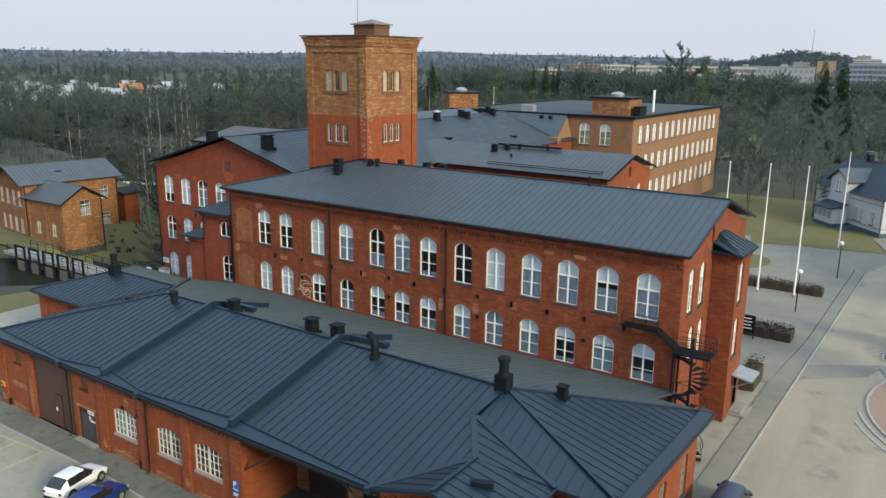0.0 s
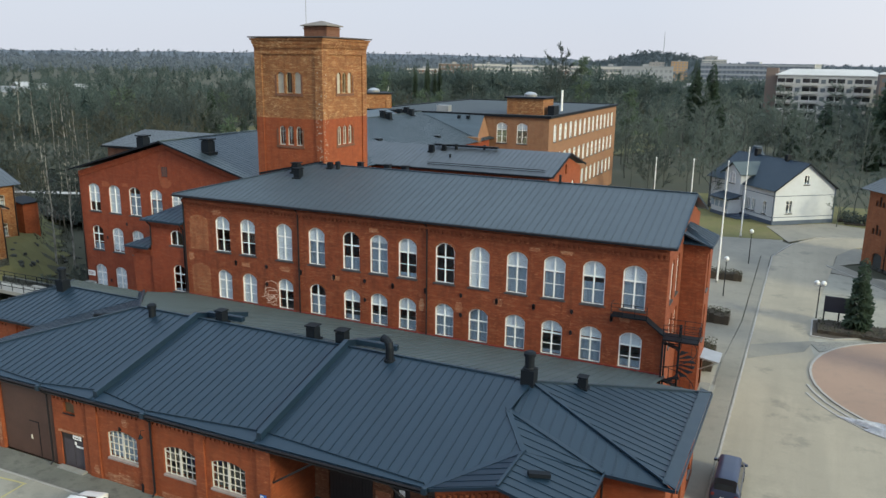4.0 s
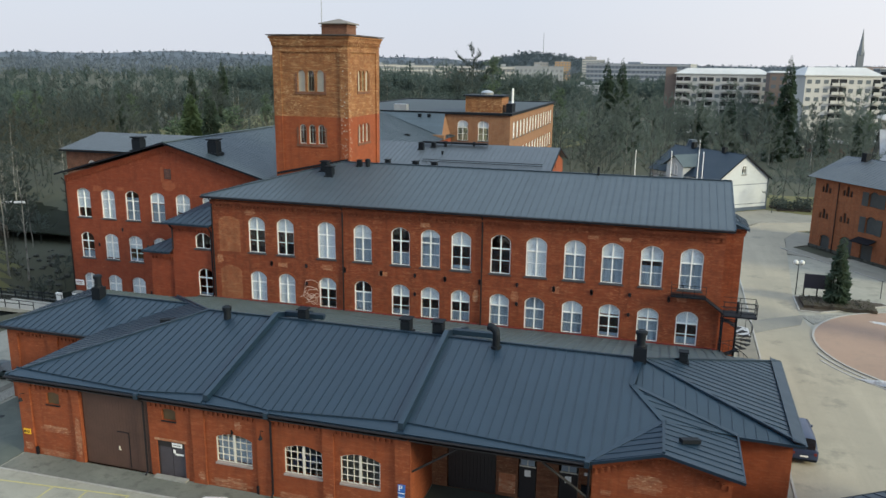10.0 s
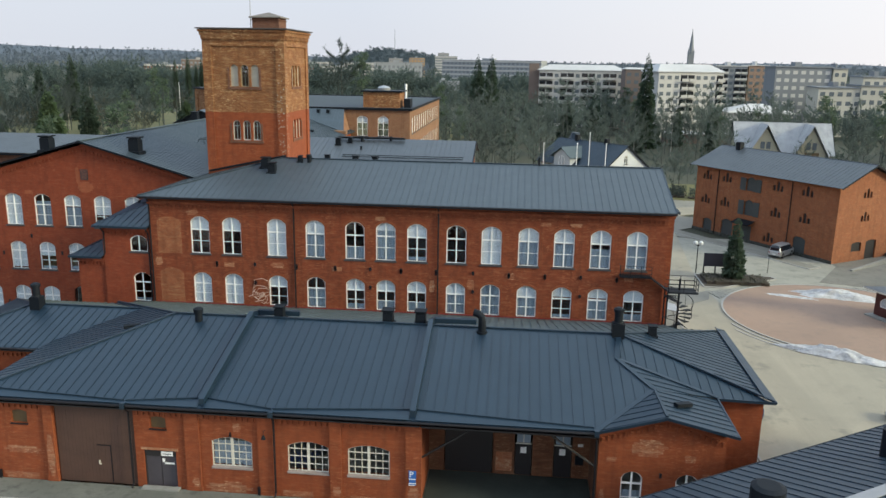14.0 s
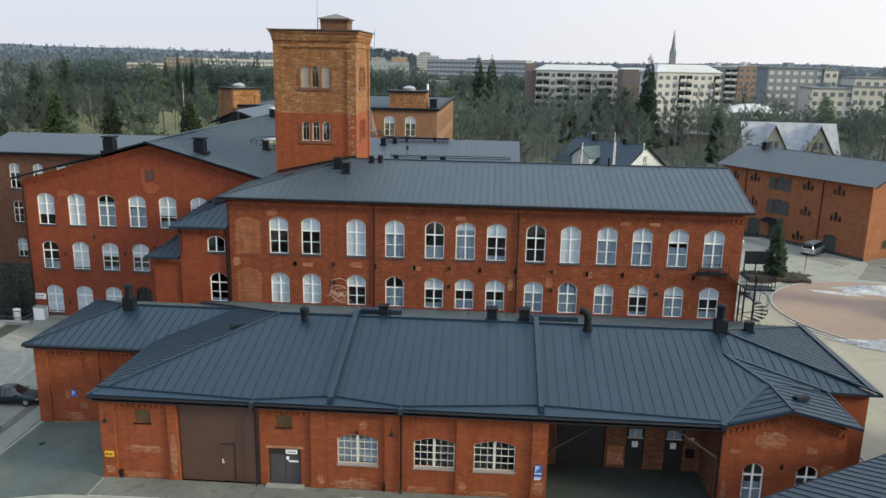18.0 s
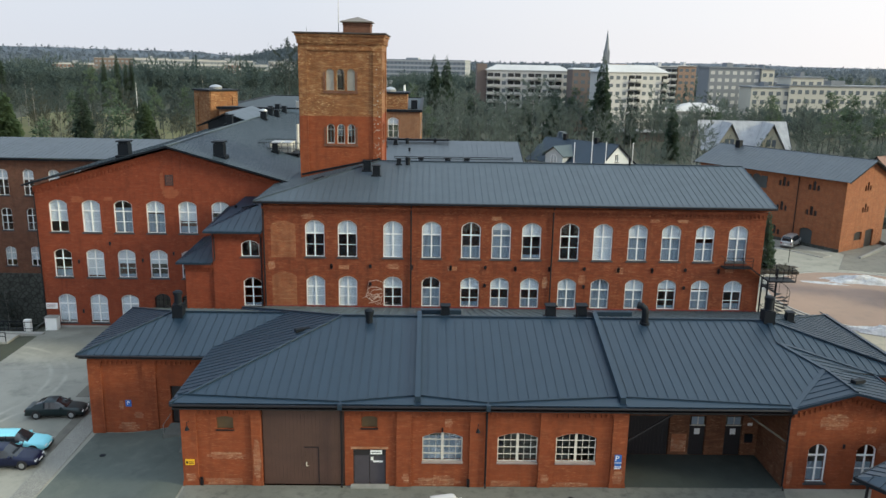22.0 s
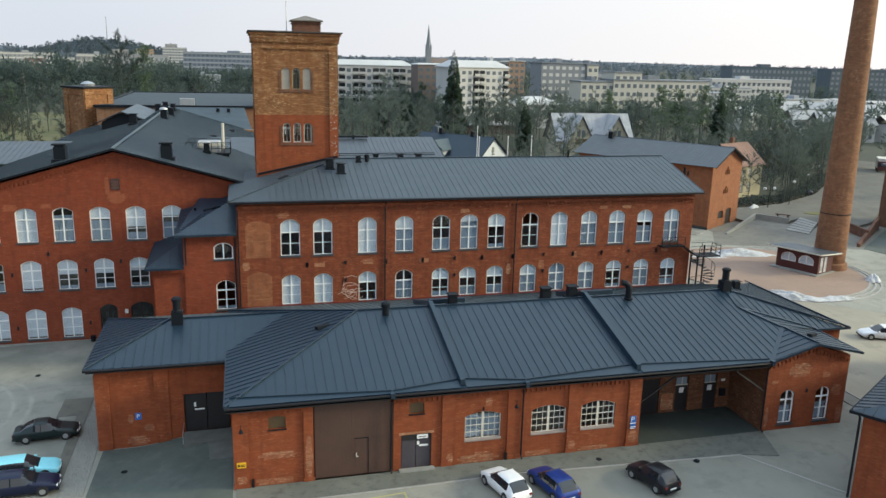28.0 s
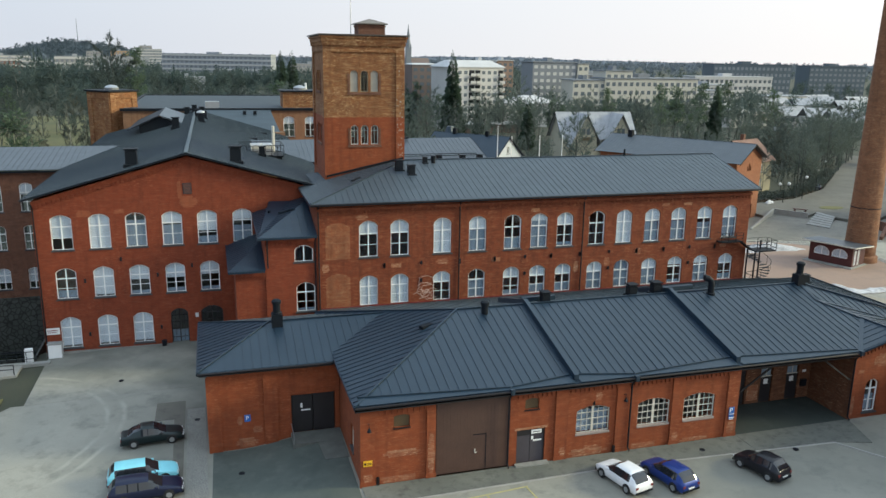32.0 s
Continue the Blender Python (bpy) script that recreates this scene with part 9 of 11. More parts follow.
def bare_tree(seed, h, spread, twigs, lean=0.0, slim=False):
    """A leafless tree: trunk with limbs, and a crown of forked branches and twigs."""
    rnd = random.Random(seed)
    tr, cr = MB(), MB()
    top = Vector((lean * h, rnd.uniform(-0.04, 0.04) * h, h * 0.9))
    k = 6
    spine = [Vector((top.x * (i / k) ** 1.4 + rnd.uniform(-0.12, 0.12), top.y * i / k + rnd.uniform(-0.12, 0.12), top.z * i / k)) for i in range(k + 1)]
    r0 = h * (0.0095 if not slim else 0.008)
    tr.tube(spine, r0, 7, r0 * 0.12)

    def along(t):
        q = t * k
        i = min(k - 1, int(q))
        return spine[i].lerp(spine[i + 1], q - i)

    limbs = 13 if not slim else 16
    for i in range(limbs):
        t = 0.22 + 0.72 * (i + rnd.random()) / limbs if not slim else 0.35 + 0.62 * (i + rnd.random()) / limbs
        a = i * 2.4 + rnd.uniform(-0.5, 0.5)
        ln = spread * (1.15 - 0.75 * t) * rnd.uniform(0.75, 1.15)
        up = rnd.uniform(0.45, 1.0) if not slim else rnd.uniform(0.5, 1.1)
        p = along(t)
        d = Vector((math.cos(a), math.sin(a), up)).normalized()
        q1 = p + d * ln * 0.5 + Vector((0, 0, 0.06 * ln))
        q2 = q1 + (d + Vector((rnd.uniform(-0.3, 0.3), rnd.uniform(-0.3, 0.3), rnd.uniform(0.0, 0.5)))).normalized() * ln * 0.5
        tr.tube([p, q1, q2], r0 * 0.42 * (1.1 - t), 4, r0 * 0.06)
        for s in range(5):
            u = 0.3 + 0.7 * (s + rnd.random()) / 5
            b0 = p.lerp(q1, u * 2) if u < 0.5 else q1.lerp(q2, u * 2 - 1)
            dd = (d + Vector((rnd.uniform(-1, 1), rnd.uniform(-1, 1), rnd.uniform(-0.1, 0.9)))).normalized()
            l2 = ln * rnd.uniform(0.3, 0.5)
            b1 = b0 + dd * l2
            cr.tube([b0, b1], r0 * 0.12, 3, r0 * 0.03)
            for w in range(twigs):
                v = rnd.uniform(0.15, 1.0)
                d3 = (dd * 0.7 + Vector((rnd.uniform(-1, 1), rnd.uniform(-1, 1), rnd.uniform(-0.5, 1.0)))).normalized()
                blade(cr, b0.lerp(b1, v), d3 * l2 * rnd.uniform(0.35, 0.75), 0.023 + 0.0020 * h, rnd)
    return tr, cr


def spruce_tree(seed, h, radius, taper=0.62, thick=2.4):
    """A spruce: whorls of drooping, ragged branches round a straight trunk."""
    rnd = random.Random(seed)
    tr, cr = MB(), MB()
    tr.tube([(0, 0, 0), (0, 0, h * 0.97)], h * 0.013, 6, 0.02)
    n = int(h * thick)
    for j in range(n):
        t = j / n
        z = h * (0.08 + 0.9 * t)
        r = radius * (1 - t) ** taper * rnd.uniform(0.72, 1.12) + 0.12
        for i in range(13 if t < 0.7 else 8):
            a = rnd.uniform(0, 6.283)
            rr = r * rnd.uniform(0.6, 1.1)
            d = Vector((math.cos(a), math.sin(a), -0.28 - 0.2 * rnd.random()))
            e = Vector((-math.sin(a), math.cos(a), 0)) * rr * 0.22
            p = Vector((0, 0, z))
            tip, mid = p + d * rr + Vector((0, 0, 0.14 * rr)), p + d * rr * 0.5
            cr.poly([p, mid - e, tip, mid + e])
            for s in (-1, 1):
                q = mid + e * s * 0.7
                cr.poly([q, q + d * rr * 0.25 + Vector((0, 0, -0.28 * rr)), q + d * rr * 0.35 + e * s * 0.6])
    return tr, cr


def pine_tree(seed, h, radius):
    """A pine: bare lower trunk and a loose crown of needle clumps."""
    rnd = random.Random(seed)
    tr, cr = MB(), MB()
    tr.tube([(0, 0, 0), (rnd.uniform(-0.3, 0.3), 0, h * 0.5), (rnd.uniform(-0.5, 0.5), 0, h * 0.95)], h * 0.014, 6, 0.04)
    for i in range(26):
        t = rnd.uniform(0.42, 1.0)
        a = rnd.uniform(0, 6.283)
        r = radius * rnd.uniform(0.25, 1.0) * (1.25 - 0.8 * t)
        c = Vector((math.cos(a) * r, math.sin(a) * r, h * t))
        tr.tube([(0, 0, h * t - 0.5), c], 0.06, 3, 0.02)
        for k in range(34):
            d = Vector((rnd.gauss(0, 1), rnd.gauss(0, 1), rnd.gauss(0.15, 0.7)))
            blade(cr, c + d * 0.45, d.normalized() * rnd.uniform(0.5, 0.95), 0.17, rnd)
    return tr, cr


KINDS = {}
for i, (h, sp, tw, ln, slim) in enumerate(((14, 5.0, 20, 0.03, False), (17, 6.0, 20, -0.02, False), (12, 4.6, 20, 0.05, False), (19, 6.2, 20, 0.0, False), (9, 4.0, 20, 0.02, False))):
    a, b = bare_tree(40 + i, h, sp, tw, ln, slim)
    KINDS["bare%d" % i] = ("bare_tree", a.mesh("trunk", BARK), b.mesh("crown", TWIG if i % 2 else TWIG_RED), "leafless grey-brown tree with fine twigs", h)
# the same bare trees again, crowns in the hazed twig colour
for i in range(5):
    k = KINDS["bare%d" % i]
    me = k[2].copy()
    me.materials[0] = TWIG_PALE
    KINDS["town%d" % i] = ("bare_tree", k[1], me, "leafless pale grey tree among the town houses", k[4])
for i, (h, sp) in enumerate(((20, 3.6), (16, 3.0))):
    a, b = bare_tree(60 + i, h, sp, 16, 0.02, True)
    KINDS["birch%d" % i] = ("birch_tree", a.mesh("trunk", BIRCH), b.mesh("crown", TWIG), "slender leafless birch with a white trunk", h)
for i, (h, r) in enumerate(((26, 4.3), (18, 3.6), (12, 3.0))):
    a, b = spruce_tree(70 + i, h, r)
    KINDS["spruce%d" % i] = ("spruce_tree", a.mesh("trunk", BARK), b.mesh("crown", SPRUCE), "tall dark green spruce with a ragged outline", h)
a, b = spruce_tree(79, 8.6, 1.75, 0.5, 4.5)
KINDS["bushy"] = ("spruce_tree", a.mesh("trunk", BARK), b.mesh("crown", SPRUCE), "small dense dark spruce in the planting bed", 8.6)
a, b = spruce_tree(78, 20, 5.6, 0.5, 3.0)
KINDS["fir"] = ("fir_tree", a.mesh("trunk", BARK), b.mesh("crown", FIR), "broad mid-green fir on the park grass", 20)
a, b = spruce_tree(77, 26, 2.2, 0.45, 3.2)
KINDS["column"] = ("columnar_tree", a.mesh("trunk", BARK), b.mesh("crown", SPRUCE), "tall narrow dark columnar tree in the park", 26)
for i, (h, r) in enumerate(((20, 3.6), (16, 3.2))):
    a, b = pine_tree(80 + i, h, r)
    KINDS["pine%d" % i] = ("pine_tree", a.mesh("trunk", BARK), b.mesh("crown", PINE), "pine with a loose green crown", h)


BARE_COUNT, REST = [0], []


def tree(kind, x, y, scale=1.0, turn=0.0, z=None):
    nm, t, c, label, h = KINDS[kind]
    z = ground_height(x, y) - 0.1 if z is None else z
    m = Matrix.LocRotScale((x, y, z), Euler((0, 0, turn)), (scale, scale, scale))
    if nm == "bare_tree":
        BARE_COUNT[0] += 1
        if BARE_COUNT[0] > 290:
            REST.append((t, c, m))
            return
    ob = put(nm, None, None, m)
    tagged(ob, label, "tree", nm.replace("_tree", " trees"))
    put("trunk", t, ob, m)
    put("crown", c, ob, m)


# the small spruce in the planting bed and the marked trees of the park
tree("bushy", -0.35, 86.0, 1.0, 0.3, 0.1)
tree("spruce0", -45.4, 287, 1.22, 0.0)
tree("spruce0", 13.2, 257, 1.26, 1.0)
tree("spruce1", -41, 285, 1.2, 2.0)
tree("spruce0", -229.9, 323, 1.2, 0.6)
tree("spruce1", -232, 300, 1.15, 2.2)
tree("spruce1", -137, 228, 0.95, 1.2)
tree("spruce2", -133, 230, 0.6, 0.2)
tree("spruce2", -3, 262, 1.6, 1.1)
tree("spruce2", -12, 268, 1.5, 2.1)
tree("bare3", -34, 150, 0.75, 0.4)
tree("bare1", -38, 166, 0.8, 1.4)
tree("bare0", -20, 172, 0.8, 2.4)
tree("bare3", -110, 337, 2.0, 0.5)
tree("bare1", -112, 339, 2.1, 2.5)
tree("pine0", -100.5, 338, 1.6, 0.9)
for i, (x, y) in enumerate(((-143, 96), (-151, 101), (-160, 104), (-168, 107), (-178, 110), (-187, 115), (-150, 121), (-160, 126), (-170, 131), (-181, 136), (-138, 92), (-156, 97), (-176, 104), (-166, 98))):
    tree("bare%d" % (i % 5), x, y, 0.75 + 0.07 * (i % 4), i * 1.1)
for i, (x, y) in enumerate(((-210.9, 150.2), (-209.8, 155.2), (-212.1, 161.9), (-203.9, 116.9), (-231.7, 174.3), (-206, 158), (-196, 148))):
    tree("birch%d" % (i % 2), x, y, (1.1, 1.3)[i % 2], i * 1.7)
for i, (x, y) in enumerate(((-226.5, 423), (-223.5, 434), (-221.5, 428), (-219.5, 436), (-216.9, 437.6))):
    tree("column", x, y, (1.12, 1.2, 1.05, 1.0, 1.12)[i], i * 1.3)
tree("fir", -161.5, 195.2, 1.0, 0.4)
tree("fir", -136, 229.2, 0.8, 1.4)
for i, (x, y) in enumerate(((-44, 178), (-37, 181), (-31, 176), (-25, 180), (-22, 166), (-17, 176), (-24, 158), (-42, 190), (-30, 190), (-14, 184))):
    tree("town%d" % (i % 5), x, y, 0.72 + 0.06 * (i % 4), i * 1.9)
for x, y, s in ((-163, 119, 0.95), (-156, 121, 1.05), (-147, 126, 1.0), (-150, 112, 0.85), (-139, 118, 0.7), (-170, 130, 1.1), (-130, 108, 0.6), (-122, 112, 0.55), (-176, 118, 1.0)):
    tree("birch%d" % (int(x) % 2), x, y, s, x)
for i, (x, y) in enumerate(((-150, 130), (-158, 134), (-165, 140), (-172, 146), (-180, 150), (-156, 144), (-168, 156), (-178, 164), (-188, 160), (-146, 138), (-152, 152), (-162, 162), (-190, 172), (-198, 166))):
    tree("bare%d" % (0, 2, 4, 1)[i % 4], x, y, 1.15 + 0.1 * (i % 4), i * 1.3)
for x, y, k, s in ((72, 212, "pine0", 1.05), (80, 216, "pine1", 1.25), (88, 214, "pine0", 1.08), (100, 222, "spruce0", 0.85), (106, 226, "pine0", 1.1), (62, 205, "bare1", 1.0), (67, 222, "birch0", 0.95), (96, 208, "bare3", 0.9), (118, 215, "pine1", 1.2), (126, 226, "bare2", 1.2)):
    tree(k, x, y, s, x)
for x, y, s in ((52, 128, 0.75), (57, 134, 0.9), (62, 141, 0.85), (66, 150, 0.9), (73, 158, 0.95), (80, 164, 0.9), (56, 142, 0.7), (70, 141, 0.6), (90, 176, 1.0), (47, 131, 0.5)):
    tree("bare%d" % (int(x) % 4), x, y, s, x)
rnd = random.Random(21)
BLOCKED = [(-100, 102, -30, 130), (-94, 122, -42, 188), (-470, 205, -365, 305), (-46, 134, -26, 172), (-14, 100, 36, 146), (-140, 54, -100, 88), (-93, 125, -45, 184), (-66, 60, -30, 104), (-28, 128, 6, 172), (-3, 90, 34, 126), (18, 172, 58, 206), (-112, 40, -55, 108), (-130, 58, -96, 82), (-12, 20, 60, 100), (-45, 66, -10, 134), (20, 285, 60, 318), (-32, 332, 24, 362), (78, 335, 112, 368), (88, 312, 165, 350), (48, 292, 80, 312), (36, 118, 58, 136), (-90, 40, -60, 64), (-32, 270, 24, 290), (30, 100, 120, 190)]


def free_spot(x, y, pad=1.5):
    return all(not (a - pad < x < c + pad and b - pad < y < d + pad) for a, b, c, d in BLOCKED) and river_distance(x, y) > 9


count = 0
while count < 330:
    x, y = rnd.uniform(-250, 75), rnd.uniform(108, 330)
    if not free_spot(x, y) or x > 60 + 0.2 * (y - 108):
        continue
    park = -230 < x < -75 and 236 < y < 330
    if park and rnd.random() < 0.45:
        continue
    if -200 < x < -60 and y < 236 and rnd.random() < 0.72:
        continue
    if x > -35 and y < 215 and rnd.random() < 0.65:
        continue
    q = rnd.random()
    if x < -120:
        kind = "birch%d" % rnd.randrange(2) if q < 0.10 else "pine%d" % rnd.randrange(2) if q < 0.16 else "spruce%d" % rnd.randrange(3) if q < 0.20 else "bare%d" % rnd.randrange(5)
    else:
        kind = "spruce%d" % rnd.randrange(3) if q < 0.03 else "pine1" if q < 0.06 else "birch1" if q < 0.2 else "bare%d" % rnd.randrange(5)
    if kind[:4] == "bare" and x > -60:
        kind = kind.replace("bare", "town")
    tree(kind, x, y, rnd.uniform(0.8, 1.25), rnd.uniform(0, 6.28))
    count += 1


def wood_template(seed, conifer):
    """Light tree shapes for the far woods."""
    r2 = random.Random(seed)
    mb = MB()
    if conifer == "clump":
        for i in range(44):
            o = Vector((r2.gauss(0, 1), r2.gauss(0, 1), r2.gauss(0, 1))).normalized()
            c = Vector((o.x * 3.1, o.y * 3.1, 7.5 + o.z * 5.5)) * r2.uniform(0.75, 1.0)
            blade(mb, c, (o + Vector((r2.uniform(-0.7, 0.7), r2.uniform(-0.7, 0.7), 0.7))) * r2.uniform(1.0, 2.4), r2.uniform(0.8, 1.5), r2)
    elif conifer:
        for j in range(12):
            t = j / 12
            for i in range(5):
                a = r2.uniform(0, 6.28)
                w = (1 - t) * 2.8 * r2.uniform(0.6, 1.1) + 0.3
                p = Vector((0, 0, 14 * (0.1 + 0.9 * t)))
                d = Vector((math.cos(a), math.sin(a), -0.4)) * w
                e = Vector((-math.sin(a), math.cos(a), 0)) * w * 0.4
                mb.poly([p + Vector((0, 0, 0.9)), p + d - e, p + d + e])
    else:
        lumps = [(r2.uniform(0, 6.28), r2.uniform(0.3, 1.0), r2.uniform(0.42, 0.86), r2.uniform(1.3, 2.3)) for k in range(9)]
        for i in range(200):
            a, q, t, w = lumps[i % 9]
            c = Vector((math.cos(a) * q * 2.9, math.sin(a) * q * 2.9, 13 * t))
            o = Vector((r2.gauss(0, 1), r2.gauss(0, 1), r2.gauss(0, 0.8))).normalized() * w * r2.random() ** 0.4
            d = (o.normalized() + Vector((r2.uniform(-0.8, 0.8), r2.uniform(-0.8, 0.8), 0.5))).normalized() * r2.uniform(0.7, 1.9)
            blade(mb, c + o * 0.9, d, r2.uniform(0.13, 0.27), r2)
        for a, q, t, w in lumps[:5]:
            mb.tube([(0, 0, 13 * t * 0.45), (math.cos(a) * q * 2.4, math.sin(a) * q * 2.4, 13 * t)], 0.09, 3, 0.03)
        mb.tube([(0, 0, 0), (0, 0, 9)], 0.16, 3, 0.05)
    return mb


def woodland(name, label, spots, conifer, mat):
    """Many far trees joined into one sheet of woodland."""
    temps = [wood_template(90 + i, conifer) for i in range(5)]
    arrays = []
    for t in temps:
        arrays.append((np.array(t.v, dtype=np.float32), t.f))
    verts, faces, n = [], [], 0
    r3 = random.Random(5)
    for x, y, s, *up in spots:
        v, f = arrays[r3.randrange(5)]
        zb = up[0] if up else ground_height(x, y)
        a = r3.uniform(0, 6.28)
        ca, sa = math.cos(a) * s, math.sin(a) * s
        w = np.column_stack([v[:, 0] * ca - v[:, 1] * sa + x, v[:, 0] * sa + v[:, 1] * ca + y, v[:, 2] * s * r3.uniform(0.85, 1.2) + zb - 0.2])
        verts.append(w)
        faces += [tuple(i + n for i in q) for q in f]
        n += len(v)
    me = bpy.data.meshes.new(name)
    me.from_pydata(np.concatenate(verts).tolist(), [], faces)
    me.materials.append(mat)
    return tagged(put(name, me), label, "woods", "", "stuff")


spots_c, spots_b = [], []
r4 = random.Random(77)
while len(spots_b) + len(spots_c) < 3200:
    az, dist = radians(r4.uniform(-82, 48)), 330 + 1000 * r4.random() ** 1.5
    x, y = -40 + dist * math.sin(az), -15 + dist * math.cos(az)
    if not free_spot(x, y, 6) or (-240 < x < -40 and y < 400 and r4.random() < 0.8):
        continue
    if x > -60 and y < 950 and r4.random() < 0.55:
        continue
    conifer = r4.random() < (0.09 if x < -250 else 0.04)
    (spots_c if conifer else spots_b).append((x, y, r4.uniform(0.55, 1.2) * (1.15 if conifer else 1.0)))
while len(spots_b) < 3700:
    x, y = r4.uniform(-420, -250), r4.uniform(60, 330)
    if free_spot(x, y):
        spots_b.append((x, y, r4.uniform(0.7, 1.2)))
        if r4.random() < 0.14:
            spots_c.append((x + 4, y + 3, r4.uniform(0.5, 1.25)))
for k in range(520):
    x, y = r4.uniform(-330, 150), r4.uniform(530, 605)
    (spots_c if r4.random() < 0.06 else spots_b).append((x, y, r4.uniform(1.1, 1.55)))
for k in range(170):
    x, y = r4.uniform(-340, -105), r4.uniform(470, 560)
    (spots_c if r4.random() < 0.08 else spots_b).append((x, y, r4.uniform(1.45, 2.05)))
for k in range(110):
    x, y = r4.uniform(-25, 150), r4.uniform(300, 312)
    if free_spot(x, y, 1.0):
        spots_b.append((x, y, r4.uniform(0.6, 1.0)))
woodland("far_bare_wood", "grey-brown leafless woods receding to the hills", spots_b, False, FAR_WOOD)
woodland("far_spruce_wood", "dark green spruce woods among bare trees", spots_c, True, FAR_SPRUCE)
F_HOUSE, F_SNOW = plain("far_house_boards", (0.36, 0.37, 0.38), 0.8, vary=0.15, scale=0.3), plain("far_snowy_roof", (0.30, 0.32, 0.35), 0.8, vary=0.3, scale=0.2)
# pale houses in a clearing beyond the river
for k, (x, y, w, d, h, turn) in enumerate(((-425, 262, 12, 9, 5.5, 20), (-440, 284, 14, 10, 6.0, 10), (-428, 244, 11, 8, 5.0, -15), (-405, 250, 10, 8, 4.8, 30), (-430, 222, 13, 9, 5.0, 5), (-395, 228, 10, 8, 4.6, 25), (-448, 300, 13, 10, 8.5, 12))):
    m = pose(x, y, ground_height(x, y) + 1.0, 0, 0, turn + 55)
    hs = tagged(put("family_house", None, None, m), "pale rendered house with a snow-dusted gable roof" if k < 6 else "tan house with a rusty red roof", "house", "houses beyond the river")
    wm, rm = (F_HOUSE, F_SNOW) if k < 6 else (TAN_BRICK, PATCH_BRICK)
    part("wall", MB().box(-w / 2, w / 2, -d / 2, d / 2, -2, h).slab([(-w / 2, -d / 2, h), (-w / 2, d / 2, h), (-w / 2, 0, h + d * 0.3)], 0.3, (1, 0, 0)).slab([(w / 2, -d / 2, h), (w / 2, d / 2, h), (w / 2, 0, h + d * 0.3)], 0.3, (-1, 0, 0)), wm, hs, "", m)
    for s in (-1, 1):
        part("roof", MB().slab([(-w / 2 - 0.5, s * (d / 2 + 0.6), h - 0.3), (w / 2 + 0.5, s * (d / 2 + 0.6), h - 0.3), (w / 2 + 0.5, 0, h + d * 0.32), (-w / 2 - 0.5, 0, h + d * 0.32)], 0.2), rm, hs, "", m)
    for q in range(4):
        part("window", MB().box(-w / 2 + 1.2 + q * w / 4.4, -w / 2 + 2.5 + q * w / 4.4, -d / 2 - 0.05, -d / 2 - 0.004, 1.0, 2.4), CAR_GLASS, hs, "", m)
# scrub between the park trees
scrub = MB()
r5 = random.Random(31)
for i in range(9000):
    x, y = r5.uniform(-260, 120), r5.uniform(106, 340)
    if not free_spot(x, y, 0.5) or (-225 < x < -60 and y > 150) or x > -75:
        continue
    p = Vector((x, y, ground_height(x, y)))
    for k in range(2):
        blade(scrub, p + Vector((r5.uniform(-0.6, 0.6), r5.uniform(-0.6, 0.6), 0)), Vector((r5.uniform(-0.8, 0.8), r5.uniform(-0.8, 0.8), r5.uniform(0.5, 1.5))), 0.16, r5)
tagged(put("undergrowth", scrub.mesh("undergrowth", TWIG)), "thin brown leafless undergrowth below the trees", "scrub", "", "stuff")


# ---- hills on the horizon ----
def hill_range(name, dist, az0, az1, rise, mat, label, seed, jag):
    """A range of wooded hills: rise gives the height over the plain at each bearing."""
    mb, n = MB(), 420
    for j, (dd, k) in enumerate(((-420, 0.0), (-160, 0.62), (0, 1.0), (220, 0.75))):
        for i in range(n + 1):
            az = radians(az0 + (az1 - az0) * i / n)
            hgt = rise(math.degrees(az)) * k + (jag * noise.noise((i * 0.9 + seed, j * 3.1, 0)) + jag * 0.8 * noise.noise((i * 2.3, seed, j)) if k else -25)
            d = dist + dd
            mb.v.append((-40 + d * math.sin(az), -15 + d * math.cos(az), max(-20, hgt)))
    w = n + 1
    mb.f = [(j * w + i, j * w + i + 1, (j + 1) * w + i + 1, (j + 1) * w + i) for j in range(3) for i in range(n)]
    return tagged(put(name, mb.mesh(name, mat)), label, "hill", "", "structure")


def bell(x, c, w):
    return math.exp(-((x - c) / w) ** 2)


def far_rise(a):
    return 31 + 21 * smoothstep(-10, -19, a) + 12 * bell(a, 19, 9) + 6 * bell(a, -30, 11) + 11 * bell(a, -34.5, 2.6) + 4 * noise.noise((a * 0.22, 3, 0))


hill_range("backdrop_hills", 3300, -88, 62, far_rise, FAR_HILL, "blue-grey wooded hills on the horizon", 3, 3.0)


def knoll_rise(a):
    return 66 * bell(a, -9.4, 5.2) + 8 * bell(a, -3.0, 2.6) - 6


# the knoll's slope colour is blued for haze too
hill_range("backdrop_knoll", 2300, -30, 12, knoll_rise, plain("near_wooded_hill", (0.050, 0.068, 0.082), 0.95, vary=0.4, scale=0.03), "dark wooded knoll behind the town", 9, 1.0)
knoll_spots = []
r9 = random.Random(61)
for i in range(2600):
    a, k = r9.uniform(-21, 4), r9.random()
    d = 2300 - 330 * k
    knoll_spots.append((-40 + d * math.sin(radians(a)), -15 + d * math.cos(radians(a)), r9.uniform(0.55, 1.1), knoll_rise(a) * (1 - (0.38 * k / 0.485 if k < 0.485 else 0.38 + 0.62 * (k - 0.485) / 0.515 * 0.66)) - 3))
haze = []
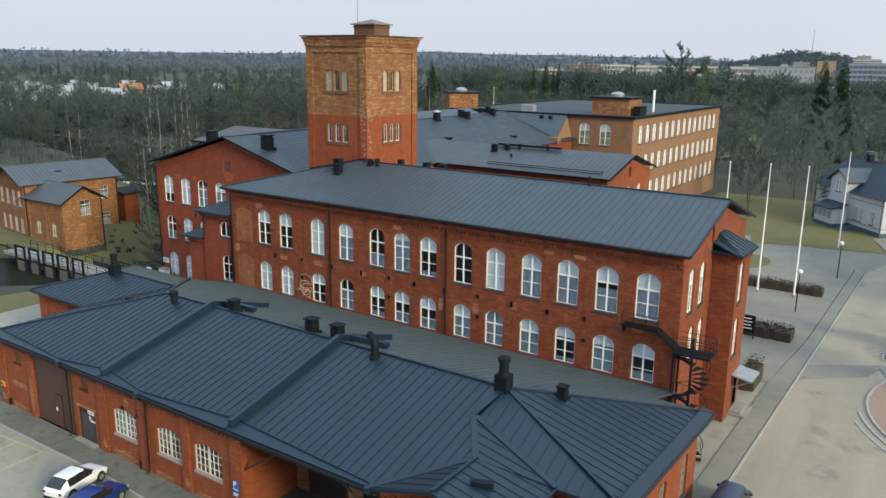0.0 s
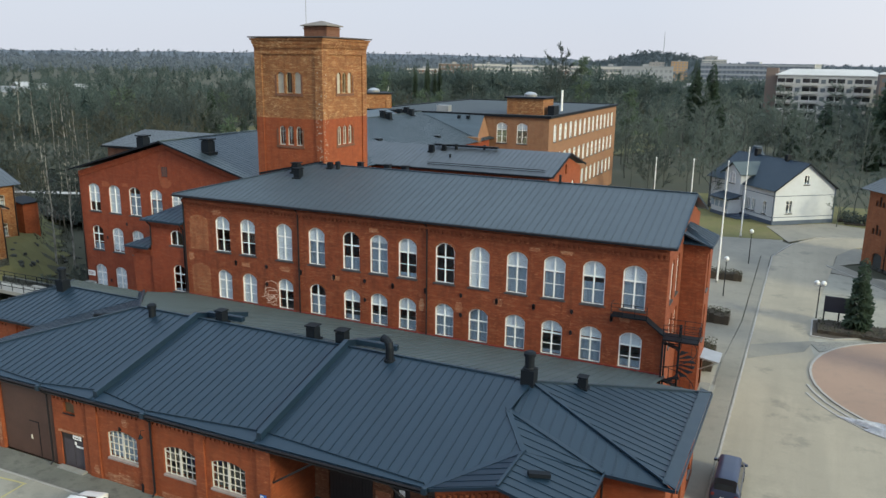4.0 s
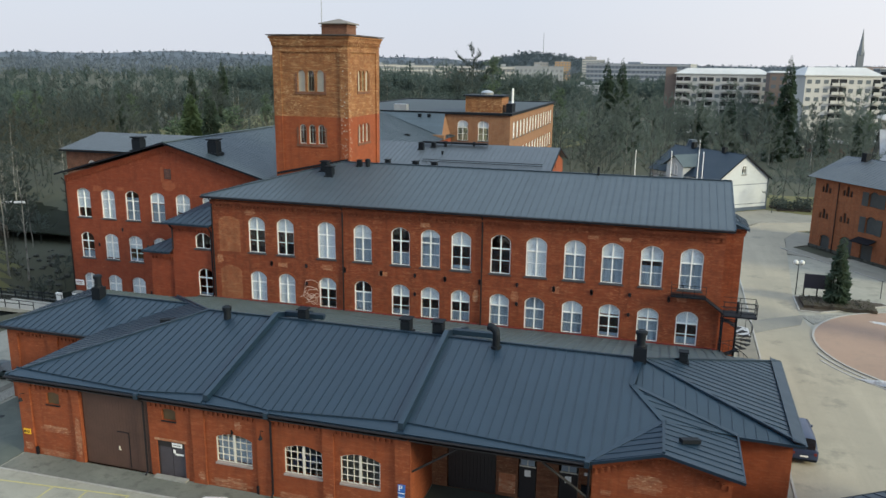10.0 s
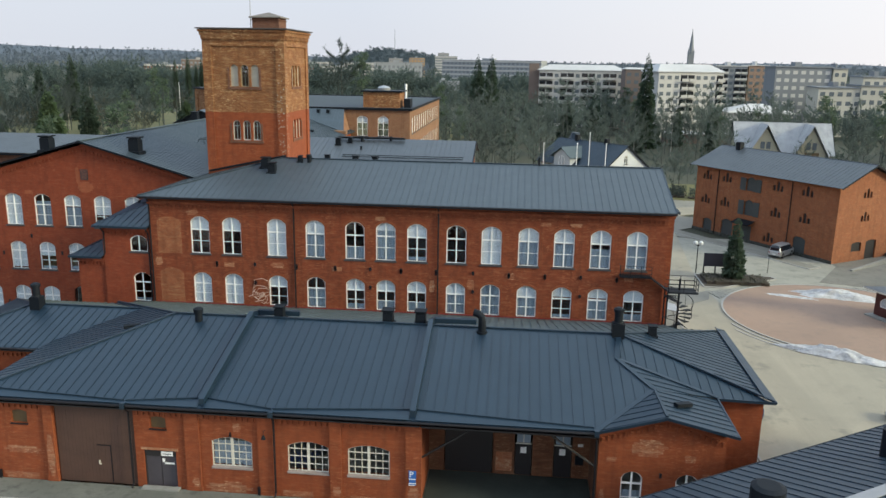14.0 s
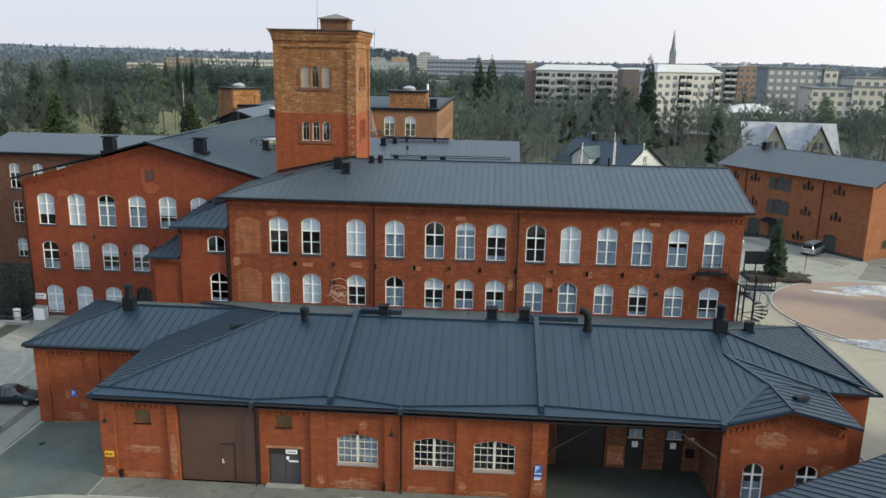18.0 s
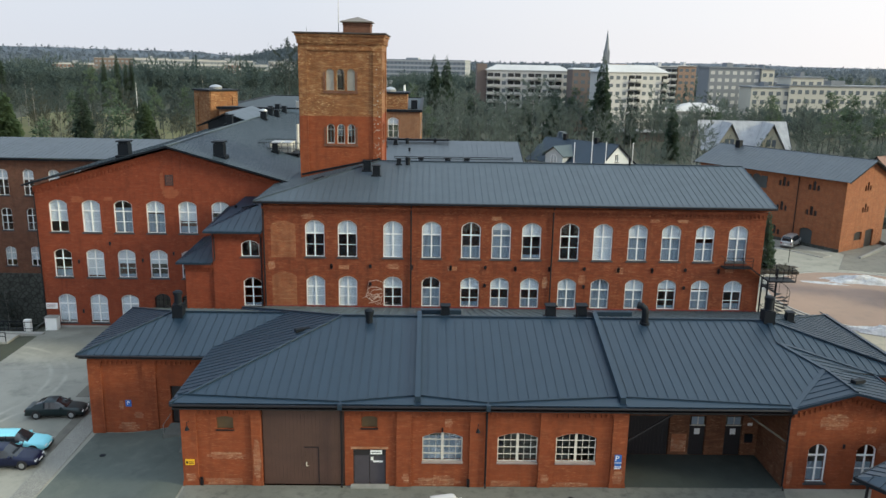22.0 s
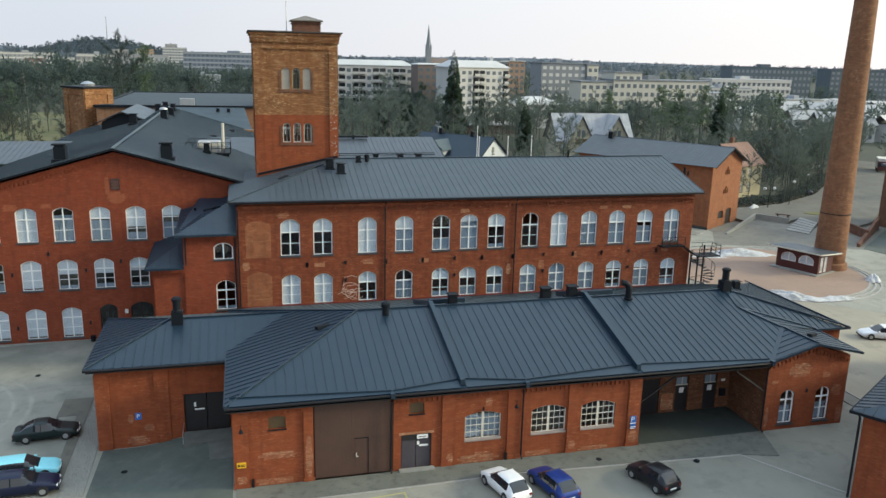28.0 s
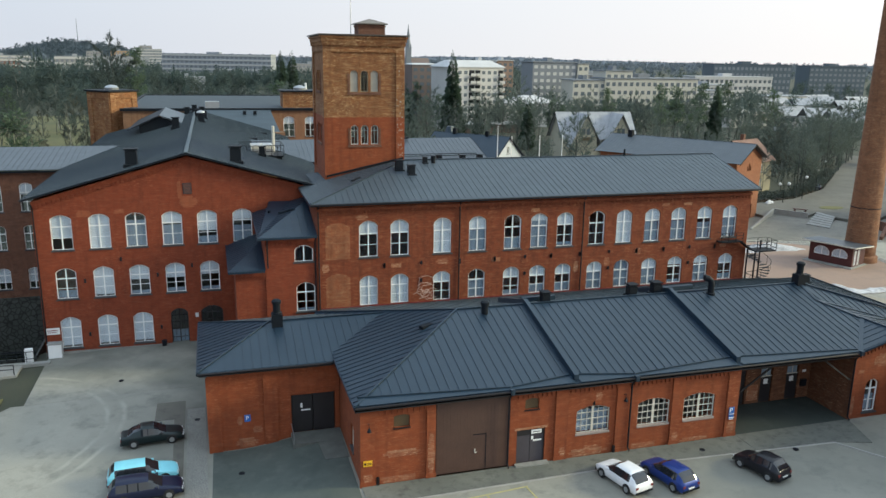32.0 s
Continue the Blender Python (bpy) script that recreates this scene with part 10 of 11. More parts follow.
for i in range(3000):
    a, d = radians(r9.uniform(-75, 45)), r9.uniform(1150, 2700)
    haze.append((-40 + d * math.sin(a), -15 + d * math.cos(a), r9.uniform(0.8, 1.5)))
ridge = []
for i in range(4600):
    a, k = r9.uniform(-70, 48), r9.random()
    d = 3290 - 380 * k
    ridge.append((-40 + d * math.sin(radians(a)), -15 + d * math.cos(radians(a)), r9.uniform(0.6, 1.15) * (1.0 - 0.3 * smoothstep(0, 20, a)), far_rise(a) * (1 - (0.38 * k / 0.42 if k < 0.42 else 0.38 + 0.4 * (k - 0.42))) - 4))
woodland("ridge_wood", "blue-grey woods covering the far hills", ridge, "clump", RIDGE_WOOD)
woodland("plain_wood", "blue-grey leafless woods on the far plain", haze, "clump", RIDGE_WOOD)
# sheet in the hazed hill colour, laid over the far ground
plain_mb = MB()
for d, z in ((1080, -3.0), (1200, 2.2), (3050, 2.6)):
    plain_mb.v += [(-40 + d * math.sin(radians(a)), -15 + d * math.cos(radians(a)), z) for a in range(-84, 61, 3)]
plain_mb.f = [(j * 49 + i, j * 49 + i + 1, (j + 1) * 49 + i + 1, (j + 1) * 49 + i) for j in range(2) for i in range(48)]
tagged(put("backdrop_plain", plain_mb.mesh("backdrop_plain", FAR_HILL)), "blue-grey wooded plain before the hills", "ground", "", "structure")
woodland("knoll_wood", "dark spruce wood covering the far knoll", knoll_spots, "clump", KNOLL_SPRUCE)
A_MAST = plain("dull_steel", (0.16, 0.18, 0.20), 0.7, vary=0.2)
mast = thing("radio_mast", -395, 2265, 70, "thin far radio mast on the knoll", "mast")
part("mast", MB().tube([(-395, 2265, 30), (-395, 2265, 118)], 1.0, 4, 0.5), A_MAST, mast)


# ---- town ----
def block(name, label, x, y, turn, length, depth, height, floors, bays, wall_mat, roof_mat, win_mat, balcony=None, hip=0.0, band=False, base=0.0, pattern="wbw", ends=""):
    """An apartment or office block: walls, roof, each window and each balcony. pattern: a window or a balcony for each bay; ends: the same for the east end."""
    z = base
    m = pose(x, y, z, 0, 0, turn)
    b = thing(name, x, y, z, label, "apartment block", "town blocks", turn)
    part("wall", MB().box(0, length, 0, depth, -4, height), wall_mat, b, "", m)
    if hip:
        part("roof", MB().ring([(length / 2, depth / 2, height, length * 0.74, depth * 0.74), (length / 2, depth / 2, height + 0.3, length * 0.74, depth * 0.74), (length / 2, depth / 2, height + hip, length * 0.55, depth * 0.16)], 4, True, math.pi / 4), roof_mat, b, "", m)
    else:
        part("roof", MB().box(-0.4, length + 0.4, -0.4, depth + 0.4, height, height + 0.5).box(length * 0.4, length * 0.52, depth * 0.3, depth * 0.7, height + 0.5, height + 2.4), roof_mat, b, "", m)
    fh = height / (floors + 0.3)
    pitch = length / bays
    wme = MB().box(-pitch * 0.28, pitch * 0.28, -0.06, 0.05, 0, fh * 0.46).mesh("window", win_mat)
    sme = MB().box(-depth * 0.05, depth * 0.05, -0.06, 0.05, 0, fh * 0.46).mesh("window", win_mat)
    bal = MB().box(-pitch * 0.46, pitch * 0.46, -1.4, 0, 0, 0.18).box(-pitch * 0.46, pitch * 0.46, -1.45, -1.36, 0.1, 1.15).mesh("balcony", balcony or wall_mat)
    # flat dark glass panel stands in for the shaded balcony recess
    rec = MB().box(-pitch * 0.44, pitch * 0.44, -0.07, 0.05, 0.2, fh * 0.82).mesh("balcony_recess", CAR_GLASS)
    run = lambda me, at: put(me.name.split(".")[0], me, b, at)
    if y > 500:
        row = MB()
        for f in range(floors):
            zz = fh * (f + 0.36)
            for i in range(bays):
                row.box(pitch * (i + 0.22), pitch * (i + 0.78), -0.06, 0.05, zz, zz + fh * 0.46)
            for k in (0.25, 0.5, 0.75):
                row.box(length - 0.05, length + 0.06, depth * k - 1.0, depth * k + 1.0, zz, zz + fh * 0.46)
        tagged(part("window", row, win_mat, b, "", m), kind="stuff")
        floors = 0
    for f in range(floors):
        zz, zr = fh * (f + 0.42), fh * (f + 0.15)
        for i in range(bays):
            at = m @ pose(pitch * (i + 0.5), 0, 0)
            if balcony and pattern[i % len(pattern)] == "b":
                run(rec, at @ pose(0, 0, zr))
                run(bal, at @ pose(0, 0, zr))
            else:
                run(wme, at @ pose(0, 0, zz))
        for k in range(max(3, len(ends))):
            side = m @ pose(length, depth * (k + 0.5) / max(3, len(ends)), 0, 0, 0, 90)
            if balcony and ends and ends[k] == "b":
                run(rec, side @ pose(0, 0, zr))
                run(bal, side @ pose(0, 0, zr))
            else:
                run(sme, side @ pose(0, 0, zz))
            if turn < -15:
                run(sme, m @ pose(0, depth * (k + 0.5) / 3, zz, 0, 0, -90))
    if band:
        for f in range(round(height / fh - 0.3)):
            part("band", MB().box(-0.08, length + 0.08, -0.5, 0.0, fh * (f + 0.90), fh * (f + 1.25)), A_WHITE, b, "", m)
    return b


A_WHITE = plain("pale_render", (0.49, 0.48, 0.46), 0.8, vary=0.12, scale=0.15)
A_GREY = plain("grey_slab", (0.20, 0.215, 0.235), 0.8, vary=0.15, scale=0.15)
A_CREAM = plain("cream_render", (0.48, 0.46, 0.40), 0.8, vary=0.12, scale=0.15)
A_BROWN = plain("brown_brick_render", (0.17, 0.13, 0.115), 0.85, vary=0.2, scale=0.15)
A_ROOF = plain("snowy_felt_roof", (0.50, 0.50, 0.50), 0.8, vary=0.2, scale=0.1)
A_WIN = plain("far_window", (0.13, 0.15, 0.17), 0.25, vary=0.4, scale=0.2)
block("apartment_block", "white seven-storey apartment block with balconies", -21, 342, -4, 37, 15, 24.6, 7, 12, A_WHITE, A_ROOF, A_WIN, A_WHITE, 2.6, False, 0.0, "bbwbbw", "wbb")
part("stair_tower", MB().box(-25.5, -21, 344, 354, -2, 27.5), A_BROWN, bpy.data.objects["apartment_block"])
block("apartment_block", "cream eight-storey apartment block with recessed balconies", 22.5, 290, 14, 26, 16, 25.0, 8, 9, A_WHITE, A_ROOF, A_WIN, A_WHITE, 3.0, False, 0.0, "wwwbbwwwb", "bwb")
block("apartment_block", "white block wing behind the spruce", 14, 320, 0, 12, 14, 25.6, 8, 4, A_BROWN, A_ROOF, A_WIN, None, 0.8)
block("apartment_block", "dark grey seven-storey block with pale window bands", 81.5, 345, 2, 24, 14, 27.5, 8, 7, A_GREY, A_GREY, A_WHITE, None)
block("apartment_block", "cream end stair of the grey block", 105.8, 345, 2, 6, 14, 27.0, 7, 2, A_CREAM, A_GREY, A_WIN, None)
block("office_block", "long cream four-storey office with dark roof", 108, 320, -1, 50, 16, 20.5, 5, 16, A_CREAM, A_GREY, A_WIN, None)
block("office_block", "lower cream office wing", 92, 321, -1, 17, 14, 19.5, 5, 5, A_CREAM, A_GREY, A_WIN, None)
block("office_block", "cream office with a taller roof storey", 109, 321.5, -1, 14, 14, 24.0, 6, 4, A_CREAM, A_GREY, A_WIN, None)
block("apartment_block", "blue-grey block with brown balconies", 74, 420, 0, 16, 14, 27.5, 8, 5, A_GREY, A_ROOF, A_WIN, A_WHITE, 0.0, False, 0.0, "bbwbb")
block("apartment_block", "orange-brown and cream slab block", 91, 421, 0, 10, 14, 28.0, 8, 3, brick_material("far_orange", (0.34, 0.23, 0.17), (0.32, 0.21, 0.15), (0.33, 0.23, 0.17), (0.4, 0.3, 0.22)), A_ROOF, A_WIN, None)
# Far windows are lightened so that haze lowers their contrast.
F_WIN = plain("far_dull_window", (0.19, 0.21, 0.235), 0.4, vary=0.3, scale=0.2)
A_TEAL = plain("dark_teal_cladding", (0.085, 0.112, 0.135), 0.6, vary=0.2, scale=0.15)
block("office_block", "far dark glass office block", 280, 480, -8, 61, 18, 28.0, 6, 18, A_TEAL, A_TEAL, F_WIN, None, 0, False)
block("office_block", "far dark office block", 364, 480, -8, 47, 18, 27.5, 7, 12, A_TEAL, A_TEAL, F_WIN, None)
block("office_block", "low white glazed office before the dark one", 246, 452, -3, 60, 16, 19.5, 4, 16, A_WHITE, A_ROOF, A_WIN, None, 0, True)
# Far walls are greyed down for haze, within the colour itself.
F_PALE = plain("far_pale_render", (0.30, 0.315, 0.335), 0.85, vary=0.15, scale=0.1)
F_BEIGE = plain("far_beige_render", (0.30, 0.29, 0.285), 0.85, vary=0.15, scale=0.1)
F_RED = brick_material("far_red_brick", (0.30, 0.13, 0.09), (0.26, 0.11, 0.08), (0.30, 0.17, 0.12), (0.34, 0.2, 0.15))
F_ORANGE = brick_material("far_ochre", (0.44, 0.30, 0.18), (0.40, 0.26, 0.15), (0.42, 0.29, 0.18), (0.48, 0.35, 0.22))
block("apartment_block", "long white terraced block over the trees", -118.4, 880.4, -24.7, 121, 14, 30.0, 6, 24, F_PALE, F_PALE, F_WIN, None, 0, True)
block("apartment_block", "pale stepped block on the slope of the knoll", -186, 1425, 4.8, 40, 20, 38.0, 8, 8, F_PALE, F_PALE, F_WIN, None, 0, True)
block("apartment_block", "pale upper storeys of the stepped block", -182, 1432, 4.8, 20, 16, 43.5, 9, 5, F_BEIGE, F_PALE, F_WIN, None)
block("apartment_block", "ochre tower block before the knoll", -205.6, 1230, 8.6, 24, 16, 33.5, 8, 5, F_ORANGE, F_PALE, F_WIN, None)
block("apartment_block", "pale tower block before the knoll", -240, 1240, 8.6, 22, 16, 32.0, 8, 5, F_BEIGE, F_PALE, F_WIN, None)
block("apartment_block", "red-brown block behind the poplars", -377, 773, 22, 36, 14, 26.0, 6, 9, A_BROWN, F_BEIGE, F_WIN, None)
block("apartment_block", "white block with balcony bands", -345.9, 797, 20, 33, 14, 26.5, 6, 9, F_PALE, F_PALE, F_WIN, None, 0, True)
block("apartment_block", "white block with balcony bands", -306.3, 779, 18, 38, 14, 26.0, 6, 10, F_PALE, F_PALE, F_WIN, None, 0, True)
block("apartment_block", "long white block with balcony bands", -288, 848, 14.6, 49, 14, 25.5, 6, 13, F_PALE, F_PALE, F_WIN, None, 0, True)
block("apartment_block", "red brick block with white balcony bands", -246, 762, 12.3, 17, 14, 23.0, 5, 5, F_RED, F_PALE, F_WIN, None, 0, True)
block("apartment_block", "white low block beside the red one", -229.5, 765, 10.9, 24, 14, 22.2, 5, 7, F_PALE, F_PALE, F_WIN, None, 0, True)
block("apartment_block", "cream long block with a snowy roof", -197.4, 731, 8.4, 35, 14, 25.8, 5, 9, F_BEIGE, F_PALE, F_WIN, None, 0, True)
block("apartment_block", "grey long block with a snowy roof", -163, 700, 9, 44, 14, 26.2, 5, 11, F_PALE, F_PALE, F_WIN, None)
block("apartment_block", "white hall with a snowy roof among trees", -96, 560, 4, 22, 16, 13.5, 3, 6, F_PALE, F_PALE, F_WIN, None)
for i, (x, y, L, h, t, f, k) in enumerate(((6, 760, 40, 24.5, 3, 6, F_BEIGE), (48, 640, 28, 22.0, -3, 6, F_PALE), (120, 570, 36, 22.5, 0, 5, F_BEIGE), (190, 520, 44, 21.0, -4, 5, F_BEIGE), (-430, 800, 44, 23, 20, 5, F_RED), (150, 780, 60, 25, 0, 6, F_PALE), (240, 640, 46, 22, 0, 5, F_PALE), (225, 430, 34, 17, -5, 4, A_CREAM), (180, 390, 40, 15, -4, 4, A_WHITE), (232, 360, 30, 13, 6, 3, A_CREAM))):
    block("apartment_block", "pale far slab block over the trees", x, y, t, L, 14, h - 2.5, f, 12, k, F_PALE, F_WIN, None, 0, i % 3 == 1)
sp = thing("church", 168.5, 950, 5, "brick church with a tall dark spire", "church")
part("nave", MB().box(172, 195, 946, 960, 0, 24).slab([(172, 945, 23), (195, 945, 23), (195, 953, 30), (172, 953, 30)], 1.0).slab([(172, 961, 23), (195, 961, 23), (195, 953, 30), (172, 953, 30)], 1.0), A_BROWN, sp)
part("tower", MB().box(165.3, 171.7, 947.3, 953.7, 0, 42), A_GREY, sp)
part("spire", MB().ring([(168.5, 950.5, 42, 3.6, 3.6), (168.5, 950.5, 55, 1.9, 1.9), (168.5, 950.5, 70, 0.2, 0.2)], 8), A_GREY, sp, "dark slender spire")
for dx, dy in ((-2.8, -2.8), (2.8, -2.8), (2.8, 2.8), (-2.8, 2.8)):
    part("pinnacle", MB().ring([(168.5 + dx, 950.5 + dy, 42, 0.7, 0.7), (168.5 + dx, 950.5 + dy, 47, 0.1, 0.1)], 6), A_GREY, sp)
snowy, SM = house("gabled_villa", "cream villa with steep snow-dusted roofs", "house", 27.5, 192, 0)
SM = pose(27.5, 192, -1.0, 0, 0, -4)
VILLA_WALL = plain("villa_cream", (0.40, 0.37, 0.28), 0.8, vary=0.15, scale=0.3)
VILLA_ROOF = plain("snow_dusted_roof", (0.36, 0.37, 0.39), 0.75, vary=0.35, scale=0.5)
VW = [(2 + 3.2 * i, 3.4 + 3.2 * i, 3.2, 5.2, 0) for i in range(6)]
house_shell(snowy, SM, 22.5, 11, 7.6, 6.6, VILLA_WALL, VILLA_ROOF, VW, (), (), 0.9, 1.2)
for a, b, z0, z1, r in VW:
    window(snowy, SM @ pose((a + b) / 2, 0, z0), b - a, z1 - z0, r, 2, (0.5,), WHITE, 0.3)
for u in (2.5, 13.5):
    cg = part("cross_gable", MB().slab([(u, -2.4, 0), (u + 7, -2.4, 0), (u + 7, -2.4, 7.4), (u + 3.5, -2.4, 13.4), (u, -2.4, 7.4)], 8.0, (0, 1, 0)), VILLA_WALL, snowy, "cream cross gable", SM)
    part("gable_roof", MB().slab([(u - 1.7, -3.3, 4.9), (u + 3.5, -3.3, 14.3), (u + 3.5, 5.5, 14.3), (u - 1.7, 5.5, 4.9)], 0.2).slab([(u + 8.7, -3.3, 4.9), (u + 3.5, -3.3, 14.3), (u + 3.5, 5.5, 14.3), (u + 8.7, 5.5, 4.9)], 0.2), VILLA_ROOF, cg, "", SM)
    for k in (2.3, 3.7):
        part("gable_window", MB().box(u + k, u + k + 1.0, -2.48, -2.38, 8.2, 10.0), A_WIN, cg, "", SM)
    part("gable_balcony", MB().box(u + 1.8, u + 5.2, -3.3, -2.4, 6.6, 6.75).box(u + 1.8, u + 5.2, -3.32, -3.24, 6.7, 7.6), WOOD_GREEN, cg, "", SM)
hipb = thing("low_pavilion", 62, 305, 0, "low white building with a snowy hip roof", "building")
part("wall", MB().box(52, 76, 300, 316, -2, 9.8), A_WHITE, hipb)
part("roof", MB().ring([(64, 308, 9.8, 18.5, 13), (64, 308, 10.2, 18.5, 13), (64, 308, 13.2, 4, 2)], 4, True, math.pi / 4), A_ROOF, hipb)
for i in range(8):
    part("window", MB().box(53.5 + 2.9 * i, 55.2 + 2.9 * i, 299.92, 300.05, 5.5, 7.6), A_WIN, hipb)
shop = thing("low_pavilion", 38, 272, 0, "low dark glazed pavilion below the flats", "building")
part("wall", MB().box(24, 50, 276, 284, -1, 3.2), A_BROWN, shop)
part("roof", MB().box(23, 51, 275, 285, 3.2, 3.7), A_ROOF, shop)
yh, YM = house("yellow_house", "pale yellow plastered house with a brown roof", "house", 41.5, 126.0, 20)
YM = pose(41.5, 126.0, 0, 0, 0, 24)
YW = [(1.6, 2.9, 4.4, 6.2, 0), (4.6, 5.9, 4.4, 6.2, 0), (1.6, 2.9, 1.2, 3.0, 0), (4.6, 5.9, 1.2, 3.0, 0)]
house_shell(yh, YM, 10, 9, 7.2, 4.0, plain("yellow_plaster", (0.40, 0.36, 0.255), 0.85, vary=0.15, scale=0.3), plain("brown_tile_roof", (0.22, 0.13, 0.10), 0.8, vary=0.25, scale=0.5), YW, [(2.0, 3.2, 4.4, 6.2, 0), (5.6, 6.8, 4.4, 6.2, 0)], (), 0.6, 1.0)
for a, b, z0, z1, r in YW:
    window(yh, YM @ pose((a + b) / 2, 0, z0), b - a, z1 - z0, r, 2, (0.5,), WHITE, 0.2)
for a in (2.6, 6.2):
    window(yh, YM @ pose(0, 9, 0, 0, 0, -90) @ pose(a, 0, 4.4), 1.2, 1.8, 0, 2, (0.5,), WHITE, 0.2)
part("house_chimney", MB().box(4.5, 5.3, 4.6, 5.4, 10.2, 12.6), DARK_BRICK, yh, "", YM)
rb = thing("brick_hall", 56, 92, 0, "dark brick hall at the far side of the lane", "building")
part("wall", MB().box(50.8, 66, 78, 96, 0, 11.0), DARK_BRICK, rb)
part("roof", MB().box(50.2, 66.6, 77.4, 96.6, 11.0, 11.4), ROOF_FAR, rb)
for i in range(5):
    part("window", MB().box(50.72, 50.83, 79.6 + 3.3 * i, 81.4 + 3.3 * i, 5.2, 8.6), A_WIN, rb)
r6 = random.Random(3)
for i in range(15):
    x, y = -660 + r6.random() * 190, 290 + r6.random() * 120
    hh = thing("suburban_house", x, y, -2, "small white far house with a snowy roof", "house", "suburban houses", r6.uniform(0, 90))
    mm = pose(x, y, ground_height(x, y), 0, 0, r6.uniform(0, 90))
    part("wall", MB().slab([(0, 0, 0), (11, 0, 0), (11, 0, 5)], 0.01, (0, 1, 0)).box(0, 11, 0, 8, -2, 5.2), F_HOUSE, hh, "", mm)
    part("roof", MB().slab([(-0.6, -0.6, 5.0), (11.6, -0.6, 5.0), (11.6, 4, 8.6), (-0.6, 4, 8.6)], 0.2).slab([(-0.6, 8.6, 5.0), (11.6, 8.6, 5.0), (11.6, 4, 8.6), (-0.6, 4, 8.6)], 0.2), F_SNOW, hh, "", mm)
    for k in (2, 5, 8):
        part("window", MB().box(k, k + 1.4, -0.06, 0.05, 1.4, 3.0), A_WIN, hh, "", mm)
r7 = random.Random(13)
for i in range(30):
    x, y = 120 + r7.random() * 210, 215 + r7.random() * 170
    if not free_spot(x, y, 14):
        continue
    tn = r7.uniform(-25, 25)
    hh = thing("town_house", x, y, 0, "pale far town house with a light roof", "house", "town houses", tn)
    mm = pose(x, y, 0, 0, 0, tn)
    part("wall", MB().box(0, 13, 0, 9, -2, 7.0), A_CREAM if i % 2 else A_WHITE, hh, "", mm)
    part("roof", MB().slab([(-0.6, -0.6, 6.8), (13.6, -0.6, 6.8), (13.6, 4.5, 10.6), (-0.6, 4.5, 10.6)], 0.2).slab([(-0.6, 9.6, 6.8), (13.6, 9.6, 6.8), (13.6, 4.5, 10.6), (-0.6, 4.5, 10.6)], 0.2), VILLA_ROOF if i % 3 else YM and A_ROOF, hh, "", mm)
    for k in (1.5, 4.5, 7.5, 10.5):
        for z in (1.2, 4.2):
            part("window", MB().box(k, k + 1.3, -0.06, 0.05, z, z + 1.6), A_WIN, hh, "", mm)
for x, y in ((135, 200), (150, 230), (175, 215), (190, 240), (160, 260), (205, 225), (222, 250), (140, 250), (118, 245), (132, 180), (155, 195), (178, 190), (236, 270), (200, 280), (168, 290), (250, 300)):
    tree("town%d" % (x % 5), x, y, 0.8 + 0.01 * (y % 30), x)
r8 = random.Random(44)
n8 = 0
while n8 < 62:
    x, y = r8.uniform(-75, 112), r8.uniform(212, 286)
    if not free_spot(x, y, 2.0):
        continue
    q = r8.random()
    tree("pine%d" % r8.randrange(2) if q < 0.08 else "spruce1" if q < 0.14 else "birch%d" % r8.randrange(2) if q < 0.24 else "town%d" % r8.randrange(4), x, y, r8.uniform(0.75, 1.12), r8.uniform(0, 6.28))
    n8 += 1
n8 = 0
while n8 < 84:
    x, y = r8.uniform(40, 125), r8.uniform(118, 205)
    side = (y - 126) - (x - 62) * 0.86
    if not (1.0 < side < (60 if n8 > 40 else 16)) or (38 < x < 57 and 122 < y < 143) or (18 < x < 56 and 172 < y):
        continue
    tree("town%d" % r8.choice((0, 1, 2, 4)), x, y, r8.uniform(0.75, 1.15), r8.uniform(0, 6.28), 0.0)
    n8 += 1
for x, y, k, sc in ((88, 118, "bare0", 0.8), (100, 128, "bare1", 0.8), (112, 140, "bare2", 0.9), (96, 112, "pine1", 0.9), (124, 150, "bare3", 0.85), (136, 166, "bare1", 0.9), (120, 130, "bare0", 1.0), (42, 186, "bare0", 0.8), (51, 183, "bare2", 0.85), (57, 188, "bare1", 0.75), (140, 185, "bare0", 0.9), (30, 184, "bare4", 0.6), (18, 181, "bare2", 0.6), (24, 178, "bare4", 0.7), (36, 180, "bare4", 0.8), (46, 178, "bare2", 0.7), (60, 180, "bare0", 0.9), (12, 176, "bare4", 0.6), (66, 186, "bare1", 0.9), (70, 192, "pine1", 0.8)):
    tree(k, x, y, sc, x)
for (ax, ay), (bx, by) in zip(((33.5, 116.8), (46, 118.6), (62, 128.5)), ((46, 118.6), (62, 128.5), (84, 149))):
    L = math.hypot(bx - ax, by - ay)
    for i in range(int(L / 3.2)):
        k = (i + 0.5) / int(L / 3.2)
        x, y = ax + (bx - ax) * k, ay + (by - ay) * k
        leafy_box(x - 1.9, x + 1.9, y - 1.2, y + 1.4, 0.0, r8.uniform(1.5, 2.4), 420, 200 + i + int(ax), TWIG, "bush", "dark leafless bush beside the lane", "bush", 0.3, (0.1, 0.22))
for k, (x, y, sc) in enumerate(((-1, 148, 0.55), (4, 152, 0.6), (9, 149, 0.5), (2, 158, 0.7), (12, 158, 0.65), (-4, 163, 0.7), (8, 166, 0.7), (16, 152, 0.6), (18, 164, 0.75), (-9, 168, 0.7))):
    tree("town%d" % (k % 5), x, y, sc, x)
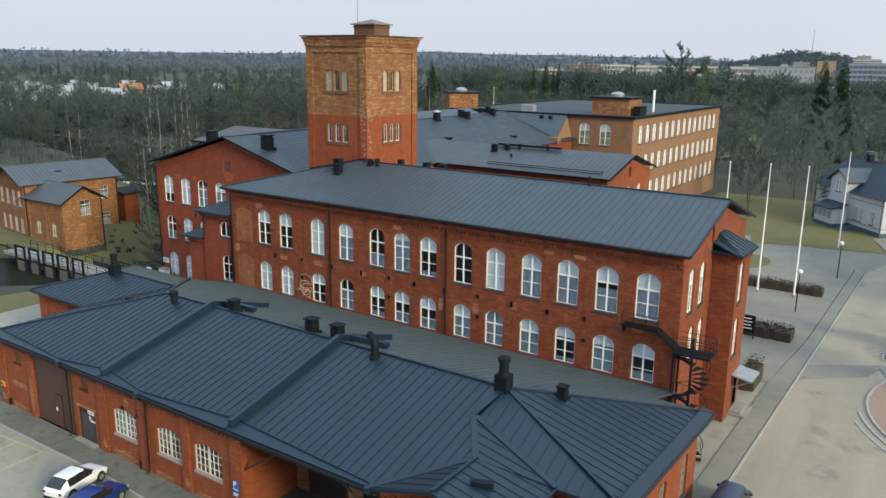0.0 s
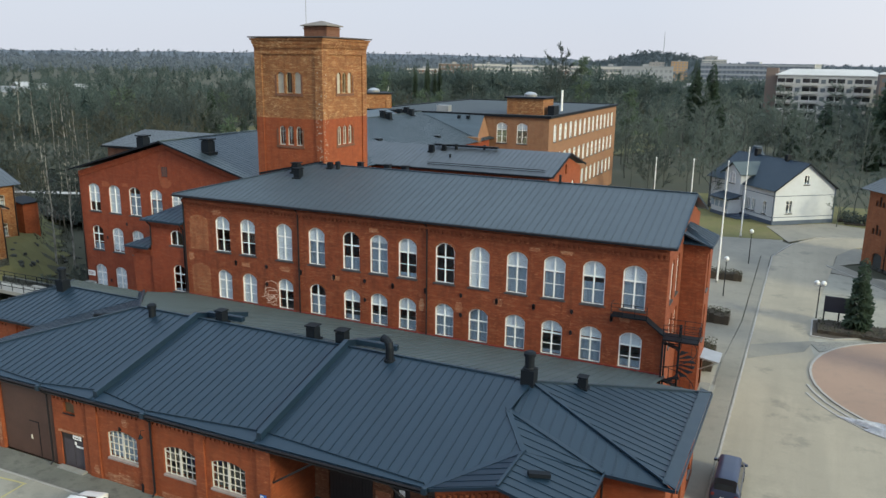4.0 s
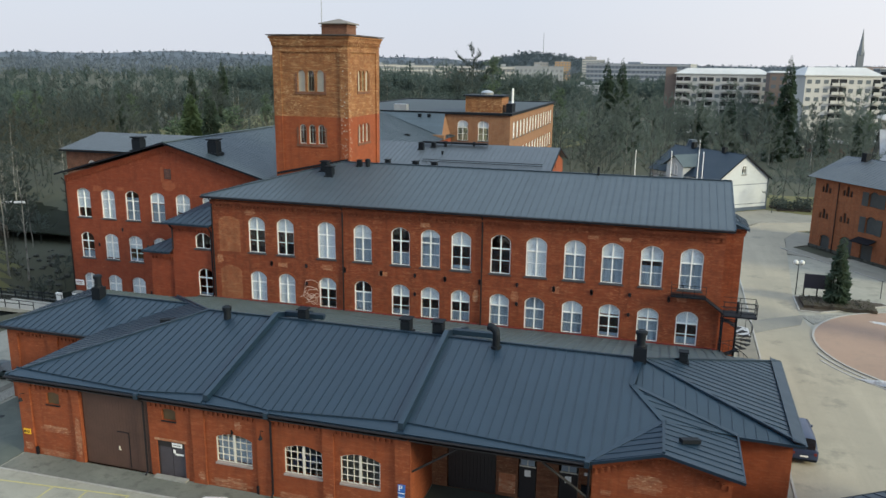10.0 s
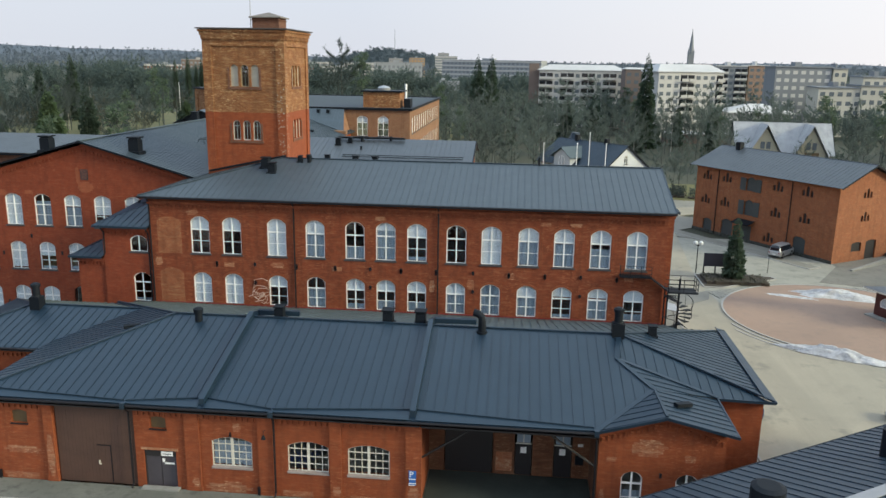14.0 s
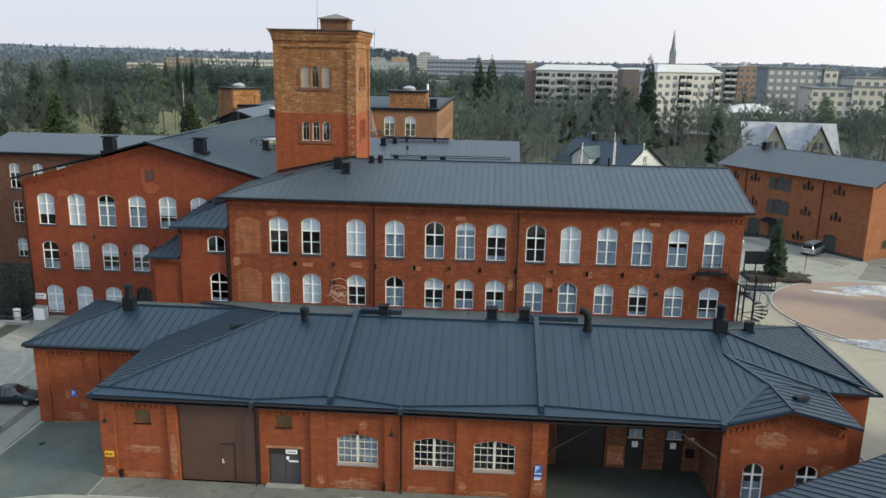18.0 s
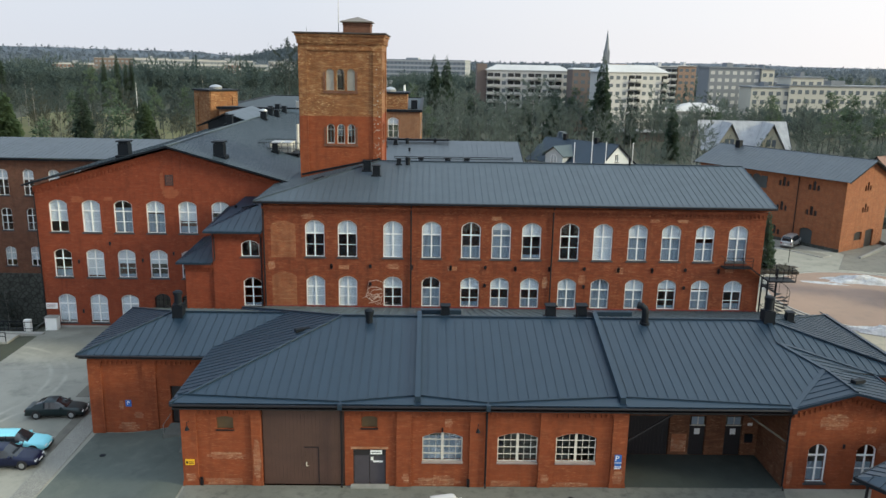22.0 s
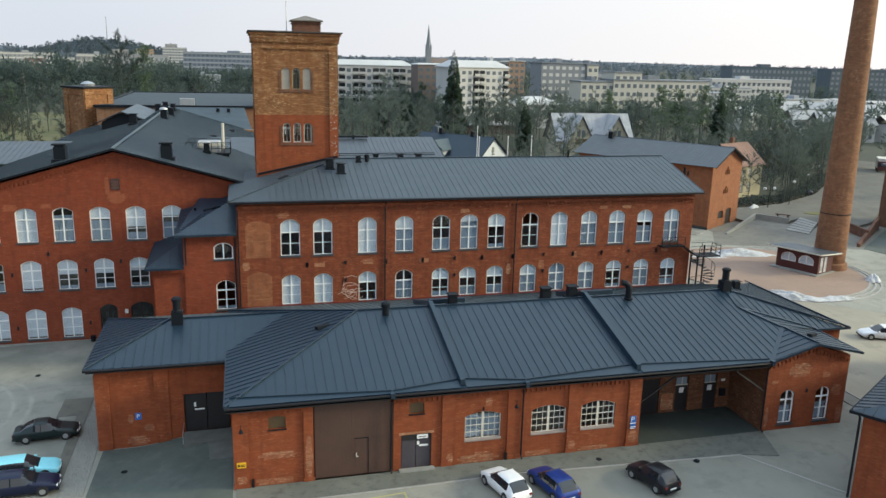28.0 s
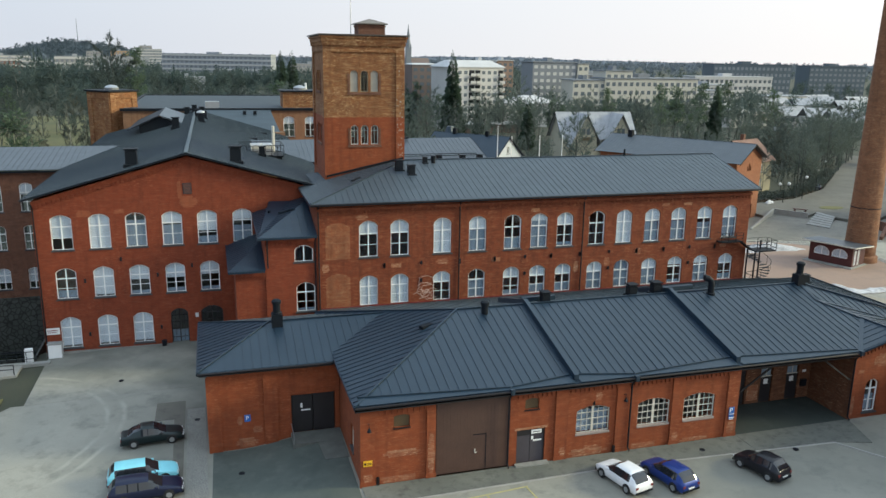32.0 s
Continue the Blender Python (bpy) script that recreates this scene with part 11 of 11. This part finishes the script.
for k, (x, y) in enumerate(((2, 152.5), (5, 153), (9, 151.5), (12, 153), (1, 155), (6, 156), (-4, 155))):
    leafy_box(x - 1.6, x + 1.6, y - 1.2, y + 1.2, 0.0, 1.6 + 0.2 * (k % 3), 380, 500 + k, TWIG, "bush", "dark leafless bush beside the street", "bush", 0.3, (0.1, 0.22))
# tall birches and low growth on the grassy bank
for i, (x, y) in enumerate(((-117.4, 80.2), (-115.4, 82.0), (-141.3, 98.3), (-141.1, 97.1), (-138.3, 101.0), (-125.0, 93.1))):
    tree("birch%d" % (i % 2), x, y, (1.12, 1.32)[i % 2] if i < 3 else 0.8, i * 2.1)
for i, (x, y) in enumerate(((-131, 96), (-135, 100), (-128, 92), (-140, 103), (-126, 96), (-133, 90))):
    tree("bare4", x, y, 0.55 + 0.1 * (i % 3), i * 1.9)
# scrub, boulders and slim trees on the bank of the tail race
r10 = random.Random(91)
for k in range(16):
    x, y = r10.uniform(-116, -103), r10.uniform(66, 104)
    if -127 < x < -113 and y < 80:
        continue
    tree("birch%d" % (k % 2) if k % 3 == 0 else "bare4", x, y, r10.uniform(0.4, 0.7), x)
stones = MB()
for k in range(520):
    x, y = (r10.uniform(-106, -99), r10.uniform(63, 96)) if k < 420 else (r10.uniform(-121, -108), r10.uniform(72, 94))
    z, q = ground_height(x, y), r10.uniform(0.25, 0.7)
    stones.ring([(x, y, z - 0.2, q, q * 0.8), (x + 0.05, y, z + q * 0.35, q * 0.8, q * 0.7), (x + 0.1, y, z + q * 0.6, q * 0.3, q * 0.3)], 6, True, k)
tuft = MB()
for k in range(2600):
    x, y = r10.uniform(-140, -108), r10.uniform(72, 104)
    if -127 < x < -113 and y < 80 or river_distance(x, y) < 4:
        continue
    blade(tuft, Vector((x, y, ground_height(x, y) + 0.2)), Vector((r10.uniform(-0.5, 0.5), r10.uniform(-0.5, 0.5), r10.uniform(0.3, 1.1))), 0.09, r10)
tagged(put("bank_scrub", tuft.mesh("bank_scrub", TWIG_RED)), "dry brown scrub on the grassy river bank", "scrub", "", "stuff")
tagged(put("bank_stone", stones.mesh("bank_stone", STONE)), "rough grey stones lining the river bank", "stones", "", "stuff")
# the trees past the nearest ones, joined
vs, fs, mi, n = [], [], [], 0
cache = {}
for t, c, m in REST:
    for k, me in enumerate((t, c)):
        if me.name not in cache:
            cache[me.name] = (np.array([v.co[:] for v in me.vertices]), [tuple(p.vertices) for p in me.polygons])
        v, f = cache[me.name]
        mm = np.array(m)
        vs.append(v @ mm[:3, :3].T + mm[:3, 3])
        fs += [tuple(i + n for i in q) for q in f]
        mi += [k] * len(f)
        n += len(v)
me = bpy.data.meshes.new("bare_wood")
me.from_pydata(np.concatenate(vs).tolist(), [], fs)
me.materials.append(BARK)
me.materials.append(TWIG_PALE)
me.polygons.foreach_set("material_index", mi)
tagged(put("bare_wood", me), "leafless grey-brown wood between the houses of the town", "woods", "", "stuff")
